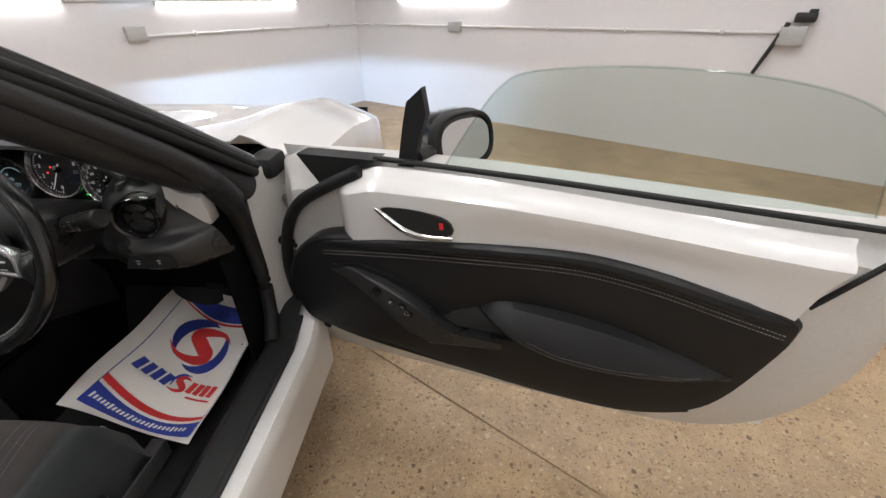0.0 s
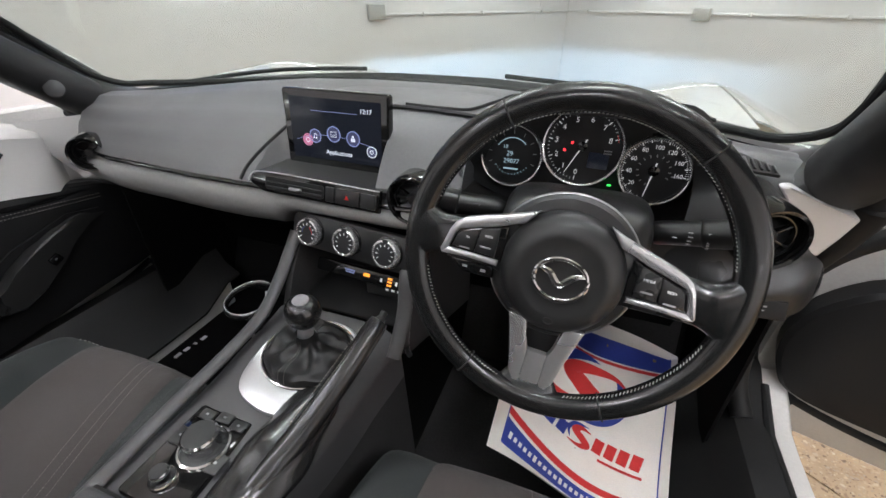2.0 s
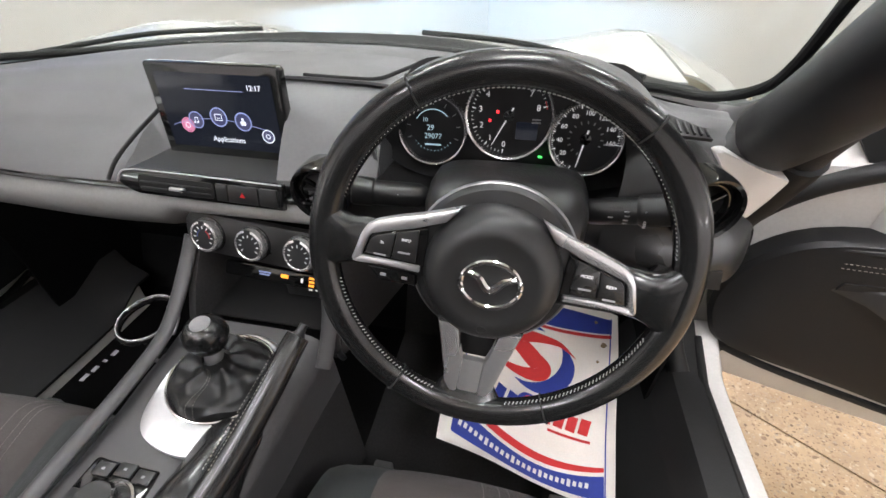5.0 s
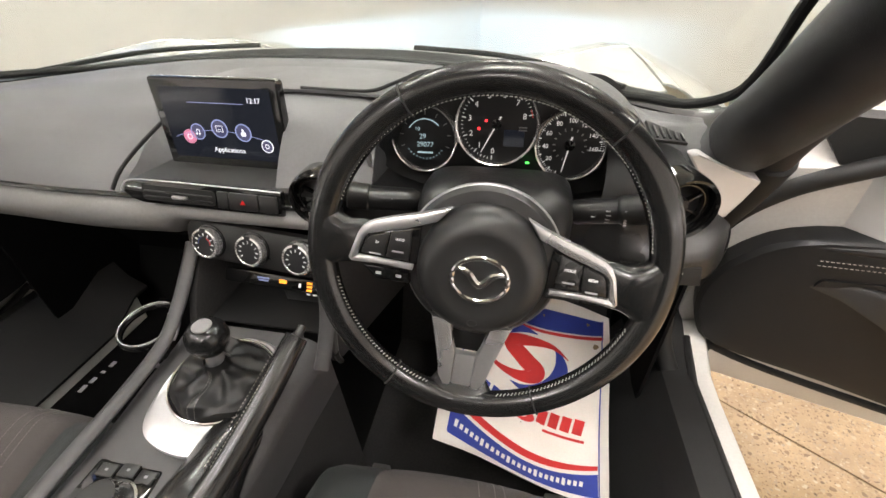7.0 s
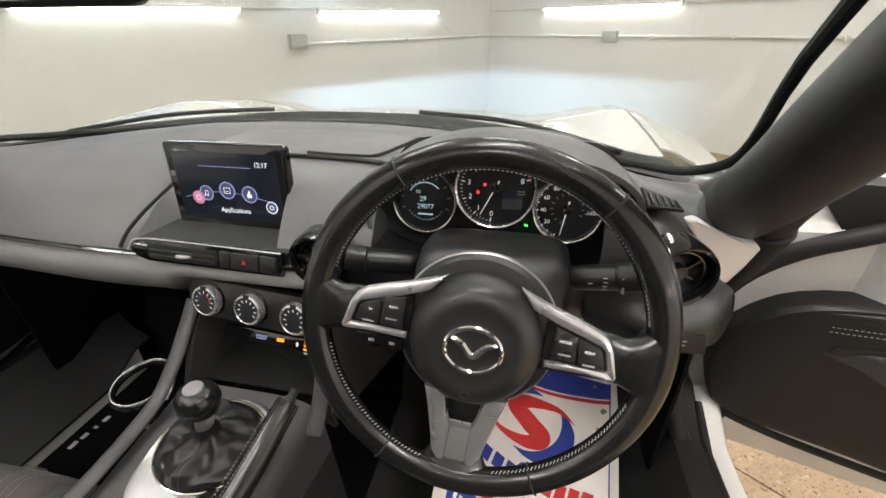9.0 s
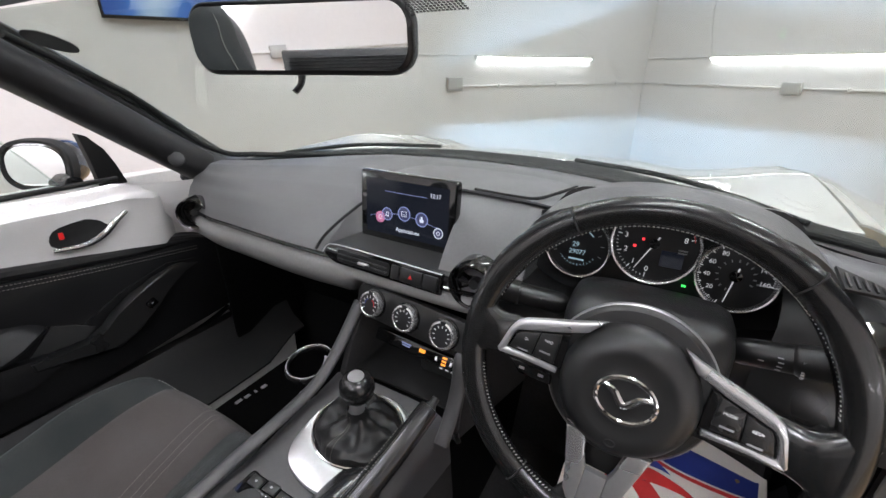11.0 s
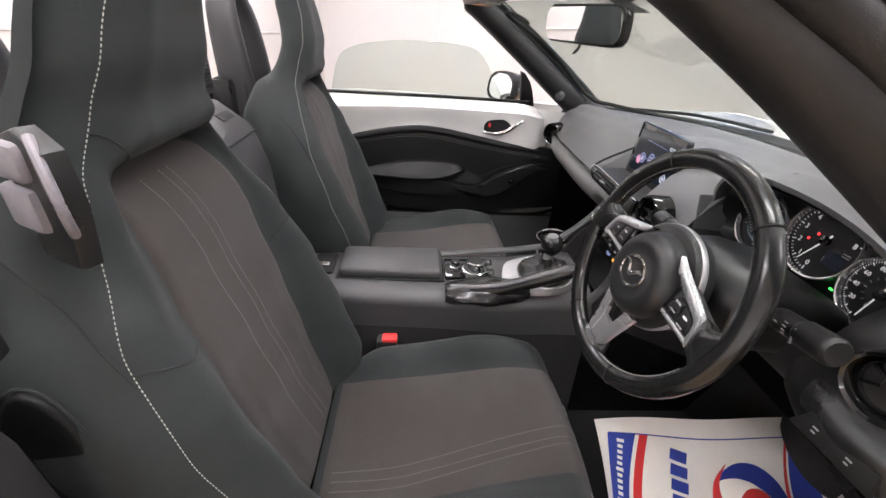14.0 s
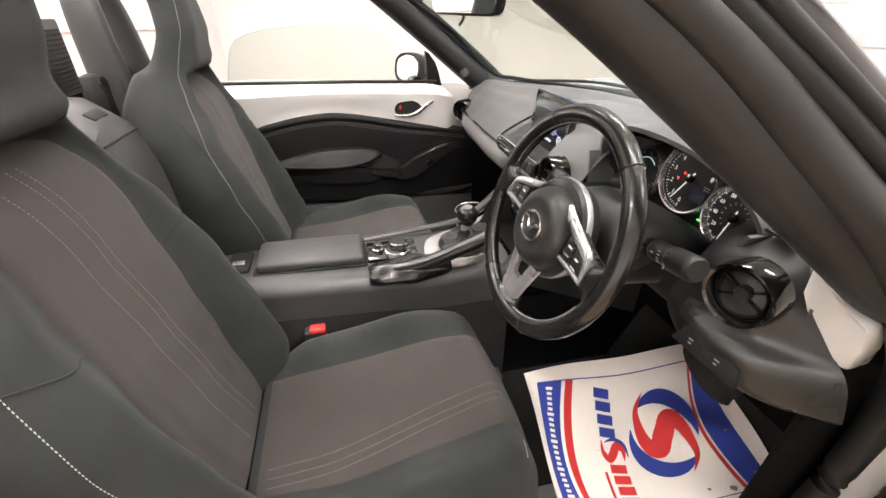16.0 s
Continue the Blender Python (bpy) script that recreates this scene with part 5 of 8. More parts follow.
def flip(outline):
    return [(-x, y) for x, y in reversed(outline)]


def wheel_arm(name, rows, mat, label, down=False):
    """Swelling leather bridge: rows of place along the arm, middle, half width, half thickness and height."""
    path = [smooth_path([(r[k], 0, 0) for r in rows], 5) for k in range(5)]
    rings = []
    for i in range(len(path[0])):
        p, mid, half, th, z = (path[k][i].x for k in range(5))
        ring = []
        for k in range(28):
            c, s_ = math.cos(2 * math.pi * k / 28), math.sin(2 * math.pi * k / 28)
            y = mid + half * math.copysign(abs(c) ** 0.8, c)
            ring.append(WM @ (V(y, p, z + th * math.copysign(abs(s_) ** 0.7, s_)) if down else V(p, y, z + th * math.copysign(abs(s_) ** 0.7, s_))))
        rings.append(ring)
    return part(name, bm_loft(rings), mat, wheel, label, sharp=60)


hubp = [(0.078, -0.040), (0.0775, -0.012), (0.0755, 0.002), (0.0725, 0.010), (0.068, 0.0165), (0.061, 0.0218), (0.053, 0.0240), (0.047, 0.0238), (0.042, 0.0226), (0.030, 0.0230), (0.0, 0.0234)]
part("airbag_cover", bm_lathe(hubp, 64, WM @ Matrix.Translation((0, 0.001, 0)) @ Matrix.Diagonal((0.885, 0.90, 1, 1))), "airbag", wheel, "round black airbag cover")
part("column_collar", bm_lathe([(0.060, -0.050), (0.079, -0.042), (0.0835, -0.026), (0.0825, -0.014), (0.078, -0.008), (0.060, -0.006)], 56, WM @ Matrix.Translation((0, 0.004, 0))), "airbag", wheel, "rounded black collar behind the hub")
part("collar_band", bm_lathe([(0.0840, -0.024), (0.0848, -0.020), (0.0840, -0.015), (0.0828, -0.014)], 56, WM @ Matrix.Translation((0, 0.004, 0)), caps=False), "satin", wheel, "thin satin band")
# emblem: plain oval ring with a plain winged bar
part("emblem_ring", bm_tube([WM @ V(0.0275 * math.cos(a), 0.0225 * math.sin(a), 0.0246) for a in [2 * math.pi * k / 48 for k in range(48)]], 0.0027, 8, closed=True), "chrome", wheel, "chrome oval emblem ring")
part("emblem_bar", bm_tube(smooth_path([WM @ V(-0.0245, 0.0095, 0.0248), WM @ V(-0.012, 0.006, 0.0250), WM @ V(0, -0.005, 0.0252), WM @ V(0.012, 0.006, 0.0250), WM @ V(0.0245, 0.0095, 0.0248)], 6), lambda t: 0.0020 + 0.0022 * math.sin(math.pi * t), 8), "chrome", wheel, "chrome winged bar")
part("airbag_mark", bm_tube([WM @ V(0.005 * math.cos(a), -0.048 + 0.0035 * math.sin(a), 0.0244) for a in [2 * math.pi * k / 24 for k in range(24)]], 0.0005, 6, closed=True), "seam", wheel)
for side, f in ((1, lambda o: o), (-1, flip)):
    wheel_plate("spoke_core", f([(0.050, 0.050), (0.118, 0.030), (0.150, 0.026), (0.150, -0.014), (0.132, -0.016), (0.050, -0.018)]), -0.018, 0.018, 0.004, "plastic", "black spoke")
    wheel_plate("spoke_trim", f([(0.036, 0.064), (0.052, 0.0575), (0.072, 0.0505), (0.096, 0.0432), (0.116, 0.0360), (0.125, 0.0300), (0.1305, 0.0200), (0.1385, -0.0060), (0.1362, -0.0105), (0.1290, -0.0035), (0.1235, 0.0165), (0.1195, 0.0215), (0.098, 0.0285), (0.078, 0.0345), (0.066, 0.0395), (0.050, 0.046)]), -0.001, 0.0105, 0.0032, "silver", "satin silver spoke trim")
    wheel_plate("spoke_trim_low", f([(0.070, -0.0035), (0.100, -0.0025), (0.129, -0.0030), (0.1365, -0.0085), (0.1345, -0.0112), (0.108, -0.0092), (0.070, -0.0100)]), -0.001, 0.0092, 0.0024, "silver", "satin silver lower spoke edge")
    pad = wheel_plate("button_pad", f([(0.066, 0.037), (0.098, 0.0275), (0.1188, 0.0205), (0.1228, 0.0150), (0.1278, -0.0028), (0.066, -0.0035)]), -0.001, 0.0070, 0.002, "piano", "gloss black button pad")
    for outline in ([(0.0745, 0.0335), (0.0955, 0.0272), (0.0985, 0.0), (0.0745, -0.0010)], [(0.0970, 0.0267), (0.1165, 0.0202), (0.1212, 0.0148), (0.1250, 0.0005), (0.1000, 0.0)]):
        part("button", bm_plate(f(outline), 0.0035, 0.0012, WM @ Matrix.Translation((0, 0, 0.0045))), "plastic", pad)
    rows = ((0.0855, 0.021, "INFO"), (0.109, 0.015, "2x")) if side < 0 else ((0.0855, 0.020, "MODE"), (0.1095, 0.014, "RES/+"))
    for x, y, word in rows:
        letters("button_word", word, 0.0040, WM @ Matrix.Translation((side * x, y, 0.0082)), "dialmark", pad)
        part("button_mark", bm_box(side * (x + 0.001), y - 0.013, 0.0083, 0.012, 0.0018, 0.0004, 0, m=WM), "dialdim", pad)
    wheel_arm("rim_flare", [(side * 0.118, 0.010, 0.021, 0.010, -0.010), (side * 0.130, 0.009, 0.024, 0.012, -0.006), (side * 0.143, 0.009, 0.024, 0.0135, -0.001), (side * 0.156, 0.010, 0.031, 0.0140, 0.001), (side * 0.168, 0.012, 0.046, 0.0138, 0.002)], "leather", "leather bridge from spoke to rim")
    wheel_plate("lower_spoke", f([(0.0215, -0.060), (0.0440, -0.058), (0.0395, -0.074), (0.0310, -0.108), (0.0262, -0.132), (0.0195, -0.142), (0.0115, -0.1435), (0.0115, -0.099), (0.0150, -0.090)]), -0.006, 0.010, 0.003, "silver", "satin silver lower spoke")
# added plate that puts the gap's shade into a black colour
wheel_plate("spoke_gap_plate", [(-0.024, -0.056), (0.024, -0.056), (0.018, -0.090), (0.013, -0.104), (-0.013, -0.104), (-0.018, -0.090)], -0.022, 0.006, 0.001, "rubber", "black plate added behind the gap in the lower spokes")
wheel_plate("lower_plate", [(-0.0113, -0.099), (0.0113, -0.099), (0.0113, -0.1435), (-0.0113, -0.1435)], -0.006, 0.0085, 0.002, "silver", "embossed satin plate in the lower spoke")
wheel_arm("lower_bridge", [(-0.124, 0.0, 0.018, 0.004, -0.014), (-0.134, 0.0, 0.028, 0.008, -0.010), (-0.146, 0.0, 0.038, 0.0125, -0.003), (-0.158, 0.0, 0.055, 0.0135, 0.001)], "leather", "leather bridge under the lower spoke", True)
cbp = wheel_plate("call_buttons", [(-0.126, -0.014), (-0.074, -0.0135), (-0.072, -0.028), (-0.108, -0.029)], -0.008, 0.010, 0.003, "piano", "small black call buttons")
for x in (-0.106, -0.084):
    part("button_mark", bm_box(x, -0.021, 0.0024, 0.006, 0.003, 0.0004, 0, m=WM), "dialdim", cbp)

# ---- centre console ----
def tunnel(u, v):
    """Padded tunnel between the seats: u runs over it, v from the rear to the dashboard."""
    y = -0.72 + 0.83 * v
    top = interp(y, ((-0.72, 0.50), (-0.50, 0.518), (-0.24, 0.512), (-0.10, 0.522), (0.05, 0.545), (0.18, 0.575)))
    l = interp(y, ((-0.72, -0.155), (-0.25, -0.150), (0.0, -0.135), (0.18, -0.125)))
    r = interp(y, ((-0.72, 0.035), (-0.25, 0.045), (0.0, 0.085), (0.18, 0.110)))
    k = u * 5
    if k < 2:
        return V(l - 0.02 * (2 - k) / 2 - 0.012, y, 0.20 + (top - 0.025 - 0.20) * k / 2)
    if k > 3:
        return V(r + 0.02 * (k - 3) / 2 + 0.012, y, top - 0.025 - (top - 0.025 - 0.20) * (k - 3) / 2)
    t = k - 2
    e = (2 * t - 1)
    return V((l + r) / 2 + (r - l + 0.024) / 2 * e, y, top - 0.025 * abs(e) ** 6)


tun = part("centre_console", bm_grid(lambda u, v: tunnel(0.30 + 0.40 * u, v), 34, 36), "console", car, "dark grey centre console between the seats")
for u0, u1 in ((0.0, 0.30), (0.70, 1.0)):
    part("console_side", bm_grid(lambda u, v: tunnel(u0 + (u1 - u0) * u, v), 10, 30), "sidecarpet", tun, "black carpeted side of the console")
lid = part("armrest_lid", bm_box(-0.073, -0.372, 0.527, 0.128, 0.262, 0.028, 0.011, 3), "console", car, "padded dark grey armrest lid")
part("lid_gap", bm_box(-0.073, -0.372, 0.5155, 0.142, 0.276, 0.006, 0.002), "rubber", lid)
cb = part("rear_cup_pocket", bm_box(-0.073, -0.548, 0.512, 0.10, 0.055, 0.022, 0.006), "rubber", car, "black pocket behind the armrest")
part("pocket_clip", bm_box(-0.06, -0.548, 0.524, 0.02, 0.03, 0.006, 0.002), "silver", cb)
cplate = part("control_plate", bm_box(-0.062, -0.165, 0.516, 0.098, 0.135, 0.014, 0.006), "piano", car, "black control plate on the console")
for cx_, cy_, r_, h_, lab in ((-0.050, -0.152, 0.0235, 0.030, "chrome-topped rotary controller"), (-0.064, -0.203, 0.0115, 0.020, "small chrome-ringed volume knob")):
    q = Matrix.Translation((cx_, cy_, 0.523))
    kn = part("rotary_knob", bm_lathe([(r_ * 0.92, 0.004), (r_ * 0.90, h_ * 0.6), (r_ * 1.0, h_ * 0.72), (r_ * 1.0, h_ * 0.92), (r_ * 0.9, h_)], 36, q, caps=False), "chrome", car, lab)
    part("knob_cap", bm_lathe([(0.0, h_ * 0.97), (r_ * 0.88, h_ * 0.985), (r_ * 0.90, h_ * 0.9)], 32, q, caps=False), "plastic", kn, "black knob cap")
    part("base_ring", bm_lathe([(r_ * 1.42, 0.0), (r_ * 1.42, 0.005), (r_ * 1.30, 0.006), (r_ * 1.22, 0.003)], 36, q, caps=False), "chrome", kn, "chrome base ring")
    part("knob_skirt", bm_lathe([(r_ * 1.22, 0.002), (r_ * 0.8, 0.006), (r_ * 0.6, 0.007)], 32, q), "plastic", kn)
for bx, by in ((-0.086, -0.112), (-0.058, -0.108), (-0.030, -0.112), (-0.094, -0.150), (-0.018, -0.165)):
    part("control_button", bm_box(bx, by, 0.5245, 0.024, 0.016 if by > -0.13 else 0.026, 0.004, 0.0015), "plastic", cplate)
    part("button_mark", bm_box(bx, by, 0.5268, 0.004, 0.003, 0.0004, 0), "dialdim", cplate)

# gear lever
GM = frame_at((-0.012, 0.006, 0.545), (1, 0, 0), (0, 1, 0.12))
outer = [(-0.074, -0.040), (-0.063, -0.067), (-0.040, -0.083), (0.004, -0.092), (0.046, -0.086), (0.076, -0.067), (0.090, -0.030), (0.094, 0.012), (0.086, 0.048), (0.062, 0.076), (0.020, 0.088), (-0.030, 0.076), (-0.062, 0.046), (-0.076, 0.004)]
sp_o = [(p.x, p.y) for p in smooth_path([(x, y, 0) for x, y in outer], 4, closed=True)]
hole = ellipse(0.0755, 0.0660, len(sp_o), 0.010, 0.013)


def ring_plate(o, h, z0, z1, m):
    """A flat ring between an outer outline and a hole, with rounded height."""
    def start(pts):
        k = max(range(len(pts)), key=lambda i: pts[i][0])
        return pts[k:] + pts[:k]
    def ccw(pts):
        a = sum(p[0] * q[1] - q[0] * p[1] for p, q in zip(pts, pts[1:] + pts[:1]))
        return pts if a > 0 else pts[::-1]
    o, h = start(ccw(o)), start(ccw(h))
    mid = [((a[0] + b[0]) / 2, (a[1] + b[1]) / 2) for a, b in zip(o, h)]
    rings = [[m @ V(x, y, z0) for x, y in o], [m @ V(x * 0.995, y * 0.995, (z0 + z1) / 2 + 0.001) for x, y in o], [m @ V(x, y, z1 + 0.001) for x, y in mid], [m @ V(x, y, z1) for x, y in h], [m @ V(x * 0.985, y * 0.985, z0) for x, y in h]]
    return bm_loft(rings, True, False)


gp = part("gear_surround", ring_plate(sp_o, hole, -0.008, 0.006, GM), "satin", car, "satin silver gear lever surround")
part("gear_ring", bm_tube([GM @ V(x, y, 0.008) for x, y in ellipse(0.0755, 0.0660, 56, 0.010, 0.013)], 0.0024, 8, closed=True), "chrome", gp, "polished ring")


def boot(u, v):
    a = 2 * math.pi * u
    r = interp(v, ((0.0, 1.0), (0.14, 0.97), (0.35, 0.86), (0.55, 0.64), (0.75, 0.40), (0.9, 0.24), (1.0, 0.20)))
    amp = math.sin(math.pi * v) ** 0.8
    fold = 1 + amp * (0.075 * math.sin(3 * a + 0.9) + 0.045 * math.sin(7 * a + 3 * v))
    z = interp(v, ((0.0, -0.004), (0.16, 0.014), (0.4, 0.024), (0.65, 0.030), (0.85, 0.036), (1.0, 0.052))) + amp * (0.006 * math.sin(4 * a + 5 * v) + 0.003 * math.sin(9 * a - 7 * v))
    return GM @ (V(0.010 + 0.073 * r * fold * math.cos(a), 0.013 + 0.0635 * r * fold * math.sin(a), z) + V(0.003, 0.004, 0) * v)


gl = part("gear_lever", bm_grid(boot, 88, 26), "gaiter", car, "black leather gear gaiter, creased")
part("gaiter_seam", bm_dashes([boot(0.755, v / 24) + V(0, -0.001, 0.001) for v in range(1, 24)], 0.003, 0.0012, 0.0005), "stitchdim", gl, "grey seam stitching")
part("lever_shaft", bm_lathe([(0.0175, -0.004), (0.0178, 0.000), (0.0155, 0.002), (0.013, 0.012), (0.0105, 0.03)], 24, Matrix.Translation((-0.001, 0.022, 0.584)) @ pose(0, 0, 0, 4, 4, 0)), "satin", gl, "satin collar")
part("gear_knob", bm_lathe([(0.011, -0.028), (0.016, -0.023), (0.024, -0.012), (0.0275, 0.0), (0.026, 0.012), (0.020, 0.021), (0.011, 0.0255), (0.0, 0.0265)], 36, Matrix.Translation((0.001, 0.023, 0.634)) @ pose(0, 0, 0, 4, 4, 0)), "leather", gl, "round black leather gear knob")
part("knob_disc", bm_lathe([(0.0125, 0.0246), (0.0115, 0.0262), (0.0, 0.0270)], 24, Matrix.Translation((0.001, 0.023, 0.634)) @ pose(0, 0, 0, 4, 4, 0)), "header", gl, "dull metal shift-pattern disc")
part("gaiter_seam", bm_dashes([boot(0.735, v / 24) + V(0, -0.001, 0.001) for v in range(1, 24)], 0.003, 0.0012, 0.0005), "stitchdim", gl, "grey seam stitching")

# handbrake
hb = part("handbrake", bm_tube(smooth_path([(0.046, -0.20, 0.518), (0.072, -0.11, 0.548), (0.098, -0.03, 0.592), (0.113, 0.025, 0.624), (0.118, 0.044, 0.634)], 6), lambda t: 0.0185 - 0.0035 * t, 18), "leather", car, "black leather handbrake lever")
part("release_button", bm_tube([(0.118, 0.044, 0.634), (0.1195, 0.050, 0.6375), (0.121, 0.058, 0.6415)], lambda t: 0.0095 - 0.004 * (t > 0.3), 14), "plastic", hb, "dark release button")
for off in (-0.0035, 0.0035):
    part("lever_stitching", bm_dashes(smooth_path([(0.066 + off, -0.105, 0.569), (0.090 + off, -0.03, 0.610), (0.106 + off, 0.025, 0.640)], 10), 0.0030, 0.0016, 0.0007), "stitchdim", hb, "grey stitching along the grip")


def hb_boot(u, v):
    a = 2 * math.pi * u
    y = -0.235 + 0.20 * v
    r = 0.024 + 0.016 * math.sin(math.pi * v) ** 0.7 + 0.0018 * math.sin(5 * a + 7 * v) + 0.0015 * math.sin(15 * v)
    return V(0.036 + 0.02 * v + 1.15 * r * math.cos(a), y, 0.508 + 0.028 * v + r * 0.75 * math.sin(a))


part("handbrake_gaiter", bm_grid(hb_boot, 32, 24), "leather", hb, "wrinkled leather gaiter")

# console tower: rails and open cubby below the climate panel
for path in ([(-0.114, 0.170, 0.676), (-0.117, 0.140, 0.640), (-0.120, 0.098, 0.598), (-0.126, 0.050, 0.562), (-0.135, -0.03, 0.542), (-0.146, -0.12, 0.526), (-0.152, -0.25, 0.508)], [(0.112, 0.172, 0.676), (0.119, 0.140, 0.650), (0.121, 0.122, 0.600), (0.121, 0.096, 0.560), (0.121, 0.070, 0.534)]):
    part("console_rail", bm_tube(smooth_path(path, 6), 0.0125, 16, flat=0.5), "console", car, "dark grey console side rail")
part("cubby", bm_grid(lambda u, v: V(-0.105 + 0.22 * u, 0.13 + 0.14 * v, 0.548 + 0.006 * v), 8, 6, 0.004), "rubber", car, "black open cubby ahead of the gear lever")
part("cubby_back", bm_box(0.006, 0.275, 0.605, 0.225, 0.01, 0.13, 0.0), "rubber", car)
for x in (-0.108, 0.12):
    part("console_cheek", bm_plate([(0.115, 0.50), (0.50, 0.34), (0.50, 0.62), (0.20, 0.70), (0.165, 0.66), (0.125, 0.61), (0.10, 0.56)], 0.012, 0.002, frame_at((x - 0.006, 0, 0), (0, 1, 0), (0, 0, 1))), "sidecarpet", car, "black console side")
part("knee_bolster_edge", bm_tube(smooth_path([(0.124, 0.150, 0.620), (0.124, 0.125, 0.565), (0.124, 0.115, 0.520), (0.124, 0.125, 0.490)], 6), 0.005, 10), "plastic", car, "dark console edge")

# cup holder on the passenger side
CUP = V(-0.180, 0.088, 0.560)
ch = part("cup_holder", bm_tube([CUP + V(0.043 * math.cos(a), 0.043 * math.sin(a), 0.006 * math.sin(a)) for a in [2 * math.pi * k / 48 for k in range(48)]], 0.0042, 12, closed=True, flat=1.6), "piano", car, "gloss black cup holder ring")
part("holder_edge", bm_tube([CUP + V(0.0435 * math.cos(a), 0.0435 * math.sin(a), 0.0062 + 0.006 * math.sin(a)) for a in [2 * math.pi * k / 48 for k in range(48)]], 0.0013, 8, closed=True), "ring", ch, "bright edge")
part("holder_arm", bm_tube(smooth_path([CUP + V(0.030, -0.034, -0.006), CUP + V(0.040, -0.030, -0.030), CUP + V(0.044, -0.010, -0.055), CUP + V(0.060, 0.0, -0.070)], 5), 0.010, 10, flat=0.5), "piano", ch, "gloss black bracket")
part("holder_tab", bm_grid(lambda u, v: CUP + V(0.004 + 0.022 * u, 0.036 - 0.030 * v * v, -0.004 - 0.034 * v), 6, 8, 0.003), "greyplastic", ch, "grey sprung tab")
part("holder_tab", bm_grid(lambda u, v: CUP + V(0.020 + 0.018 * u, -0.046 + 0.006 * v, -0.022 - 0.024 * v), 6, 8, 0.003), "greyplastic", ch, "grey sprung tab")

# ---- seats ----
INS_TOP = 0.940
FRONT = ((0.38, -0.484), (0.55, -0.531), (0.667, -0.560), (0.80, -0.593), (0.89, -0.616), (0.94, -0.620), (1.00, -0.600), (1.04, -0.588), (1.09, -0.594), (1.15, -0.608), (1.195, -0.642))
# rows of height, then half widths of insert edge, bolster crest, edge seam and side, then how far crest and seam stand proud
CUT = (
    (0.38, 0.112, 0.165, 0.205, 0.222, 0.050, 0.020),
    (0.46, 0.124, 0.182, 0.226, 0.246, 0.082, 0.034),
    (0.56, 0.130, 0.192, 0.240, 0.262, 0.070, 0.026),
    (0.68, 0.132, 0.196, 0.243, 0.268, 0.050, 0.014),
    (0.80, 0.130, 0.184, 0.217, 0.254, 0.026, 0.000),
    (0.87, 0.122, 0.150, 0.170, 0.222, 0.014, -0.004),
    (0.92, 0.104, 0.124, 0.141, 0.194, 0.006, -0.010),
    (0.96, 0.086, 0.104, 0.124, 0.167, -0.006, -0.020),
    (1.00, 0.070, 0.088, 0.108, 0.147, -0.010, -0.026),
    (1.05, 0.060, 0.076, 0.096, 0.130, -0.008, -0.024),
    (1.10, 0.048, 0.060, 0.076, 0.108, -0.006, -0.020),
)
CUT += tuple((1.10 + 0.095 * math.sin(radians(a)),) + tuple(q * math.cos(radians(a)) ** 0.75 for q in (0.050, 0.063, 0.080, 0.110, -0.006, -0.018)) for a in (12, 24, 36, 47, 57, 66, 74, 81, 87))
KNOTS = (0.0, 0.30, 0.55, 0.75, 0.88, 1.0)


def cut_at(z):
    """The row of CUT at a height, smoothed over two centimetres."""
    out = [0.0] * 6
    for dz in (-0.018, -0.009, 0.0, 0.009, 0.018):
        for c in range(6):
            out[c] += interp(z + dz * (1 - smoothstep(1.12, 1.18, z)), [(r[0], r[c + 1]) for r in CUT]) / 5
    return out


def hermite(s, pts):
    """Curve through the points of one half of a cross-section, s from 0 to 1."""
    k = 0
    while k < len(KNOTS) - 2 and s > KNOTS[k + 1]:
        k += 1
    h = KNOTS[k + 1] - KNOTS[k]
    t = (s - KNOTS[k]) / h
    def slope(j, c):
        if j == 0:
            return (pts[1][0] / KNOTS[1], 0.0)[c]
        if j == len(pts) - 1:
            return (pts[j][c] - pts[j - 1][c]) / (KNOTS[j] - KNOTS[j - 1])
        return (pts[j + 1][c] - pts[j - 1][c]) / (KNOTS[j + 1] - KNOTS[j - 1])
    res = []
    for c in (0, 1):
        p, q = pts[k][c], pts[k + 1][c]
        res.append((2 * t ** 3 - 3 * t * t + 1) * p + (t ** 3 - 2 * t * t + t) * h * slope(k, c) + (3 * t * t - 2 * t ** 3) * q + (t ** 3 - t * t) * h * slope(k + 1, c))
    return res


@functools.lru_cache(maxsize=None)
def cut_points(z):
    e, c, st, w, p, q = cut_at(z)
    return ((0.0, 0.0), (e * 0.6, 0.0), (e, 0.004 * (z < 0.93)), (c, p), (st, q), (w, q - 0.048 * min(1.0, w / 0.06)))


def back_pt(s, z, lift=0.0):
    """Front of the backrest: s from -1 to 1 across, z the height."""
    z = round(z, 4)
    x, d = hermite(abs(s), cut_points(z))
    y = sum(interp(z + k, FRONT) for k in (-0.006, 0.0, 0.006)) / 3
    mid = 1 - smoothstep(0.48, 0.80, abs(s))
    tuck = -0.036 * math.exp(-((z - 0.934) / (0.040 if z < 0.934 else 0.012)) ** 2) + 0.016 * math.exp(-((z - 0.972) / 0.022) ** 2)
    return V(math.copysign(x, s), y + d + lift + mid * tuck, z)


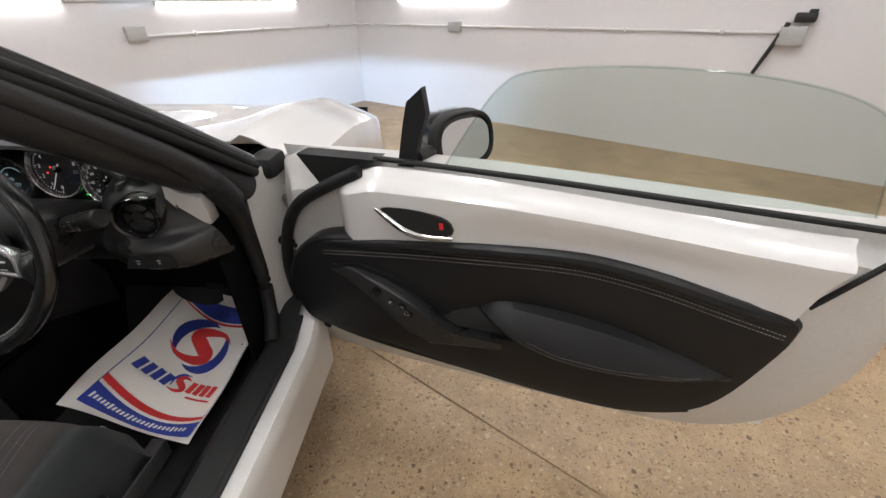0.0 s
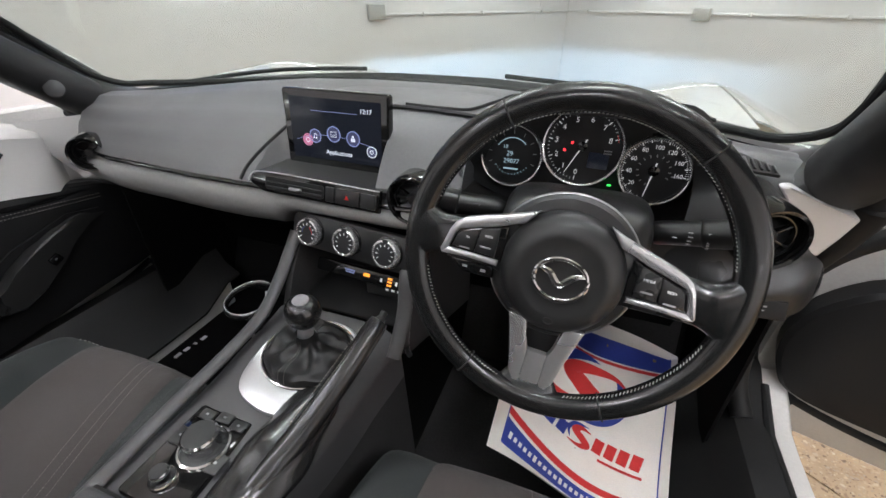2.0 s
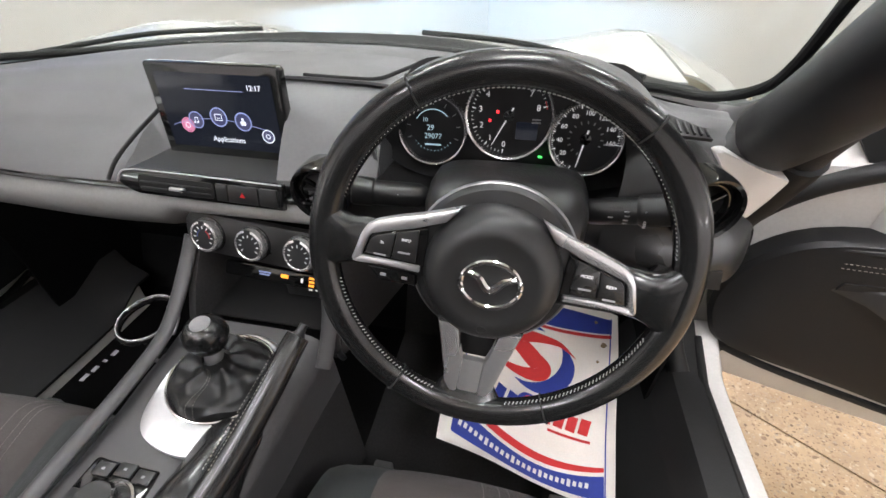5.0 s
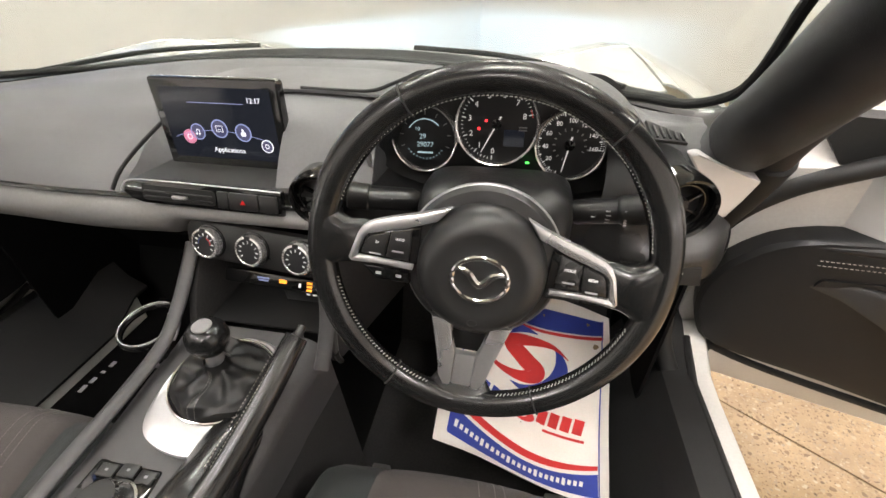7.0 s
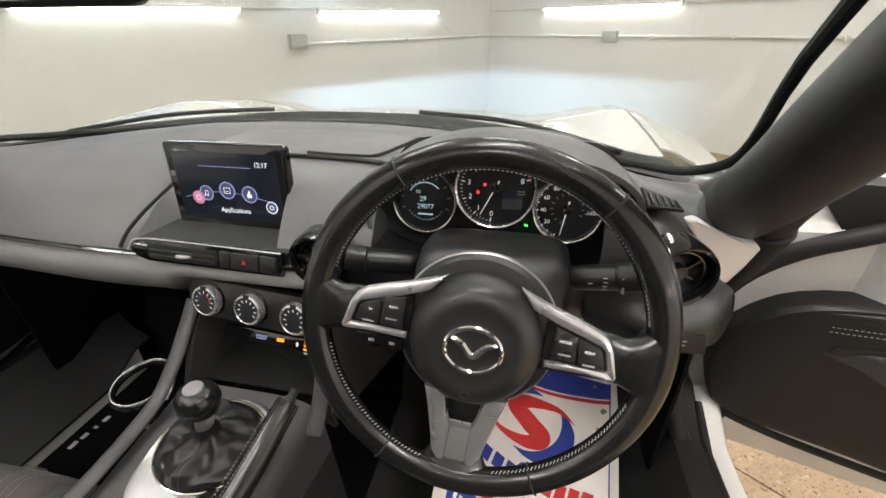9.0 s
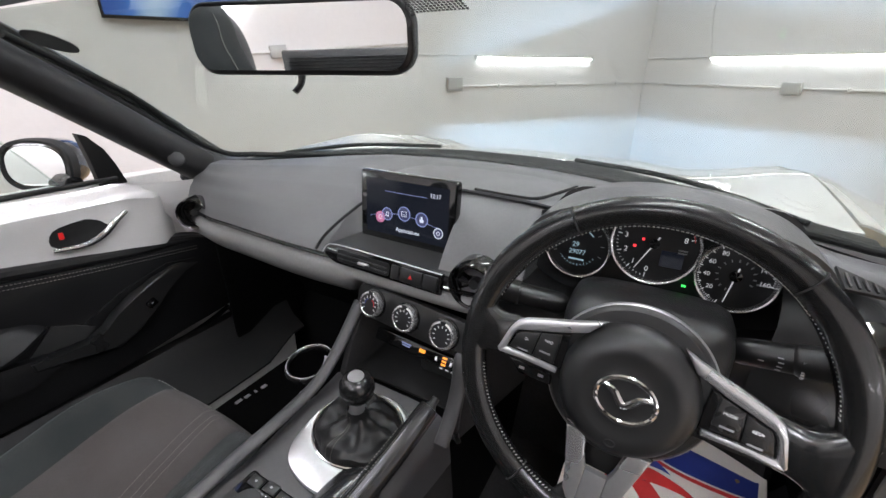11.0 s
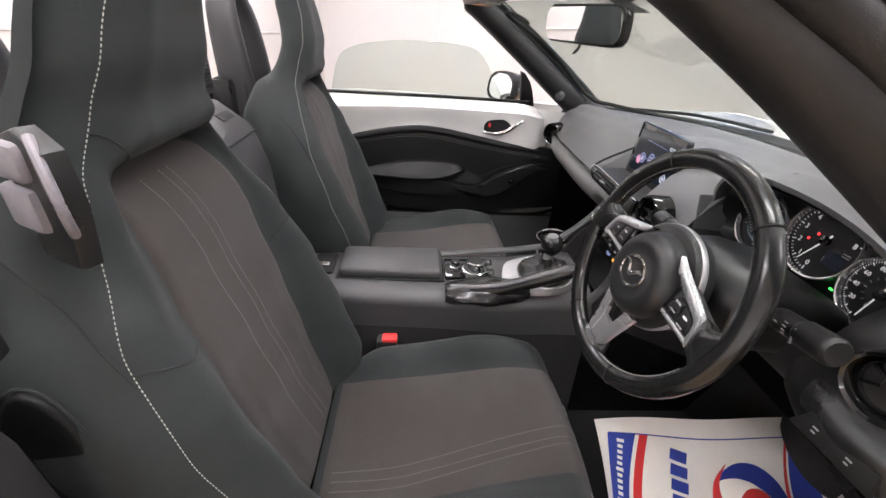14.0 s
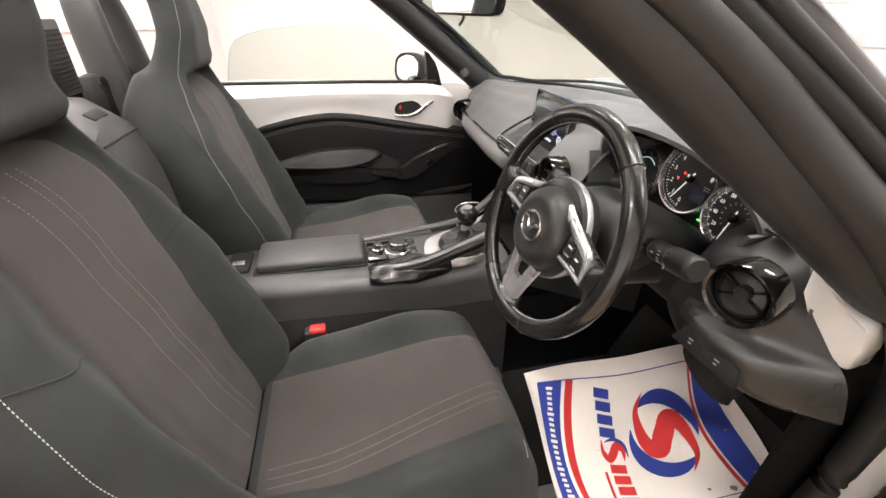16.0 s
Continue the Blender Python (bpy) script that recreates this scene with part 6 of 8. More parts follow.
def seat(cx, dz, side, label, open_side, nod):
    """Bucket seat with a fixed head restraint. side: +1 where the door lies towards +x."""
    o = V(cx, 0, dz)

    def raised(p):
        """The head of the backrest, drawn up and nodding forward by the share given."""
        k = max(0.0, p.z - 0.98)
        return o + p + V(0, nod * 2.1 * k * k, nod * 0.24 * max(0.0, p.z - 1.0))

    def bp(s, z, lift=0.0):
        return raised(back_pt(s, z, lift))
    rings = []
    for k in range(111):
        z = round(0.38 + 0.815 * (1 - (1 - k / 110) ** 1.5), 4)
        e, c, st, w, p, q = cut_at(z)
        y = interp(z, FRONT)
        deep = (0.165 - 0.075 * smoothstep(0.82, 1.02, z)) * (1 - 0.78 * max(0.0, (z - 1.115) / 0.08) ** 2)
        ring = [bp(-1 + 2 * i / 48, z) for i in range(49)]
        ring += [raised(V(x * w, y - d * deep, z)) for x, d in ((0.995, 0.62), (0.95, 0.84), (0.80, 0.97), (0.4, 1.02), (0.0, 1.03), (-0.4, 1.02), (-0.80, 0.97), (-0.95, 0.84), (-0.995, 0.62))]
        rings.append(ring)
    shell = bm_loft(rings)
    if nod == 0:
        head = [v for v in shell.verts if v.co.z > 0.955 + dz]
        for k in range(14):
            bmesh.ops.smooth_vert(shell, verts=head, factor=0.5, use_axis_x=True, use_axis_y=True, use_axis_z=True)
    ob = part("seat", shell, "bolster", car, label, sharp=70)
    # fabric insert of the backrest, arched at its top
    def ins(u, v):
        t = abs(2 * u - 1)
        z = 0.385 + (INS_TOP - 0.016 * t ** 2.5 - 0.385) * v
        edge = min(u, 1 - u, (1 - v) * 1.6) * 2
        return bp((2 * u - 1) * 0.55, z, 0.0015 + 0.005 * smoothstep(0.0, 0.16, edge) - 0.005 * (edge < 0.01))
    part("back_insert", bm_grid(ins, 32, 48), "insert", ob, "brown-grey woven fabric insert")
    for top, low in ((0.046, 0.016), (0.009, -0.029), (-0.008, -0.047)):
        pts = []
        for k in range(61):
            v = k / 60
            z = 0.40 + (INS_TOP - 0.425) * v
            xx = low + (top - low) * v ** 0.75
            e = cut_at(round(z, 4))[0]
            pts.append(bp(xx / e * 0.5, z, 0.0068))
        part("insert_stitching", bm_dashes(pts, 0.0036, 0.0013, 0.00055), "stitchdim", ob, "row of grey stitching")
    # light edge seam along the outer bolster and the head restraint
    for sg in (1, -1):
        pts = [bp(sg * 0.88, 0.40 + 0.755 * k / 90, 0.0008) for k in range(91)]
        part("edge_stitching", bm_dashes(pts, 0.0042, 0.0011, 0.0007), "stitch", ob, "light grey edge stitching")
        part("edge_seam", bm_tube([p + V(-sg * 0.003, 0.0002, 0) for p in pts], 0.0012, 6), "seam", ob, "sewn seam")
        for z0, z1, s0, s1 in ((0.735, 0.775, 0.56, 0.88), (0.765, 0.900, 0.885, 1.0), (0.948, 0.985, 0.56, 0.88)):
            pts = [bp(sg * (s0 + (s1 - s0) * k / 16), z0 + (z1 - z0) * (k / 16) ** 0.8, 0.0003) for k in range(17)]
            part("cross_seam", bm_tube(pts, 0.0012, 6), "seam", ob, "seam across the bolster")
    # smooth black moulding low on the door side with its tag
    side_x = open_side * 0.262
    mm = frame_at((cx + side_x - open_side * 0.010, -0.660, 0.675 + dz), (0, open_side, -0.35), (0, 0.35 * open_side * open_side, 1)) @ pose(0, 0, 0, 0, 0, 14)
    sh = part("side_moulding", bm_plate(ellipse(0.042, 0.120, 36), 0.012, 0.006, mm, 4), "rubber", ob, "black side moulding")
    for k in range(7):
        part("tag_bar", bm_box(-0.010 + 0.003 * k, 0.024 - 0.008 * k, 0.0123, 0.006, 0.0042, 0.0004, 0, m=mm), "trim", sh)
    part("moulding_piping", bm_tube([mm @ V(0.045 * math.cos(a), 0.124 * math.sin(a), 0.006) for a in [2 * math.pi * k / 48 for k in range(48)]], 0.0016, 6, closed=True), "bolster", sh, "fabric piping")

    # cushion
    def cush(s, v, lift=0.0):
        y = -0.475 + 0.490 * v
        t = abs(s)
        z = 0.395 + 0.052 * smoothstep(0.2, 0.85, v) - 0.008 * (1 - v)
        z += 0.044 * smoothstep(0.50, 0.80, t) * (1 - 0.75 * smoothstep(0.55, 1.0, v)) * smoothstep(0.0, 0.2, v)
        z -= 0.070 * smoothstep(0.82, 1.0, t) ** 1.6
        z -= 0.11 * smoothstep(0.84, 1.03, v) ** 1.8
        w = interp(v, ((0.0, 0.215), (0.3, 0.238), (0.7, 0.232), (0.92, 0.215), (1.0, 0.200)))
        yy = y + 0.020 * (1 - t * t) * v
        return o + V(s * w, yy, z + lift)
    rings = []
    for j in range(33):
        v = j / 32
        rings.append([cush(-1 + 2 * i / 32, v) for i in range(33)] + [o + V((1 - 2 * i / 8) * 0.18, -0.475 + 0.48 * v, 0.27) for i in range(9)])
    part("cushion", bm_loft(rings), "bolster", ob, "dark fabric seat cushion", sharp=70)

    def cins(u, v):
        vv = 0.03 + 0.95 * v
        s = (2 * u - 1) * (0.60 - 0.05 * v)
        edge = min(u, 1 - u) * 2
        return cush(s, vv, 0.001 + 0.005 * smoothstep(0.0, 0.16, edge) - 0.004 * (edge < 0.01))
    part("cushion_insert", bm_grid(cins, 28, 40), "insert", ob, "brown-grey woven fabric insert")
    for back, fore in ((0.124, 0.064), (0.106, 0.050), (0.088, 0.026)):
        pts = [cush((back + (fore - back) * k / 50) / 0.232, 0.06 + 0.90 * k / 50, 0.0066) for k in range(51)]
        part("insert_stitching", bm_dashes(pts, 0.0036, 0.0013, 0.00055), "stitchdim", ob, "row of grey stitching")
    pts = [cush(open_side * (0.60 + 0.26 * k / 24), 0.96 - 0.03 * k / 24, 0.001) for k in range(25)]
    part("front_stitching", bm_dashes(pts, 0.0055, 0.0026, 0.0012), "stitch", ob, "light grey stitching")
    # plastic side shield and rail
    part("side_shield", bm_box(cx + open_side * 0.232, -0.34, 0.325 + dz, 0.03, 0.46, 0.12, 0.014, m=Matrix.Identity(4)), "plastic", ob, "black plastic side shield")
    part("seat_rail", bm_box(cx + open_side * 0.16, -0.18, 0.235 + dz, 0.035, 0.52, 0.05, 0.004), "steel", ob, "steel seat rail")
    part("seat_rail", bm_box(cx - open_side * 0.16, -0.18, 0.235 + dz, 0.035, 0.52, 0.05, 0.004), "steel", ob, "steel seat rail")
    return ob


ds = seat(0.345, 0.0, 1, "dark grey fabric driver's bucket seat with light stitching", 1, 1.0)
ps = seat(-0.410, -0.015, -1, "dark grey fabric passenger bucket seat with light stitching", -1, 0.0)

# belt buckle and guide
bk = part("belt_buckle", bm_box(0.112, -0.372, 0.400, 0.034, 0.050, 0.055, 0.008), "plastic", car, "black belt buckle with a red button")
part("release_button", bm_box(0.114, -0.366, 0.427, 0.026, 0.036, 0.012, 0.004, m=Matrix.Identity(4)), "red", bk, "red release button")
gm = frame_at((0.530, -0.610, 0.950), (0.45, 0.9, 0), (0, 0, 1))
bg = part("belt_guide", bm_plate([(-0.035, -0.06), (0.02, -0.06), (0.035, 0.0), (0.03, 0.045), (0.0, 0.06), (-0.03, 0.05)], 0.018, 0.005, gm), "plastic", ds, "black belt guide")
part("guide_loop", bm_tube(smooth_path([gm @ V(0.012, 0.055, 0.012), gm @ V(0.034, 0.03, 0.02), gm @ V(0.038, -0.005, 0.02), gm @ V(0.022, -0.028, 0.012)], 6), 0.004, 10), "guide", ds, "grey belt loop")
part("guide_pad", bm_box(-0.014, 0.034, 0.016, 0.044, 0.032, 0.020, 0.006, m=gm), "guide", ds, "pale grey guide cover")
part("guide_pad", bm_box(-0.020, -0.008, 0.016, 0.046, 0.040, 0.018, 0.006, m=gm), "guide", ds, "pale grey guide cover")
part("seat_belt", bm_grid(lambda u, v: V(0.585 + 0.012 * v + 0.02 * u, -0.66 - 0.045 * u, 0.93 - 0.62 * v), 2, 12, 0.0015), "rubber", car, "black seat belt strap")

# ---- behind the seats ----
def roll_hoop(cx):
    """Padded arch: wide fore and aft at its feet, thinner over the top, with a bright edge line behind."""
    pts = smooth_path([(cx + 0.084, -0.80, 0.62), (cx + 0.082, -0.815, 0.85), (cx + 0.074, -0.83, 1.03), (cx + 0.048, -0.84, 1.112), (cx, -0.845, 1.138), (cx - 0.048, -0.84, 1.112), (cx - 0.074, -0.83, 1.03), (cx - 0.082, -0.815, 0.85), (cx - 0.084, -0.80, 0.62)], 8)
    rings = []
    n = len(pts)
    for i, p in enumerate(pts):
        t = (pts[min(i + 1, n - 1)] - pts[max(i - 1, 0)]).normalized()
        out = V(t.z, 0, -t.x).normalized()
        deep = 0.034 + 0.022 * (1 - math.sin(math.pi * i / (n - 1)))
        rings.append([p + out * (0.022 * math.copysign(abs(math.cos(a)) ** 0.7, math.cos(a))) + V(0, deep * math.copysign(abs(math.sin(a)) ** 0.7, math.sin(a)), 0) for a in [2 * math.pi * k / 20 for k in range(20)]])
    h = part("roll_hoop", bm_loft(rings), "hoop", car, "thick grey-black padded roll hoop", sharp=60)
    part("hoop_edge", bm_tube([p + V(0, 0.045, 0) * 0.6 + (p - V(cx, p.y, 0.85)).normalized() * 0.021 for p in pts[6:-6]], 0.0022, 6), "trim", h, "thin moulded edge")
    return h


roll_hoop(-0.460)
roll_hoop(0.400)
part("hoop_foot", bm_box(-0.460, -0.85, 0.85, 0.26, 0.06, 0.16, 0.02), "plastic", car, "black hoop base panel")
part("hoop_foot", bm_box(0.400, -0.85, 0.85, 0.26, 0.06, 0.16, 0.02), "plastic", car, "black hoop base panel")
sb = part("rear_storage_box", bm_loft([[(-0.03 + w * math.copysign(abs(math.cos(a)) ** 0.6, math.cos(a)), y, 0.30 + (h - 0.30) * (0.5 + 0.5 * math.copysign(abs(math.sin(a)) ** 0.6, math.sin(a)))) for a in [2 * math.pi * k / 28 for k in range(28)]] for y, w, h in ((-0.83, 0.125, 0.93), (-0.75, 0.125, 0.925), (-0.695, 0.122, 0.885), (-0.672, 0.115, 0.82), (-0.655, 0.105, 0.62), (-0.65, 0.10, 0.42))]), "boxlid", car, "dark grey storage box between the seats")
# solid block on the lid, coloured black for the shade inside the slot
part("latch_recess", bm_box(0, 0, 0, 0.056, 0.022, 0.008, 0.003, m=Matrix.Translation((-0.03, -0.716, 0.8965)) @ pose(0, 0, 0, -36, 0, 0)), "rubber", sb, "black block standing for the latch recess")
part("lid_gap", bm_tube([(-0.105, -0.685, 0.854), (-0.03, -0.684, 0.8545), (0.045, -0.685, 0.854)], 0.0022, 6), "rubber", sb)
dv = part("wind_deflector", bm_box(-0.03, -0.845, 0.975, 0.50, 0.012, 0.15, 0.006), "hoodplastic", car, "dark grey slatted wind deflector")
for k in range(14):
    part("slat", bm_box(-0.03, -0.836, 0.915 + 0.0088 * k, 0.46, 0.007, 0.0028, 0.0), "trim", dv)
part("rear_bulkhead", bm_box(-0.03, -0.93, 0.56, 1.46, 0.03, 0.66, 0.01), "carpet", car, "black rear bulkhead")
part("rear_deck", bm_grid(lambda u, v: V(CX + (2 * u - 1) * (0.80 - 0.12 * v), -0.935 - 1.0 * v, 0.895 - 0.02 * v - 0.10 * abs(2 * u - 1) ** 4 - 0.16 * v ** 3), 30, 20, 0.005), "paint", car, "white rear deck")
for sgn in (1, -1):
    part("quarter_panel", bm_grid(lambda u, v: V(CX + sgn * (0.80 + 0.065 * math.sin(math.pi * v * 0.8) - 0.12 * u ** 2), -0.735 - 1.20 * u, 0.80 - 0.55 * v + 0.01 * (1 - v)), 20, 14, 0.005), "paint", car, "white rear quarter panel")
    part("belt_tower", bm_loft([[(CX + sgn * (0.71 + a), -0.80 + b, z) for a, b in ((-0.05, -0.09), (0.09, -0.09), (0.09, 0.05), (-0.05, 0.05))] for z in (0.30, 0.60, 0.80, 0.855)]), "plastic", car, "black trim tower behind the door")
    part("tower_cap", bm_box(CX + sgn * 0.73, -0.80, 0.868, 0.15, 0.20, 0.022, 0.008), "trim", car, "black tower cap")
    part("striker_loop", bm_tube(smooth_path([(CX + sgn * 0.655, -0.78, 0.87), (CX + sgn * 0.655, -0.79, 0.915), (CX + sgn * 0.655, -0.70, 0.918), (CX + sgn * 0.655, -0.70, 0.87)], 6), 0.006, 8), "trim", car, "black strap guide loop")
part("quarter_trim", bm_loft([[(x, y + 0.03 * k, z - 0.03 * abs(k)) for y, z in ((-0.760, 0.890), (-0.690, 0.886), (-0.635, 0.862), (-0.610, 0.80), (-0.604, 0.70), (-0.610, 0.55), (-0.640, 0.40), (-0.760, 0.36))] for x, k in ((0.664, -0.6), (0.658, -0.2), (0.656, 0), (0.690, 0.1), (0.72, -0.3))]), "trim", car, "dark moulded trim beside the seat", sharp=50)
part("rear_panel", bm_grid(lambda u, v: V(CX + (2 * u - 1) * 0.68, -1.93 - 0.03 * math.sin(math.pi * v), 0.72 - 0.48 * v), 16, 8, 0.005), "paint", car, "white tail panel")

# ---- body around the cabin ----
def sill(sgn):
    prof = [(0.595, 0.215), (0.640, 0.245), (0.685, 0.330), (0.710, 0.352), (0.745, 0.352), (0.755, 0.344), (0.768, 0.346), (0.790, 0.350), (0.806, 0.346), (0.815, 0.332), (0.818, 0.300), (0.816, 0.18), (0.74, 0.15), (0.6, 0.16)]
    rings = []
    for j in range(25):
        y = -0.76 + 1.18 * j / 24
        lift = 0.05 * smoothstep(0.30, 0.42, y) + 0.06 * smoothstep(-0.60, -0.76, y)
        rings.append([(CX + sgn * (x - CX), y, z + lift * (z > 0.2)) for x, z in prof])
    s = part("sill", bm_loft(rings), "jamb", car, "white door sill")
    part("sill_trim", bm_loft([[(CX + sgn * (x - CX), -0.74 + 1.20 * j / 24, z + 0.004 + 0.05 * smoothstep(0.30, 0.42, -0.74 + 1.20 * j / 24)) for x, z in ((0.590, 0.214), (0.637, 0.247), (0.682, 0.333), (0.708, 0.358), (0.762, 0.354), (0.757, 0.344), (0.700, 0.346), (0.675, 0.320), (0.632, 0.23), (0.592, 0.205))] for j in range(25)]), "rubber", s, "black plastic sill cover")
    part("sill_seal", bm_tube([(CX + sgn * (0.766 - CX), -0.72 + 1.10 * j / 12, 0.352 + 0.05 * smoothstep(0.30, 0.42, -0.72 + 1.10 * j / 12)) for j in range(13)], 0.008, 10), "rubber", s, "black rubber door seal")
    return s


sill(1)
sill(-1)
for sgn in (1, -1):
    hp = part("hinge_pillar", bm_loft([[(CX + sgn * (x - CX), y, z) for x, y in ((0.690, 0.40), (0.706, 0.378), (0.722, 0.440), (0.740, 0.520), (0.760, 0.585), (0.69, 0.585))] for z in (0.25, 0.40, 0.60, 0.76, 0.80)]), "jamb", car, "white door hinge pillar")
    part("pillar_seal", bm_tube(smooth_path([(CX + sgn * (x - CX), y, z) for x, y, z in ((0.715, 0.295, 0.375), (0.702, 0.345, 0.42), (0.698, 0.366, 0.52), (0.704, 0.345, 0.66), (0.714, 0.308, 0.76), (0.708, 0.268, 0.825))], 6), lambda t: 0.018 + 0.008 * smoothstep(0.45, 0.9, t), 14), "rubber", hp, "black rubber door seal")
    part("jamb_strip", bm_tube(smooth_path([(CX + sgn * (x - CX), y, z) for x, y, z in ((0.716, 0.310, 0.775), (0.706, 0.262, 0.842), (0.690, 0.198, 0.906), (0.660, 0.090, 0.995), (0.630, -0.025, 1.083), (0.590, -0.165, 1.170))], 6), lambda t: 0.026 - 0.010 * t, 16), "trim", hp, "dark grey jamb strip along the pillar")
    # near-black carpet colour holds the footwell's shade
    part("kick_panel", bm_grid(lambda u, v: V(CX + sgn * (0.672 - CX - 0.01 * u), 0.27 + 0.43 * u, 0.15 + 0.66 * v), 6, 6, 0.006), "carpet", hp, "black kick panel")
    for z in (0.48, 0.70):
        h = part("door_hinge", bm_box(CX + sgn * (0.762 - CX), 0.515, z, 0.06, 0.022, 0.055, 0.005), "jamb", hp, "white painted hinge")
        part("hinge_pin", bm_lathe([(0.008, -0.035), (0.008, 0.035)], 12, Matrix.Translation((CX + sgn * (0.785 - CX), 0.505, z))), "steel", hp, "steel hinge pin")
        part("hinge_bolt", bm_lathe([(0.009, 0.0), (0.009, 0.008), (0.006, 0.010)], 6, Matrix.Translation((CX + sgn * (0.745 - CX), 0.498, z)) @ pose(0, 0, 0, 90, 0, 0)), "steel", hp, "bolt head")
    part("cable_boot", bm_tube(smooth_path([(CX + sgn * (0.715 - CX), 0.46, 0.595), (CX + sgn * (0.750 - CX), 0.44, 0.590), (CX + sgn * (0.790 - CX), 0.45, 0.585)], 5), 0.011, 10), "rubber", hp, "black rubber cable boot")
    part("check_strap", bm_box(CX + sgn * (0.755 - CX), 0.460, 0.555, 0.08, 0.018, 0.012, 0.002), "steel", hp, "steel door check strap")
    part("cowl_side", bm_box(CX + sgn * (0.715 - CX), 0.50, 0.79, 0.07, 0.10, 0.06, 0.02), "rubber", hp, "black moulding behind the wing")

# cabin floor: footwell shade is in the near-black colour, a lighter copy lies driver's side
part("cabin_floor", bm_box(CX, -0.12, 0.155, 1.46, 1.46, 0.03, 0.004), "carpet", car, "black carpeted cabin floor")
part("driver_carpet_lit", bm_grid(lambda u, v: V(0.115 + 0.53 * u, -0.15 + 0.62 * v, 0.1745 + 0.004 * math.sin(9 * u) * math.sin(7 * v)), 14, 14, 0.004), "sidecarpet", car, "lighter carpet laid over the driver's footwell, its light put into colour")
part("driver_toe_lit", bm_grid(lambda u, v: V(0.115 + 0.53 * u, 0.466 + 0.16 * v, 0.178 + 0.34 * v), 8, 6, 0.006), "sidecarpet", car, "lighter carpet up to the pedals, its light put into colour")
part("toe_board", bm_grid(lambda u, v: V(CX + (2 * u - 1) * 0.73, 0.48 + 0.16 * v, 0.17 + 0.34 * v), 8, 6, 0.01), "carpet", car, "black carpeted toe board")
part("firewall", bm_box(CX, 0.66, 0.60, 1.40, 0.02, 0.38, 0.0), "carpet", car)
for px, pz, w, h in ((0.43, 0.36, 0.05, 0.09), (0.33, 0.38, 0.065, 0.05), (0.24, 0.38, 0.06, 0.05)):
    pd = part("pedal", bm_box(0, 0, 0, w, h, 0.012, 0.004, m=Matrix.Translation((px, 0.545, pz + 0.04)) @ pose(0, 0, 0, 62, 0, 0)), "rubber", car, "black rubber pedal")
    part("pedal_arm", bm_tube([(px, 0.555, pz + 0.04), (px, 0.62, pz + 0.18)], 0.008, 8), "steel", pd)

# passenger floor mat with a woven badge in the corner, its shade put into the pile colour
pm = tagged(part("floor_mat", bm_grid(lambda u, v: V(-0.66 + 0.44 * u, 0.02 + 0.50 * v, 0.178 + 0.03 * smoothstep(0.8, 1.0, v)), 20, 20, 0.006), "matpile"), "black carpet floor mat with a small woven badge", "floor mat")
for k, w in enumerate((0.024, 0.020, 0.008, 0.020)):
    part("badge_bar", bm_box(-0.618 + 0.004 * k, 0.165 + 0.026 * k, 0.187, 0.011, w * 0.85, 0.002, 0.0006), "greyplastic", pm, "silver-grey woven bar")

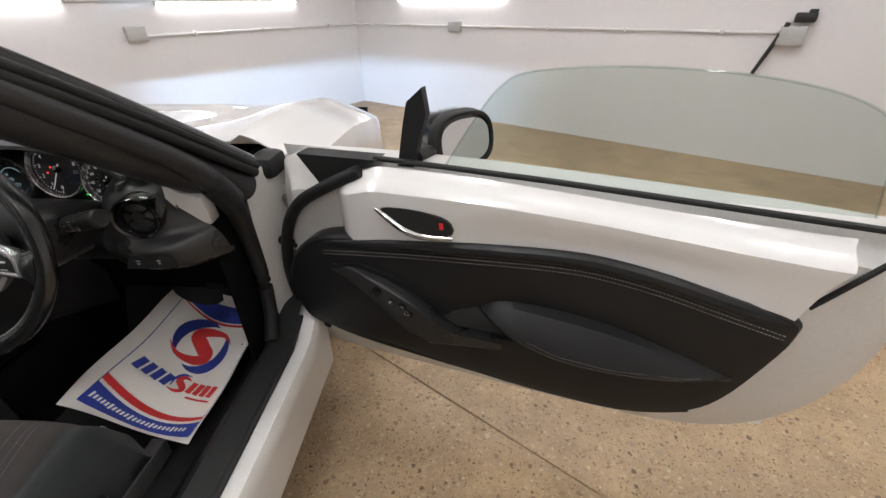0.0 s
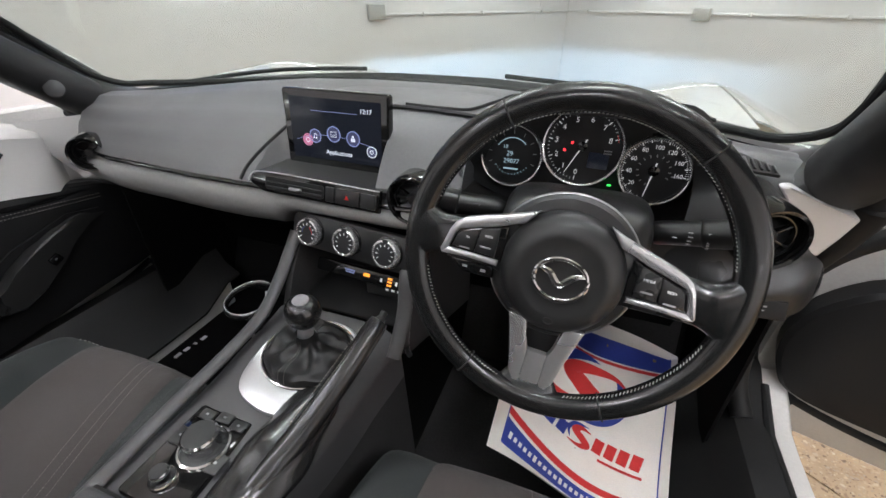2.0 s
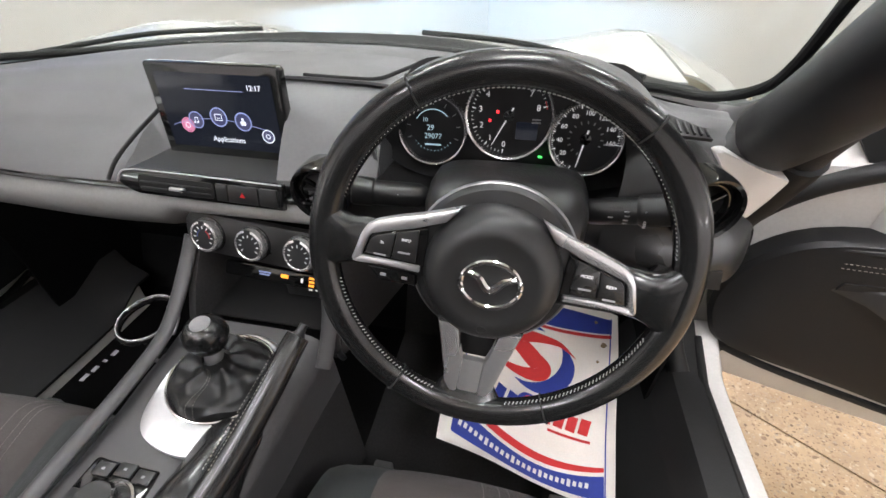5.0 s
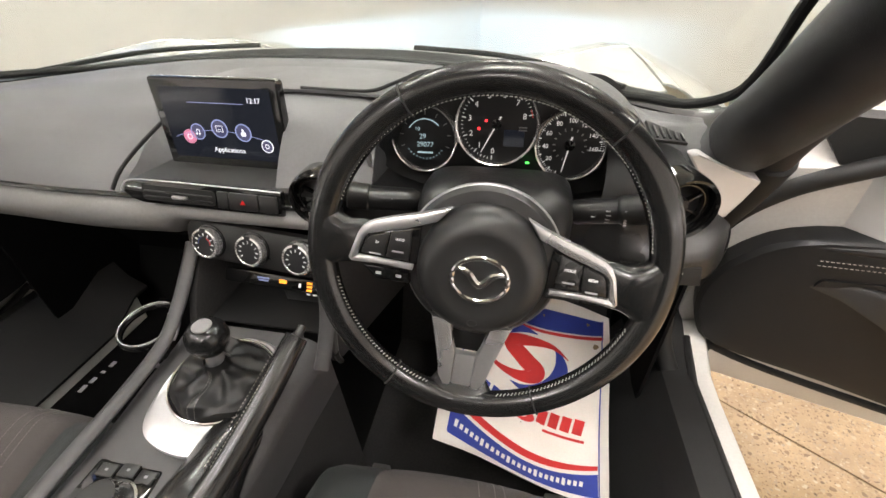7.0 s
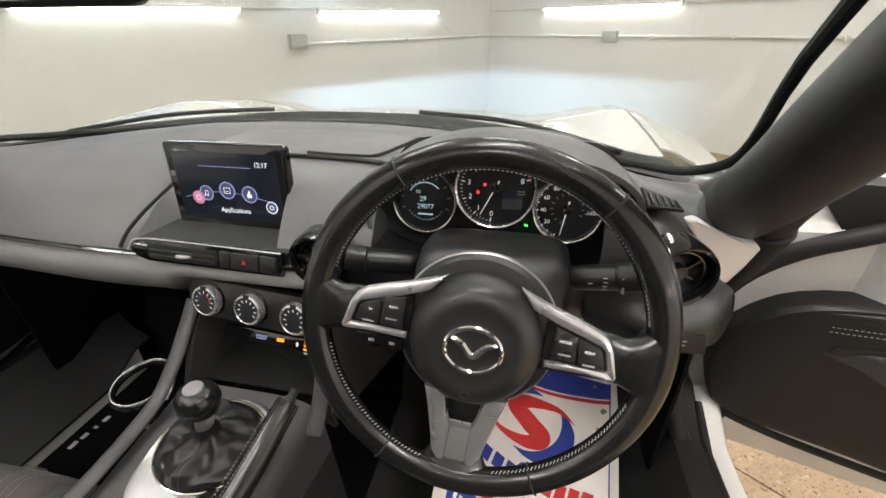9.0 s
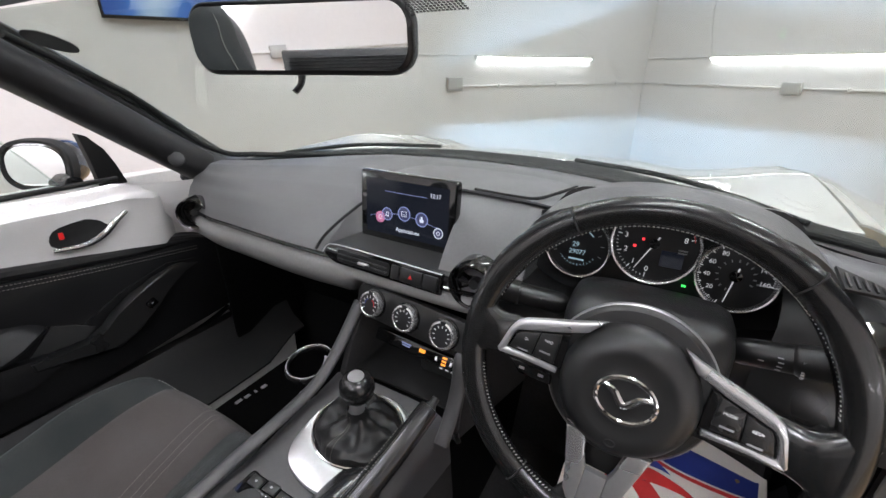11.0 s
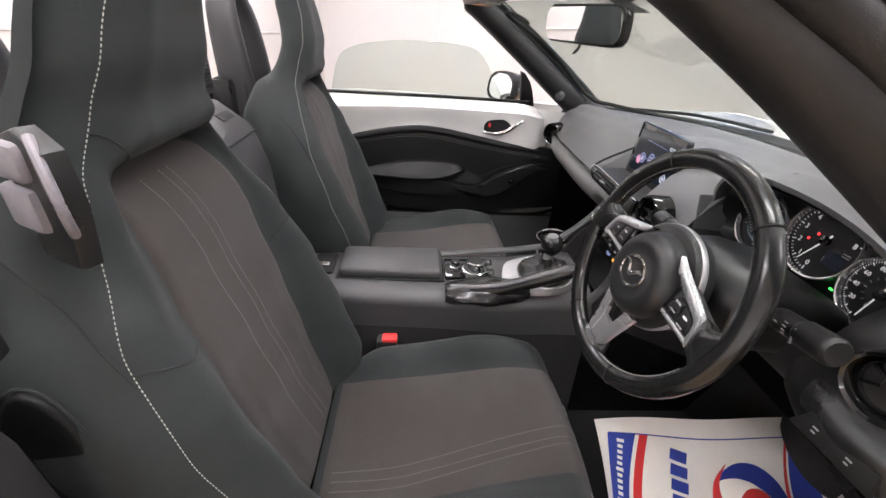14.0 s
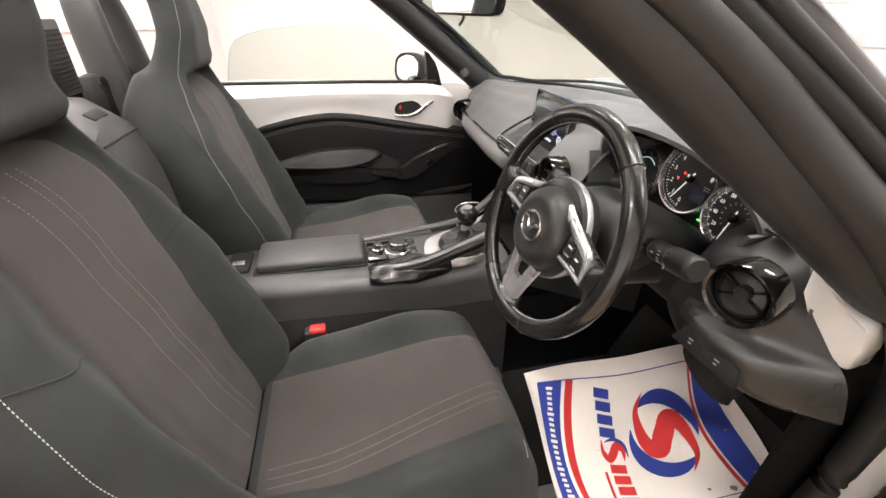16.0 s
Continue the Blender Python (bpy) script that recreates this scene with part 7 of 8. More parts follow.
# ---- doors ----
def door(name, place, label, mo, switches, plain):
    """One door in its own axes: u from hinge to latch, w towards the cabin, z up. place maps them to the world."""
    P = place
    def pt(u, w, z):
        return P(u, w, z)
    def loft(rings, closed=True, caps=True):
        return bm_loft([[pt(*q) for q in r] for r in rings], closed, caps)
    # outer skin and shut faces
    def skin(u, v):
        uu = 1.165 * u
        z = 0.30 + 0.555 * v
        uu = uu + (0.02 * math.sin(math.pi * v)) * u - 0.05 * (1 - v) * smoothstep(0.7, 1.0, u)
        w = -0.045 - 0.045 * math.sin(math.pi * min(1, v * 0.9 + 0.05)) + 0.02 * v
        return pt(uu, w, z)
    d = part(name, bm_grid(skin, 30, 20, 0.003), "paint", car, label)
    out = [(-0.005, 0.34), (0.0, 0.62), (0.02, 0.80), (0.06, 0.845), (0.30, 0.858), (1.145, 0.858), (1.175, 0.70), (1.165, 0.53), (1.09, 0.39), (0.95, 0.315), (0.70, 0.30), (0.25, 0.31), (0.03, 0.32)]
    o3 = [(p.x, p.z) for p in smooth_path([(a, 0, b) for a, b in out], 4, closed=True)]
    part("inner_frame", loft([[(a, -0.045, b) for a, b in o3], [(a, 0.010, b) for a, b in o3], [(0.58 + (a - 0.58) * 0.965, 0.026, 0.60 + (b - 0.60) * 0.86) for a, b in o3], [(0.56 + (a - 0.58) * 0.90, 0.050, 0.62 + (b - 0.62) * 0.74) for a, b in o3]]), "jamb", d, "white door shut face")
    # lower trim panel
    low = [(0.150, 0.704), (0.33, 0.726), (0.52, 0.744), (0.62, 0.752), (0.70, 0.752), (0.80, 0.738), (0.90, 0.715), (1.0, 0.692), (1.012, 0.66), (0.998, 0.60), (0.955, 0.49), (0.90, 0.435), (0.80, 0.400), (0.62, 0.398), (0.44, 0.415), (0.25, 0.442), (0.095, 0.458), (0.052, 0.50), (0.040, 0.575), (0.072, 0.652)]
    l3 = [(p.x, p.z) for p in smooth_path([(a, 0, b) for a, b in low], 4, closed=True)]
    cu, cz = 0.55, 0.57
    part("lower_trim", loft([[(a, 0.045, b) for a, b in l3], [(a, 0.088, b) for a, b in l3], [(cu + (a - cu) * 0.985, 0.096, cz + (b - cz) * 0.97) for a, b in l3], [(cu + (a - cu) * 0.90, 0.102, cz + (b - cz) * 0.82) for a, b in l3], [(cu + (a - cu) * 0.5, 0.098, cz + (b - cz) * 0.4) for a, b in l3]]), "doorleather", d, "black leatherette lower trim")
    top = smooth_path([(a, 0, b) for a, b in low[:8]], 8)
    part("padded_edge", bm_tube([pt(p.x, 0.094, p.z - 0.012) for p in top], lambda t: 0.015 * min(1, 0.25 + 6 * t, 0.08 + 9 * (1 - t)), 10), "doorleather", d, "padded upper edge")
    for dz in (0.028, 0.036):
        part("trim_stitching", bm_dashes([pt(p.x * 0.99 + 0.006, 0.1035, p.z - dz) for p in top], 0.005, 0.0016, 0.0009), "stitchdim", d, "grey twin stitching")
    # white upper panel: runs from the belt down behind the padded edge
    def upper(u, v):
        a = 0.155 + 0.875 * u
        seam = interp(a, tuple((q[0], q[1] - 0.008) for q in low[:8]))
        belt = interp(a, ((0.15, 0.80), (0.21, 0.835), (0.28, 0.855), (0.5, 0.858), (1.03, 0.858)))
        z = belt + (seam - belt) * v
        w = 0.048 + 0.05 * smoothstep(0.0, 0.22, v) - 0.014 * smoothstep(0.25, 0.85, v) * smoothstep(0.15, 0.5, u) * (1 - 0.6 * u)
        w = 0.022 + (w - 0.022) * smoothstep(-0.02, 0.09, u)
        a2 = a + 0.012 * (1 - v) * u - 0.035 * v * smoothstep(0.85, 1.0, u)
        return pt(a2, w, z)
    part("upper_panel", bm_grid(upper, 48, 18, 0.004), "paint", d, "glossy body-white upper panel")
    if len(switches) > 1:
        part("front_corner_trim", loft([[(0.088, w, 0.862), (0.138, w, 0.796), (0.20, w, 0.822), (0.27, w, 0.864)] for w in (0.0, 0.045)]), "rubber", d, "black corner trim")
        part("front_seal", bm_tube(smooth_path([pt(0.10, 0.052, 0.415), pt(0.035, 0.052, 0.45), pt(0.012, 0.055, 0.52), pt(0.016, 0.058, 0.61), pt(0.045, 0.064, 0.70), pt(0.09, 0.070, 0.76), pt(0.15, 0.070, 0.80), pt(0.24, 0.060, 0.845)], 6), 0.015, 12), "rubber", d, "black rubber seal")
    part("belt_seal", bm_tube([pt(0.26, 0.030, 0.864), pt(0.6, 0.032, 0.868), pt(1.13, 0.030, 0.866)], 0.0075, 10, flat=0.8), "rubber", d, "black belt weatherstrip")
    part("bottom_seal", bm_tube(smooth_path([pt(0.08, 0.050, 0.425), pt(0.2, 0.05, 0.398), pt(0.5, 0.05, 0.373), pt(0.80, 0.05, 0.368), pt(0.93, 0.045, 0.40)], 6), 0.009, 10), "rubber", d, "thin rubber seal")
    # glass
    g = smooth_path([(0.36, 0, 0.84), (0.425, 0, 0.945), (0.470, 0, 1.003), (0.52, 0, 1.027), (0.66, 0, 1.038), (0.82, 0, 1.031), (0.945, 0, 1.006), (1.005, 0, 0.962), (1.040, 0, 0.84)], 6)
    n = len(g)
    gp_ = [plain(p.x, 0.012 + 0.045 * (p.z - 0.86), p.z) for p in g]
    bm = bmesh.new()
    vs = [bm.verts.new(p) for p in gp_]
    bm.faces.new(vs)
    bmesh.ops.recalc_face_normals(bm, faces=bm.faces)
    bmesh.ops.solidify(bm, geom=bm.faces, thickness=0.004)
    gl_ = part("window_glass", bm, "sideglass", d, "lowered green-tinted side glass", flat=True)
    gl_.visible_shadow = False
    part("glass_edge", bm_tube([p + V(0, 0, 0.0005) for p in gp_], 0.0022, 6), "sideglass", d, "dark glass edge")
    # release handle in a recess
    rec = [(0.296, 0.789), (0.330, 0.797), (0.386, 0.796), (0.430, 0.786), (0.441, 0.758), (0.405, 0.750), (0.360, 0.751), (0.326, 0.763)]
    r3 = [(p.x, p.z) for p in smooth_path([(a, 0, b) for a, b in rec], 3, closed=True)]
    h = part("release_recess", loft([[(a, 0.090, b) for a, b in r3], [(a, 0.1015, b) for a, b in r3]]), "rubber", d, "black handle recess")
    part("release_handle", bm_tube(smooth_path([pt(0.290, 0.104, 0.792), pt(0.318, 0.112, 0.780), pt(0.350, 0.112, 0.760), pt(0.388, 0.110, 0.750), pt(0.442, 0.104, 0.751)], 6), lambda t: 0.0035 + 0.0040 * math.sin(math.pi * t), 12, flat=1.1), "chrome", h, "chrome release handle")
    part("lock_button", bm_box(0, 0, 0, 0.009, 0.004, 0.015, 0.002, m=frame_at(pt(0.420, 0.1015, 0.773), pt(1, 0, 0) - pt(0, 0, 0), pt(0, 1, 0) - pt(0, 0, 0))), "red", h, "red lock button")
    # armrest and switch panel
    arm = [[(u, 0.092 + k * t, z) for k, z in ((0.0, zt + 0.003), (0.45, zt - 0.003), (0.85, zb + 0.45 * (zt - zb)), (1.0, zb + 0.008), (0.92, zb), (0.0, zb - 0.014))] for u, t, zt, zb in ((0.500, 0.010, 0.608, 0.600), (0.53, 0.038, 0.623, 0.592), (0.58, 0.056, 0.630, 0.573), (0.66, 0.066, 0.627, 0.557), (0.75, 0.062, 0.614, 0.550), (0.85, 0.044, 0.587, 0.547), (0.95, 0.012, 0.560, 0.550))]
    fine = []
    for k in range(6):
        fine.append(smooth_path([a[k] for a in arm], 6))
    part("armrest", loft([[tuple(fine[k][i]) for k in range(6)] for i in range(len(fine[0]))]), "doorleather", d, "padded black armrest")
    ledge = [(0.52, 0.546), (0.60, 0.553), (0.93, 0.553), (0.965, 0.54), (0.90, 0.50), (0.75, 0.475), (0.56, 0.48), (0.50, 0.51)]
    part("armrest_ledge", loft([[(a, 0.09, b) for a, b in ledge], [(0.72 + (a - 0.72) * 0.98, 0.118 - 0.03 * smoothstep(0.75, 0.97, a), 0.535 + (b - 0.535) * 0.9) for a, b in ledge], [(0.72 + (a - 0.72) * 0.8, 0.120 - 0.03 * smoothstep(0.75, 0.97, a), 0.54 + (b - 0.54) * 0.5) for a, b in ledge]]), "doorleather", d, "black trim below the armrest")
    part("armrest_stitching", bm_dashes([pt(0.60 + 0.33 * k / 30, 0.092 + interp(0.60 + 0.33 * k / 30, ((0.58, 0.056), (0.66, 0.066), (0.75, 0.062), (0.85, 0.044), (0.95, 0.012))) * 0.99, interp(0.60 + 0.33 * k / 30, ((0.58, 0.586), (0.66, 0.570), (0.75, 0.562), (0.85, 0.558), (0.95, 0.555)))) for k in range(31)], 0.004, 0.0016, 0.0006), "stitchdim", d)
    con = [(0.150, 0.634), (0.19, 0.645), (0.227, 0.648), (0.286, 0.636), (0.338, 0.614), (0.384, 0.587), (0.412, 0.560), (0.446, 0.542), (0.50, 0.540), (0.552, 0.542), (0.550, 0.526), (0.458, 0.512), (0.398, 0.502), (0.35, 0.524), (0.292, 0.567), (0.252, 0.598), (0.20, 0.622)]
    proud = lambda u: 0.100 + 0.030 * smoothstep(0.15, 0.32, u)
    pnl = part("switch_console", loft([[(a, 0.085, b) for a, b in con], [(a, proud(a) - 0.004, b) for a, b in con], [(0.34 + (a - 0.34) * 0.985, proud(a), 0.572 + (b - 0.572) * 0.93) for a, b in con]]), "plastic", d, "black pull handle and switch console")
    # no hollow here: the recess's shade is the plate's dark colour
    part("grab_recess_plate", loft([[(a, w, b) for a, b in ((0.424, 0.566), (0.455, 0.586), (0.494, 0.602), (0.548, 0.548), (0.452, 0.546))] for w in (0.098, 0.1045)]), "seam", d, "flat dark plate standing for the grab recess")
    hollow = [(0.165, 0.632), (0.235, 0.648), (0.355, 0.612), (0.43, 0.566), (0.44, 0.58), (0.36, 0.624), (0.24, 0.658), (0.17, 0.645)]
    part("console_shadow_gap", loft([[(a, w, b) for a, b in hollow] for w in (0.098, 0.1042)]), "doorleather", d, "moulded edge over the switches")
    xax = pt(1, 0, -0.5) - pt(0, 0, 0)
    for su, sz, w1, h1 in switches:
        sm = frame_at(pt(su, 0.1315, sz), xax, pt(0, 0, 1) - pt(0, 0, 0))
        part("window_switch", bm_box(0, 0, 0, w1, h1, 0.008, 0.003, m=sm), "piano", pnl, "small black switch")
        part("switch_mark", bm_box(0, 0.002, 0.0042, 0.005, 0.003, 0.0005, 0, m=sm), "dialdim", pnl)
        part("switch_mark", bm_box(0, 0.002, -0.0042, 0.005, 0.003, 0.0005, 0, m=sm), "dialdim", pnl)
    kn = frame_at(pt(0.286, 0.128, 0.614), pt(1, 0, 0) - pt(0, 0, 0), pt(0, 0, 1) - pt(0, 0, 0))
    if len(switches) > 1:
        part("mirror_knob", bm_join(bm_lathe([(0.0115, -0.008), (0.0115, 0.008), (0.009, 0.009), (0.0, 0.009)], 20, kn), bm_box(0, 0, 0, 0.004, 0.020, 0.026, 0.002, m=kn)), "piano", pnl, "round mirror adjuster")
    # mirror
    sail = ((0.305, 0.85), (0.338, 0.85), (0.350, 0.90), (0.367, 0.952), (0.360, 0.998), (0.330, 0.972), (0.321, 0.934)) if len(switches) > 1 else ((0.236, 0.848), (0.293, 0.848), (0.297, 0.91), (0.306, 0.975), (0.290, 0.968), (0.264, 0.935), (0.250, 0.90))
    part("mirror_arm", loft([[(a, w, b) for a, b in sail] for w in (0.0, 0.022)]), "rubber", d, "black mirror sail")
    ct, st_ = math.cos(radians(30)), math.sin(radians(30))

    def turn(du, dw, z):
        du -= 0.14 * (z - mo[2])
        return (mo[0] + du * ct - dw * st_, mo[1] + du * st_ + dw * ct, z)
    rings = []
    for k, (du, sc_) in enumerate(((0.030, 0.93), (0.026, 1.0), (0.0, 1.0), (-0.03, 0.93), (-0.06, 0.72), (-0.075, 0.35))):
        rings.append([turn(du, 0.088 * sc_ * math.copysign(abs(math.cos(a)) ** 0.75, math.cos(a)), mo[2] + 0.062 * sc_ * math.copysign(abs(math.sin(a)) ** 0.75, math.sin(a))) for a in [2 * math.pi * q / 32 for q in range(32)]])
    mh = part("door_mirror", loft(rings), "piano", d, "black door mirror housing")
    part("mirror_bezel", loft([[turn(e, 0.089 * k * math.copysign(abs(math.cos(a)) ** 0.75, math.cos(a)), mo[2] + 0.063 * k * math.copysign(abs(math.sin(a)) ** 0.75, math.sin(a))) for a in [2 * math.pi * q / 40 for q in range(40)]] for e, k in ((0.010, 1.0), (0.030, 0.99), (0.0335, 0.95), (0.0335, 0.86), (0.029, 0.83))], True, False), "rubber", mh, "dark rim round the mirror glass")
    part("mirror_stalk", bm_tube([pt(0.335, 0.004, 0.866), pt(0.345, -0.05, 0.862), pt(mo[0] - 0.02, mo[1] + 0.03, mo[2] - 0.03)], 0.020, 12, flat=0.7), "plastic", d, "black mirror stalk")
    part("mirror_glass", loft([[turn(0.0308 + e, 0.071 * math.copysign(abs(math.cos(a)) ** 0.75, math.cos(a)), mo[2] + 0.047 * math.copysign(abs(math.sin(a)) ** 0.75, math.sin(a))) for a in [2 * math.pi * q / 32 for q in range(32)]] for e in (0.0, 0.0015)]), "mirror", mh, "reflecting mirror glass")
    # latch and buffers on the rear shut face
    part("rubber_buffer", bm_lathe([(0.014, 0.0), (0.014, 0.010), (0.009, 0.014), (0.0, 0.0145)], 16, frame_at(pt(1.130, 0.012, 0.555), pt(0, 0, 1) - pt(0, 0, 0), pt(0.5, -0.7, 0) - pt(0, 0, 0))), "rubber", d, "black rubber buffer")
    part("latch_cup", bm_lathe([(0.020, 0.0), (0.020, 0.006), (0.012, 0.004), (0.010, 0.0)], 16, frame_at(pt(1.085, 0.022, 0.462), pt(0, 0, 1) - pt(0, 0, 0), pt(0.5, -0.7, 0) - pt(0, 0, 0))), "steel", d, "steel latch cup")
    part("rear_edge_trim", bm_tube([pt(1.02, 0.065, 0.70), pt(1.075, 0.055, 0.78), pt(1.12, 0.045, 0.862)], 0.005, 8), "rubber", d, "black rear edge seal")
    return d


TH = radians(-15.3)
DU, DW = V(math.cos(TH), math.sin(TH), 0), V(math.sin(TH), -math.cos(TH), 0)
# where the camera starts; the door is stretched about this point
FIRST_EYE = V(1.222, -0.484, 1.135)


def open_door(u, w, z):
    """The open door's axes in the world, stretched about the camera's first place to fit its view; its hinge end lands
    behind the wing.
    """
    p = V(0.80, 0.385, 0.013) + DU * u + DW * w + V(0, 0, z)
    return FIRST_EYE + (p - FIRST_EYE) * (1.138 - 0.06 * u)


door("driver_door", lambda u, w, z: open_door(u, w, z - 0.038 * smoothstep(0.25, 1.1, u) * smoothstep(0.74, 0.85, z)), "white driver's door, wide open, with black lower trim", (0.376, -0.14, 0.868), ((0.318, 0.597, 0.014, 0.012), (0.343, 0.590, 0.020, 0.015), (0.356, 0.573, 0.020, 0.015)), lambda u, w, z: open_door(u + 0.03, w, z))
door("passenger_door", lambda u, w, z: V(2 * CX - 0.795 + w, 0.385 - u, z - 0.013 - 0.032 * (1 - smoothstep(0.3, 0.9, u)) * (1 - smoothstep(0.70, 0.80, z)) - 0.018 * smoothstep(0.74, 0.85, z)), "white passenger door, closed, with black lower trim", (0.325, -0.15, 0.893), ((0.310, 0.582, 0.024, 0.020),), lambda u, w, z: V(2 * CX - 0.795 + w, 0.385 - u, z - 0.013))

# ---- paper mat in the driver's footwell ----
def paper_pt(u, v, lift=0.0):
    """u across from the centre of the car, v from the seat to the pedals."""
    bl, br, tr, tl = V(0.283, 0.093, 0.352), V(0.592, 0.060, 0.262), V(0.634, 0.460, 0.345), V(0.275, 0.600, 0.338)
    p = bl * (1 - u) * (1 - v) + br * u * (1 - v) + tr * u * v + tl * (1 - u) * v
    sag = 0.062 * (4 * u * (1 - u)) ** 0.55 * (4 * v * (1 - v)) ** 0.45
    wav = 0.006 * math.sin(7 * u + 2.5 * v) + 0.005 * math.sin(9 * v + 1.3 * u)
    return p + V(0, 0, -sag + wav + lift)


mat_ = tagged(part("paper_mat", bm_grid(lambda u, v: paper_pt(u, v), 44, 60, 0.0006), "paper"), "white paper floor mat printed in blue and red, slightly soiled", "paper mat")


def ribbon(name, low, high, mat, n=40, label=""):
    """Printed patch between two curves, each a function of 0..1 giving (u, v)."""
    bm = bm_grid(lambda a, b: paper_pt(*[low(a)[k] + (high(a)[k] - low(a)[k]) * b for k in (0, 1)], 0.0011), n, 8)
    return part(name, bm, mat, mat_, label)


def stroke(name, pts, width, mat, n=8, label=""):
    """Printed stroke along points (u, v, half-width factor), true in proportion to the sheet."""
    c = smooth_path([(p[0], p[1], 0) for p in pts], n)
    wf = smooth_path([(p[2], 0, 0) for p in pts], n)
    k = 0.34 / 0.50
    left, right = [], []
    for i, p in enumerate(c):
        t = (c[min(i + 1, len(c) - 1)] - c[max(i - 1, 0)])
        t = V(t.x * k, t.y, 0)
        t.normalize()
        nrm = V(-t.y / k, t.x, 0) * (width * wf[i].x)
        left.append((p.x + nrm.x, p.y + nrm.y))
        right.append((p.x - nrm.x, p.y - nrm.y))
    bm = bmesh.new()
    rows = []
    for l, r in zip(left, right):
        rows.append([bm.verts.new(paper_pt(l[0] + (r[0] - l[0]) * j / 4, l[1] + (r[1] - l[1]) * j / 4, 0.0012)) for j in range(5)])
    for a, b in zip(rows, rows[1:]):
        for j in range(4):
            bm.faces.new((a[j], a[j + 1], b[j + 1], b[j]))
    bmesh.ops.recalc_face_normals(bm, faces=bm.faces)
    return part(name, bm, mat, mat_, label)


def arc(a, u0, u1, v0, v1, bow):
    return (u0 + (u1 - u0) * a, v0 + (v1 - v0) * a + bow * math.sin(math.pi * a))


ribbon("blue_band", lambda a: arc(a, 0.07, 0.95, 0.055, 0.045, -0.015), lambda a: arc(a, 0.07, 0.95, 0.185, 0.150, -0.055), "inkblue", label="blue printed band")
ribbon("red_line", lambda a: arc(a, 0.07, 0.95, 0.205, 0.168, -0.055), lambda a: arc(a, 0.07, 0.95, 0.245, 0.188, -0.045), "inkred", label="red printed curve")
ribbon("blue_band", lambda a: arc(a, 0.10, 0.97, 0.905, 0.875, -0.045), lambda a: arc(a, 0.10, 0.97, 0.970, 0.965, -0.012), "inkblue", label="blue printed band")
ribbon("red_line", lambda a: arc(a, 0.10, 0.97, 0.885, 0.845, -0.045), lambda a: arc(a, 0.10, 0.97, 0.896, 0.866, -0.045), "inkred", label="red printed curve")
stroke("border_line", [(0.07, 0.06, 1), (0.075, 0.4, 1), (0.085, 0.7, 1), (0.095, 0.97, 1)], 0.0022, "inkblue", 10)
stroke("border_line", [(0.955, 0.05, 1), (0.96, 0.4, 1), (0.965, 0.97, 1)], 0.0022, "inkblue", 10)
# round swirl of two blue crescents and a red double hook
SU, SV = 0.49, 0.65


def swirl(pts, width, mat, label):
    """Tapered stroke from points in metres round the swirl's middle."""
    stroke("swirl", [(SU + x / 0.33, SV + y / 0.50, f) for x, y, f in pts], width, mat, 8, label)


for k in (1, -1):
    swirl([(k * 0.080 * math.cos(radians(a)), k * 0.080 * math.sin(radians(a)), f) for a, f in ((216, 0.05), (200, 0.55), (178, 1.0), (154, 1.25), (130, 1.25), (108, 1.0), (88, 0.55), (70, 0.05))], 0.028, "inkblue", "blue crescent")
swirl([(k * x, k * y, f) for k, row in ((1, [(0.094, 0.022, 0.05), (0.060, 0.050, 0.55), (0.010, 0.052, 1.15), (-0.022, 0.040, 1.5), (-0.027, 0.022, 1.75), (-0.008, 0.007, 1.9)]), (-1, [(-0.008, 0.007, 1.9), (-0.027, 0.022, 1.75), (-0.022, 0.040, 1.5), (0.010, 0.052, 1.15), (0.060, 0.050, 0.55), (0.094, 0.022, 0.05)])) for x, y, f in row], 0.024, "inkred", "red double hook")
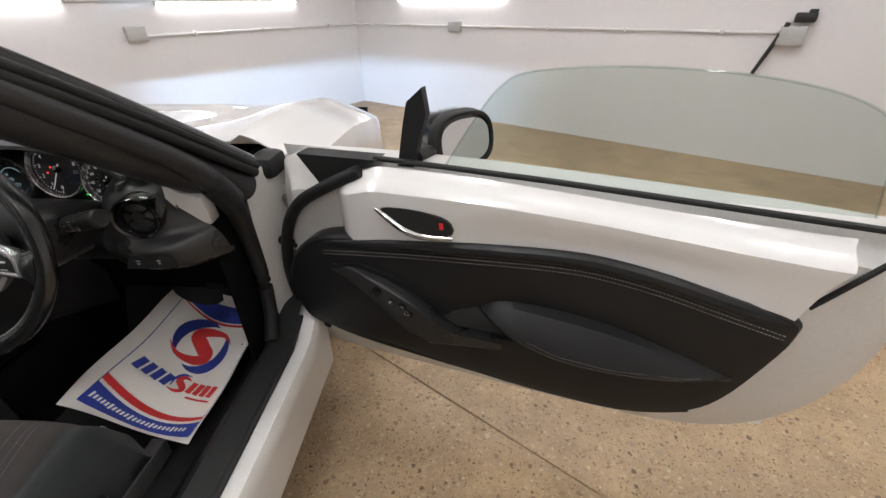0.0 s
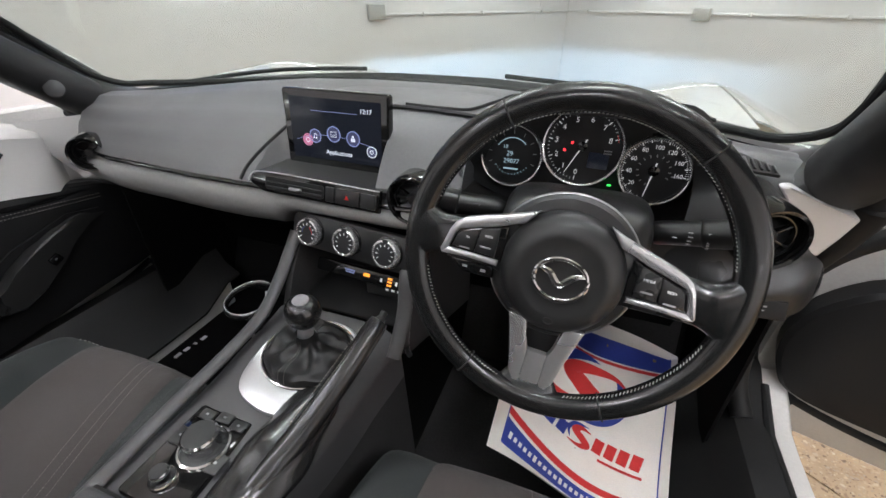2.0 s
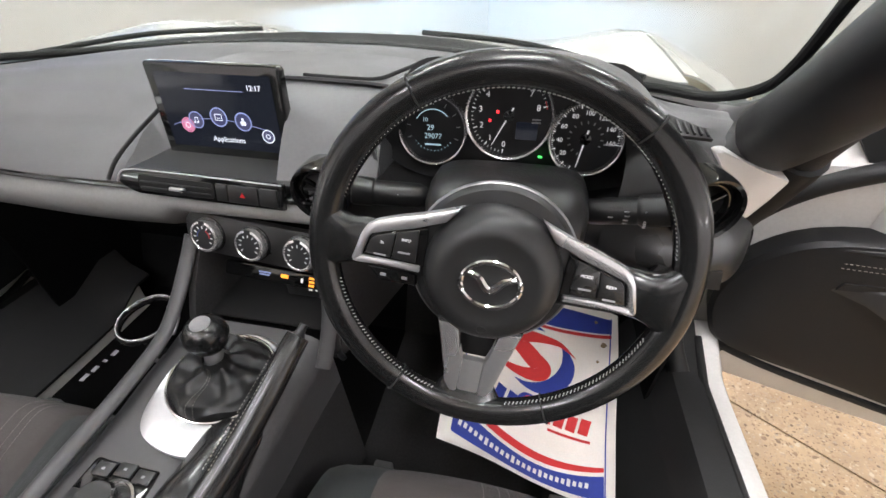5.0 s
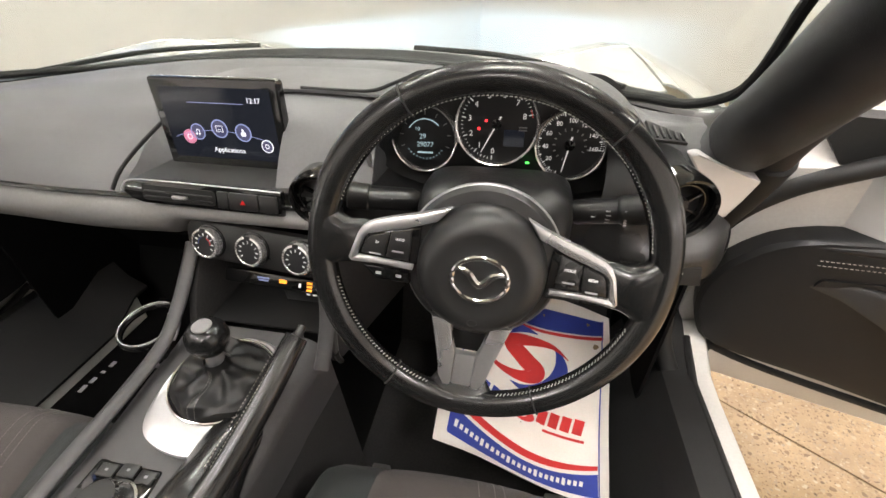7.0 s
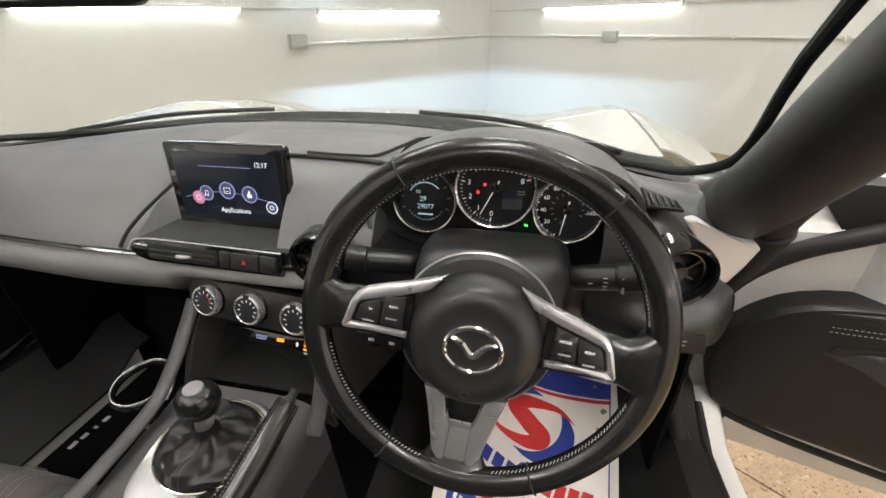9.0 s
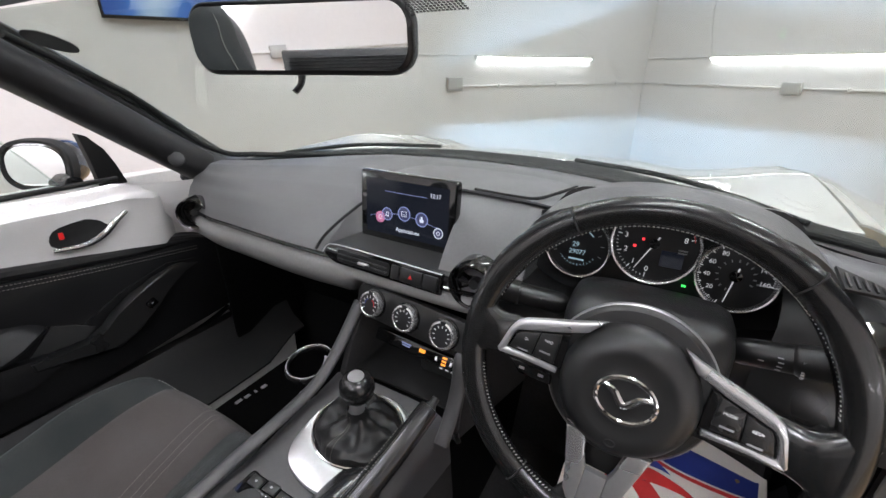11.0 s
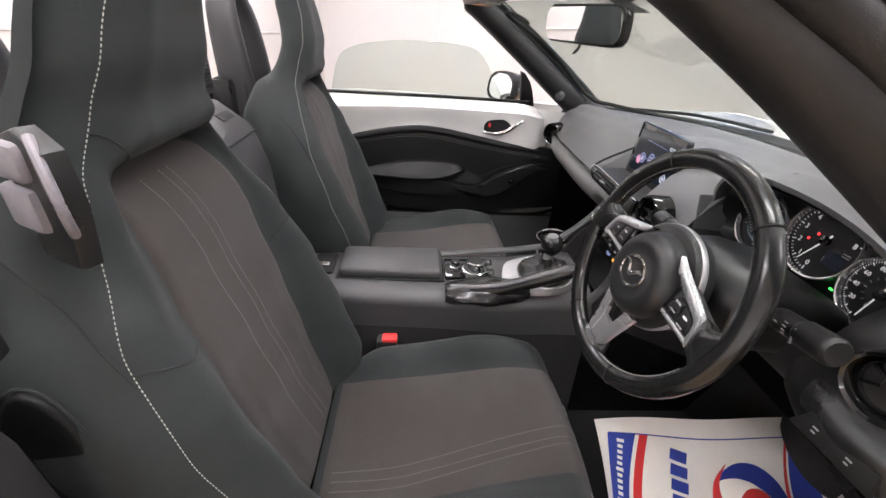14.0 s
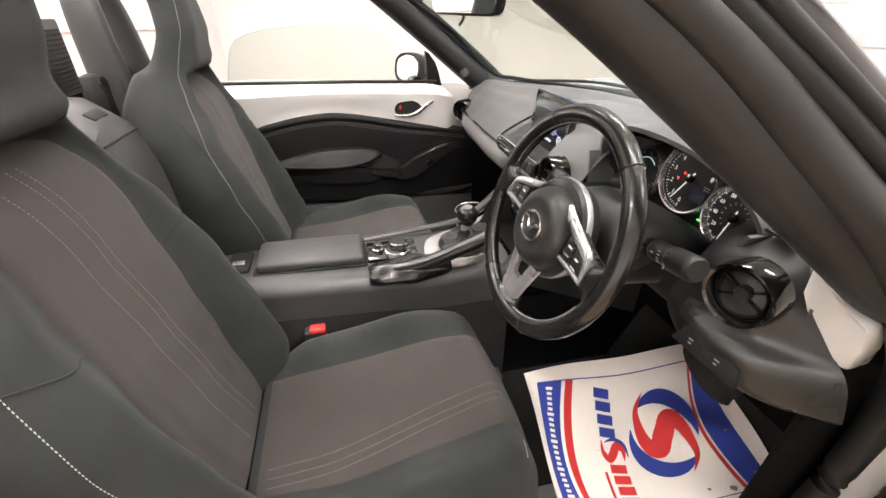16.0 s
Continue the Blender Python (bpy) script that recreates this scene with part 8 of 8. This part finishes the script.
# the maker's name stands as plain bars
for k in range(4):
    stroke("name_bar", [(0.155 + 0.078 * k, 0.345 - 0.004 * k, 1), (0.180 + 0.078 * k, 0.425 - 0.004 * k, 1)], 0.0200, "inkblue", 3, "plain blue bar")
stroke("name_swirl", [(0.585, 0.420, 0.2), (0.52, 0.428, 1.1), (0.490, 0.400, 1.6), (0.535, 0.372, 1.7), (0.560, 0.345, 1.4), (0.51, 0.325, 0.9), (0.44, 0.330, 0.2)], 0.0115, "inkred", 6, "red hook")
stroke("name_swirl", [(0.455, 0.345, 0.2), (0.445, 0.395, 1.0), (0.49, 0.440, 1.1), (0.57, 0.445, 0.2)], 0.008, "inkblue", 6, "blue crescent")
for k in range(4):
    stroke("name_bar", [(0.620 + 0.072 * k, 0.335 - 0.003 * k, 1), (0.642 + 0.072 * k, 0.412 - 0.003 * k, 1)], 0.0190, "inkred", 3, "plain red bar")
stroke("small_bar", [(0.635, 0.305, 1), (0.88, 0.294, 1)], 0.007, "inkred", 4, "thin red bar")
for k in range(24):
    a0 = 0.11 + 0.0325 * k
    v0 = 0.116 - 0.010 * k / 23 - 0.036 * math.sin(math.pi * (a0 - 0.07) / 0.88)
    h0 = 0.012 if k % 5 else 0.017
    stroke("web_bar", [(a0, v0 - h0, 1), (a0 + 0.006, v0 + h0, 1)], 0.0065, "paper", 2, "plain white bar")
for u0, v0, r in ((0.93, 0.80, 0.016), (0.88, 0.93, 0.010), (0.60, 0.92, 0.007), (0.90, 0.70, 0.008), (0.50, 0.30, 0.004)):
    bm = bmesh.new()
    cvt = bm.verts.new(paper_pt(u0, v0, 0.0016))
    ring = [bm.verts.new(paper_pt(u0 + r * (0.6 + 0.7 * random.random()) * math.cos(a), v0 + r * (0.6 + 0.7 * random.random()) * math.sin(a), 0.0014)) for a in [2 * math.pi * q / 14 for q in range(14)]]
    for q in range(14):
        bm.faces.new((cvt, ring[q], ring[(q + 1) % 14]))
    part("dirt_spot", bm, "mud", mat_, "dried mud spot")
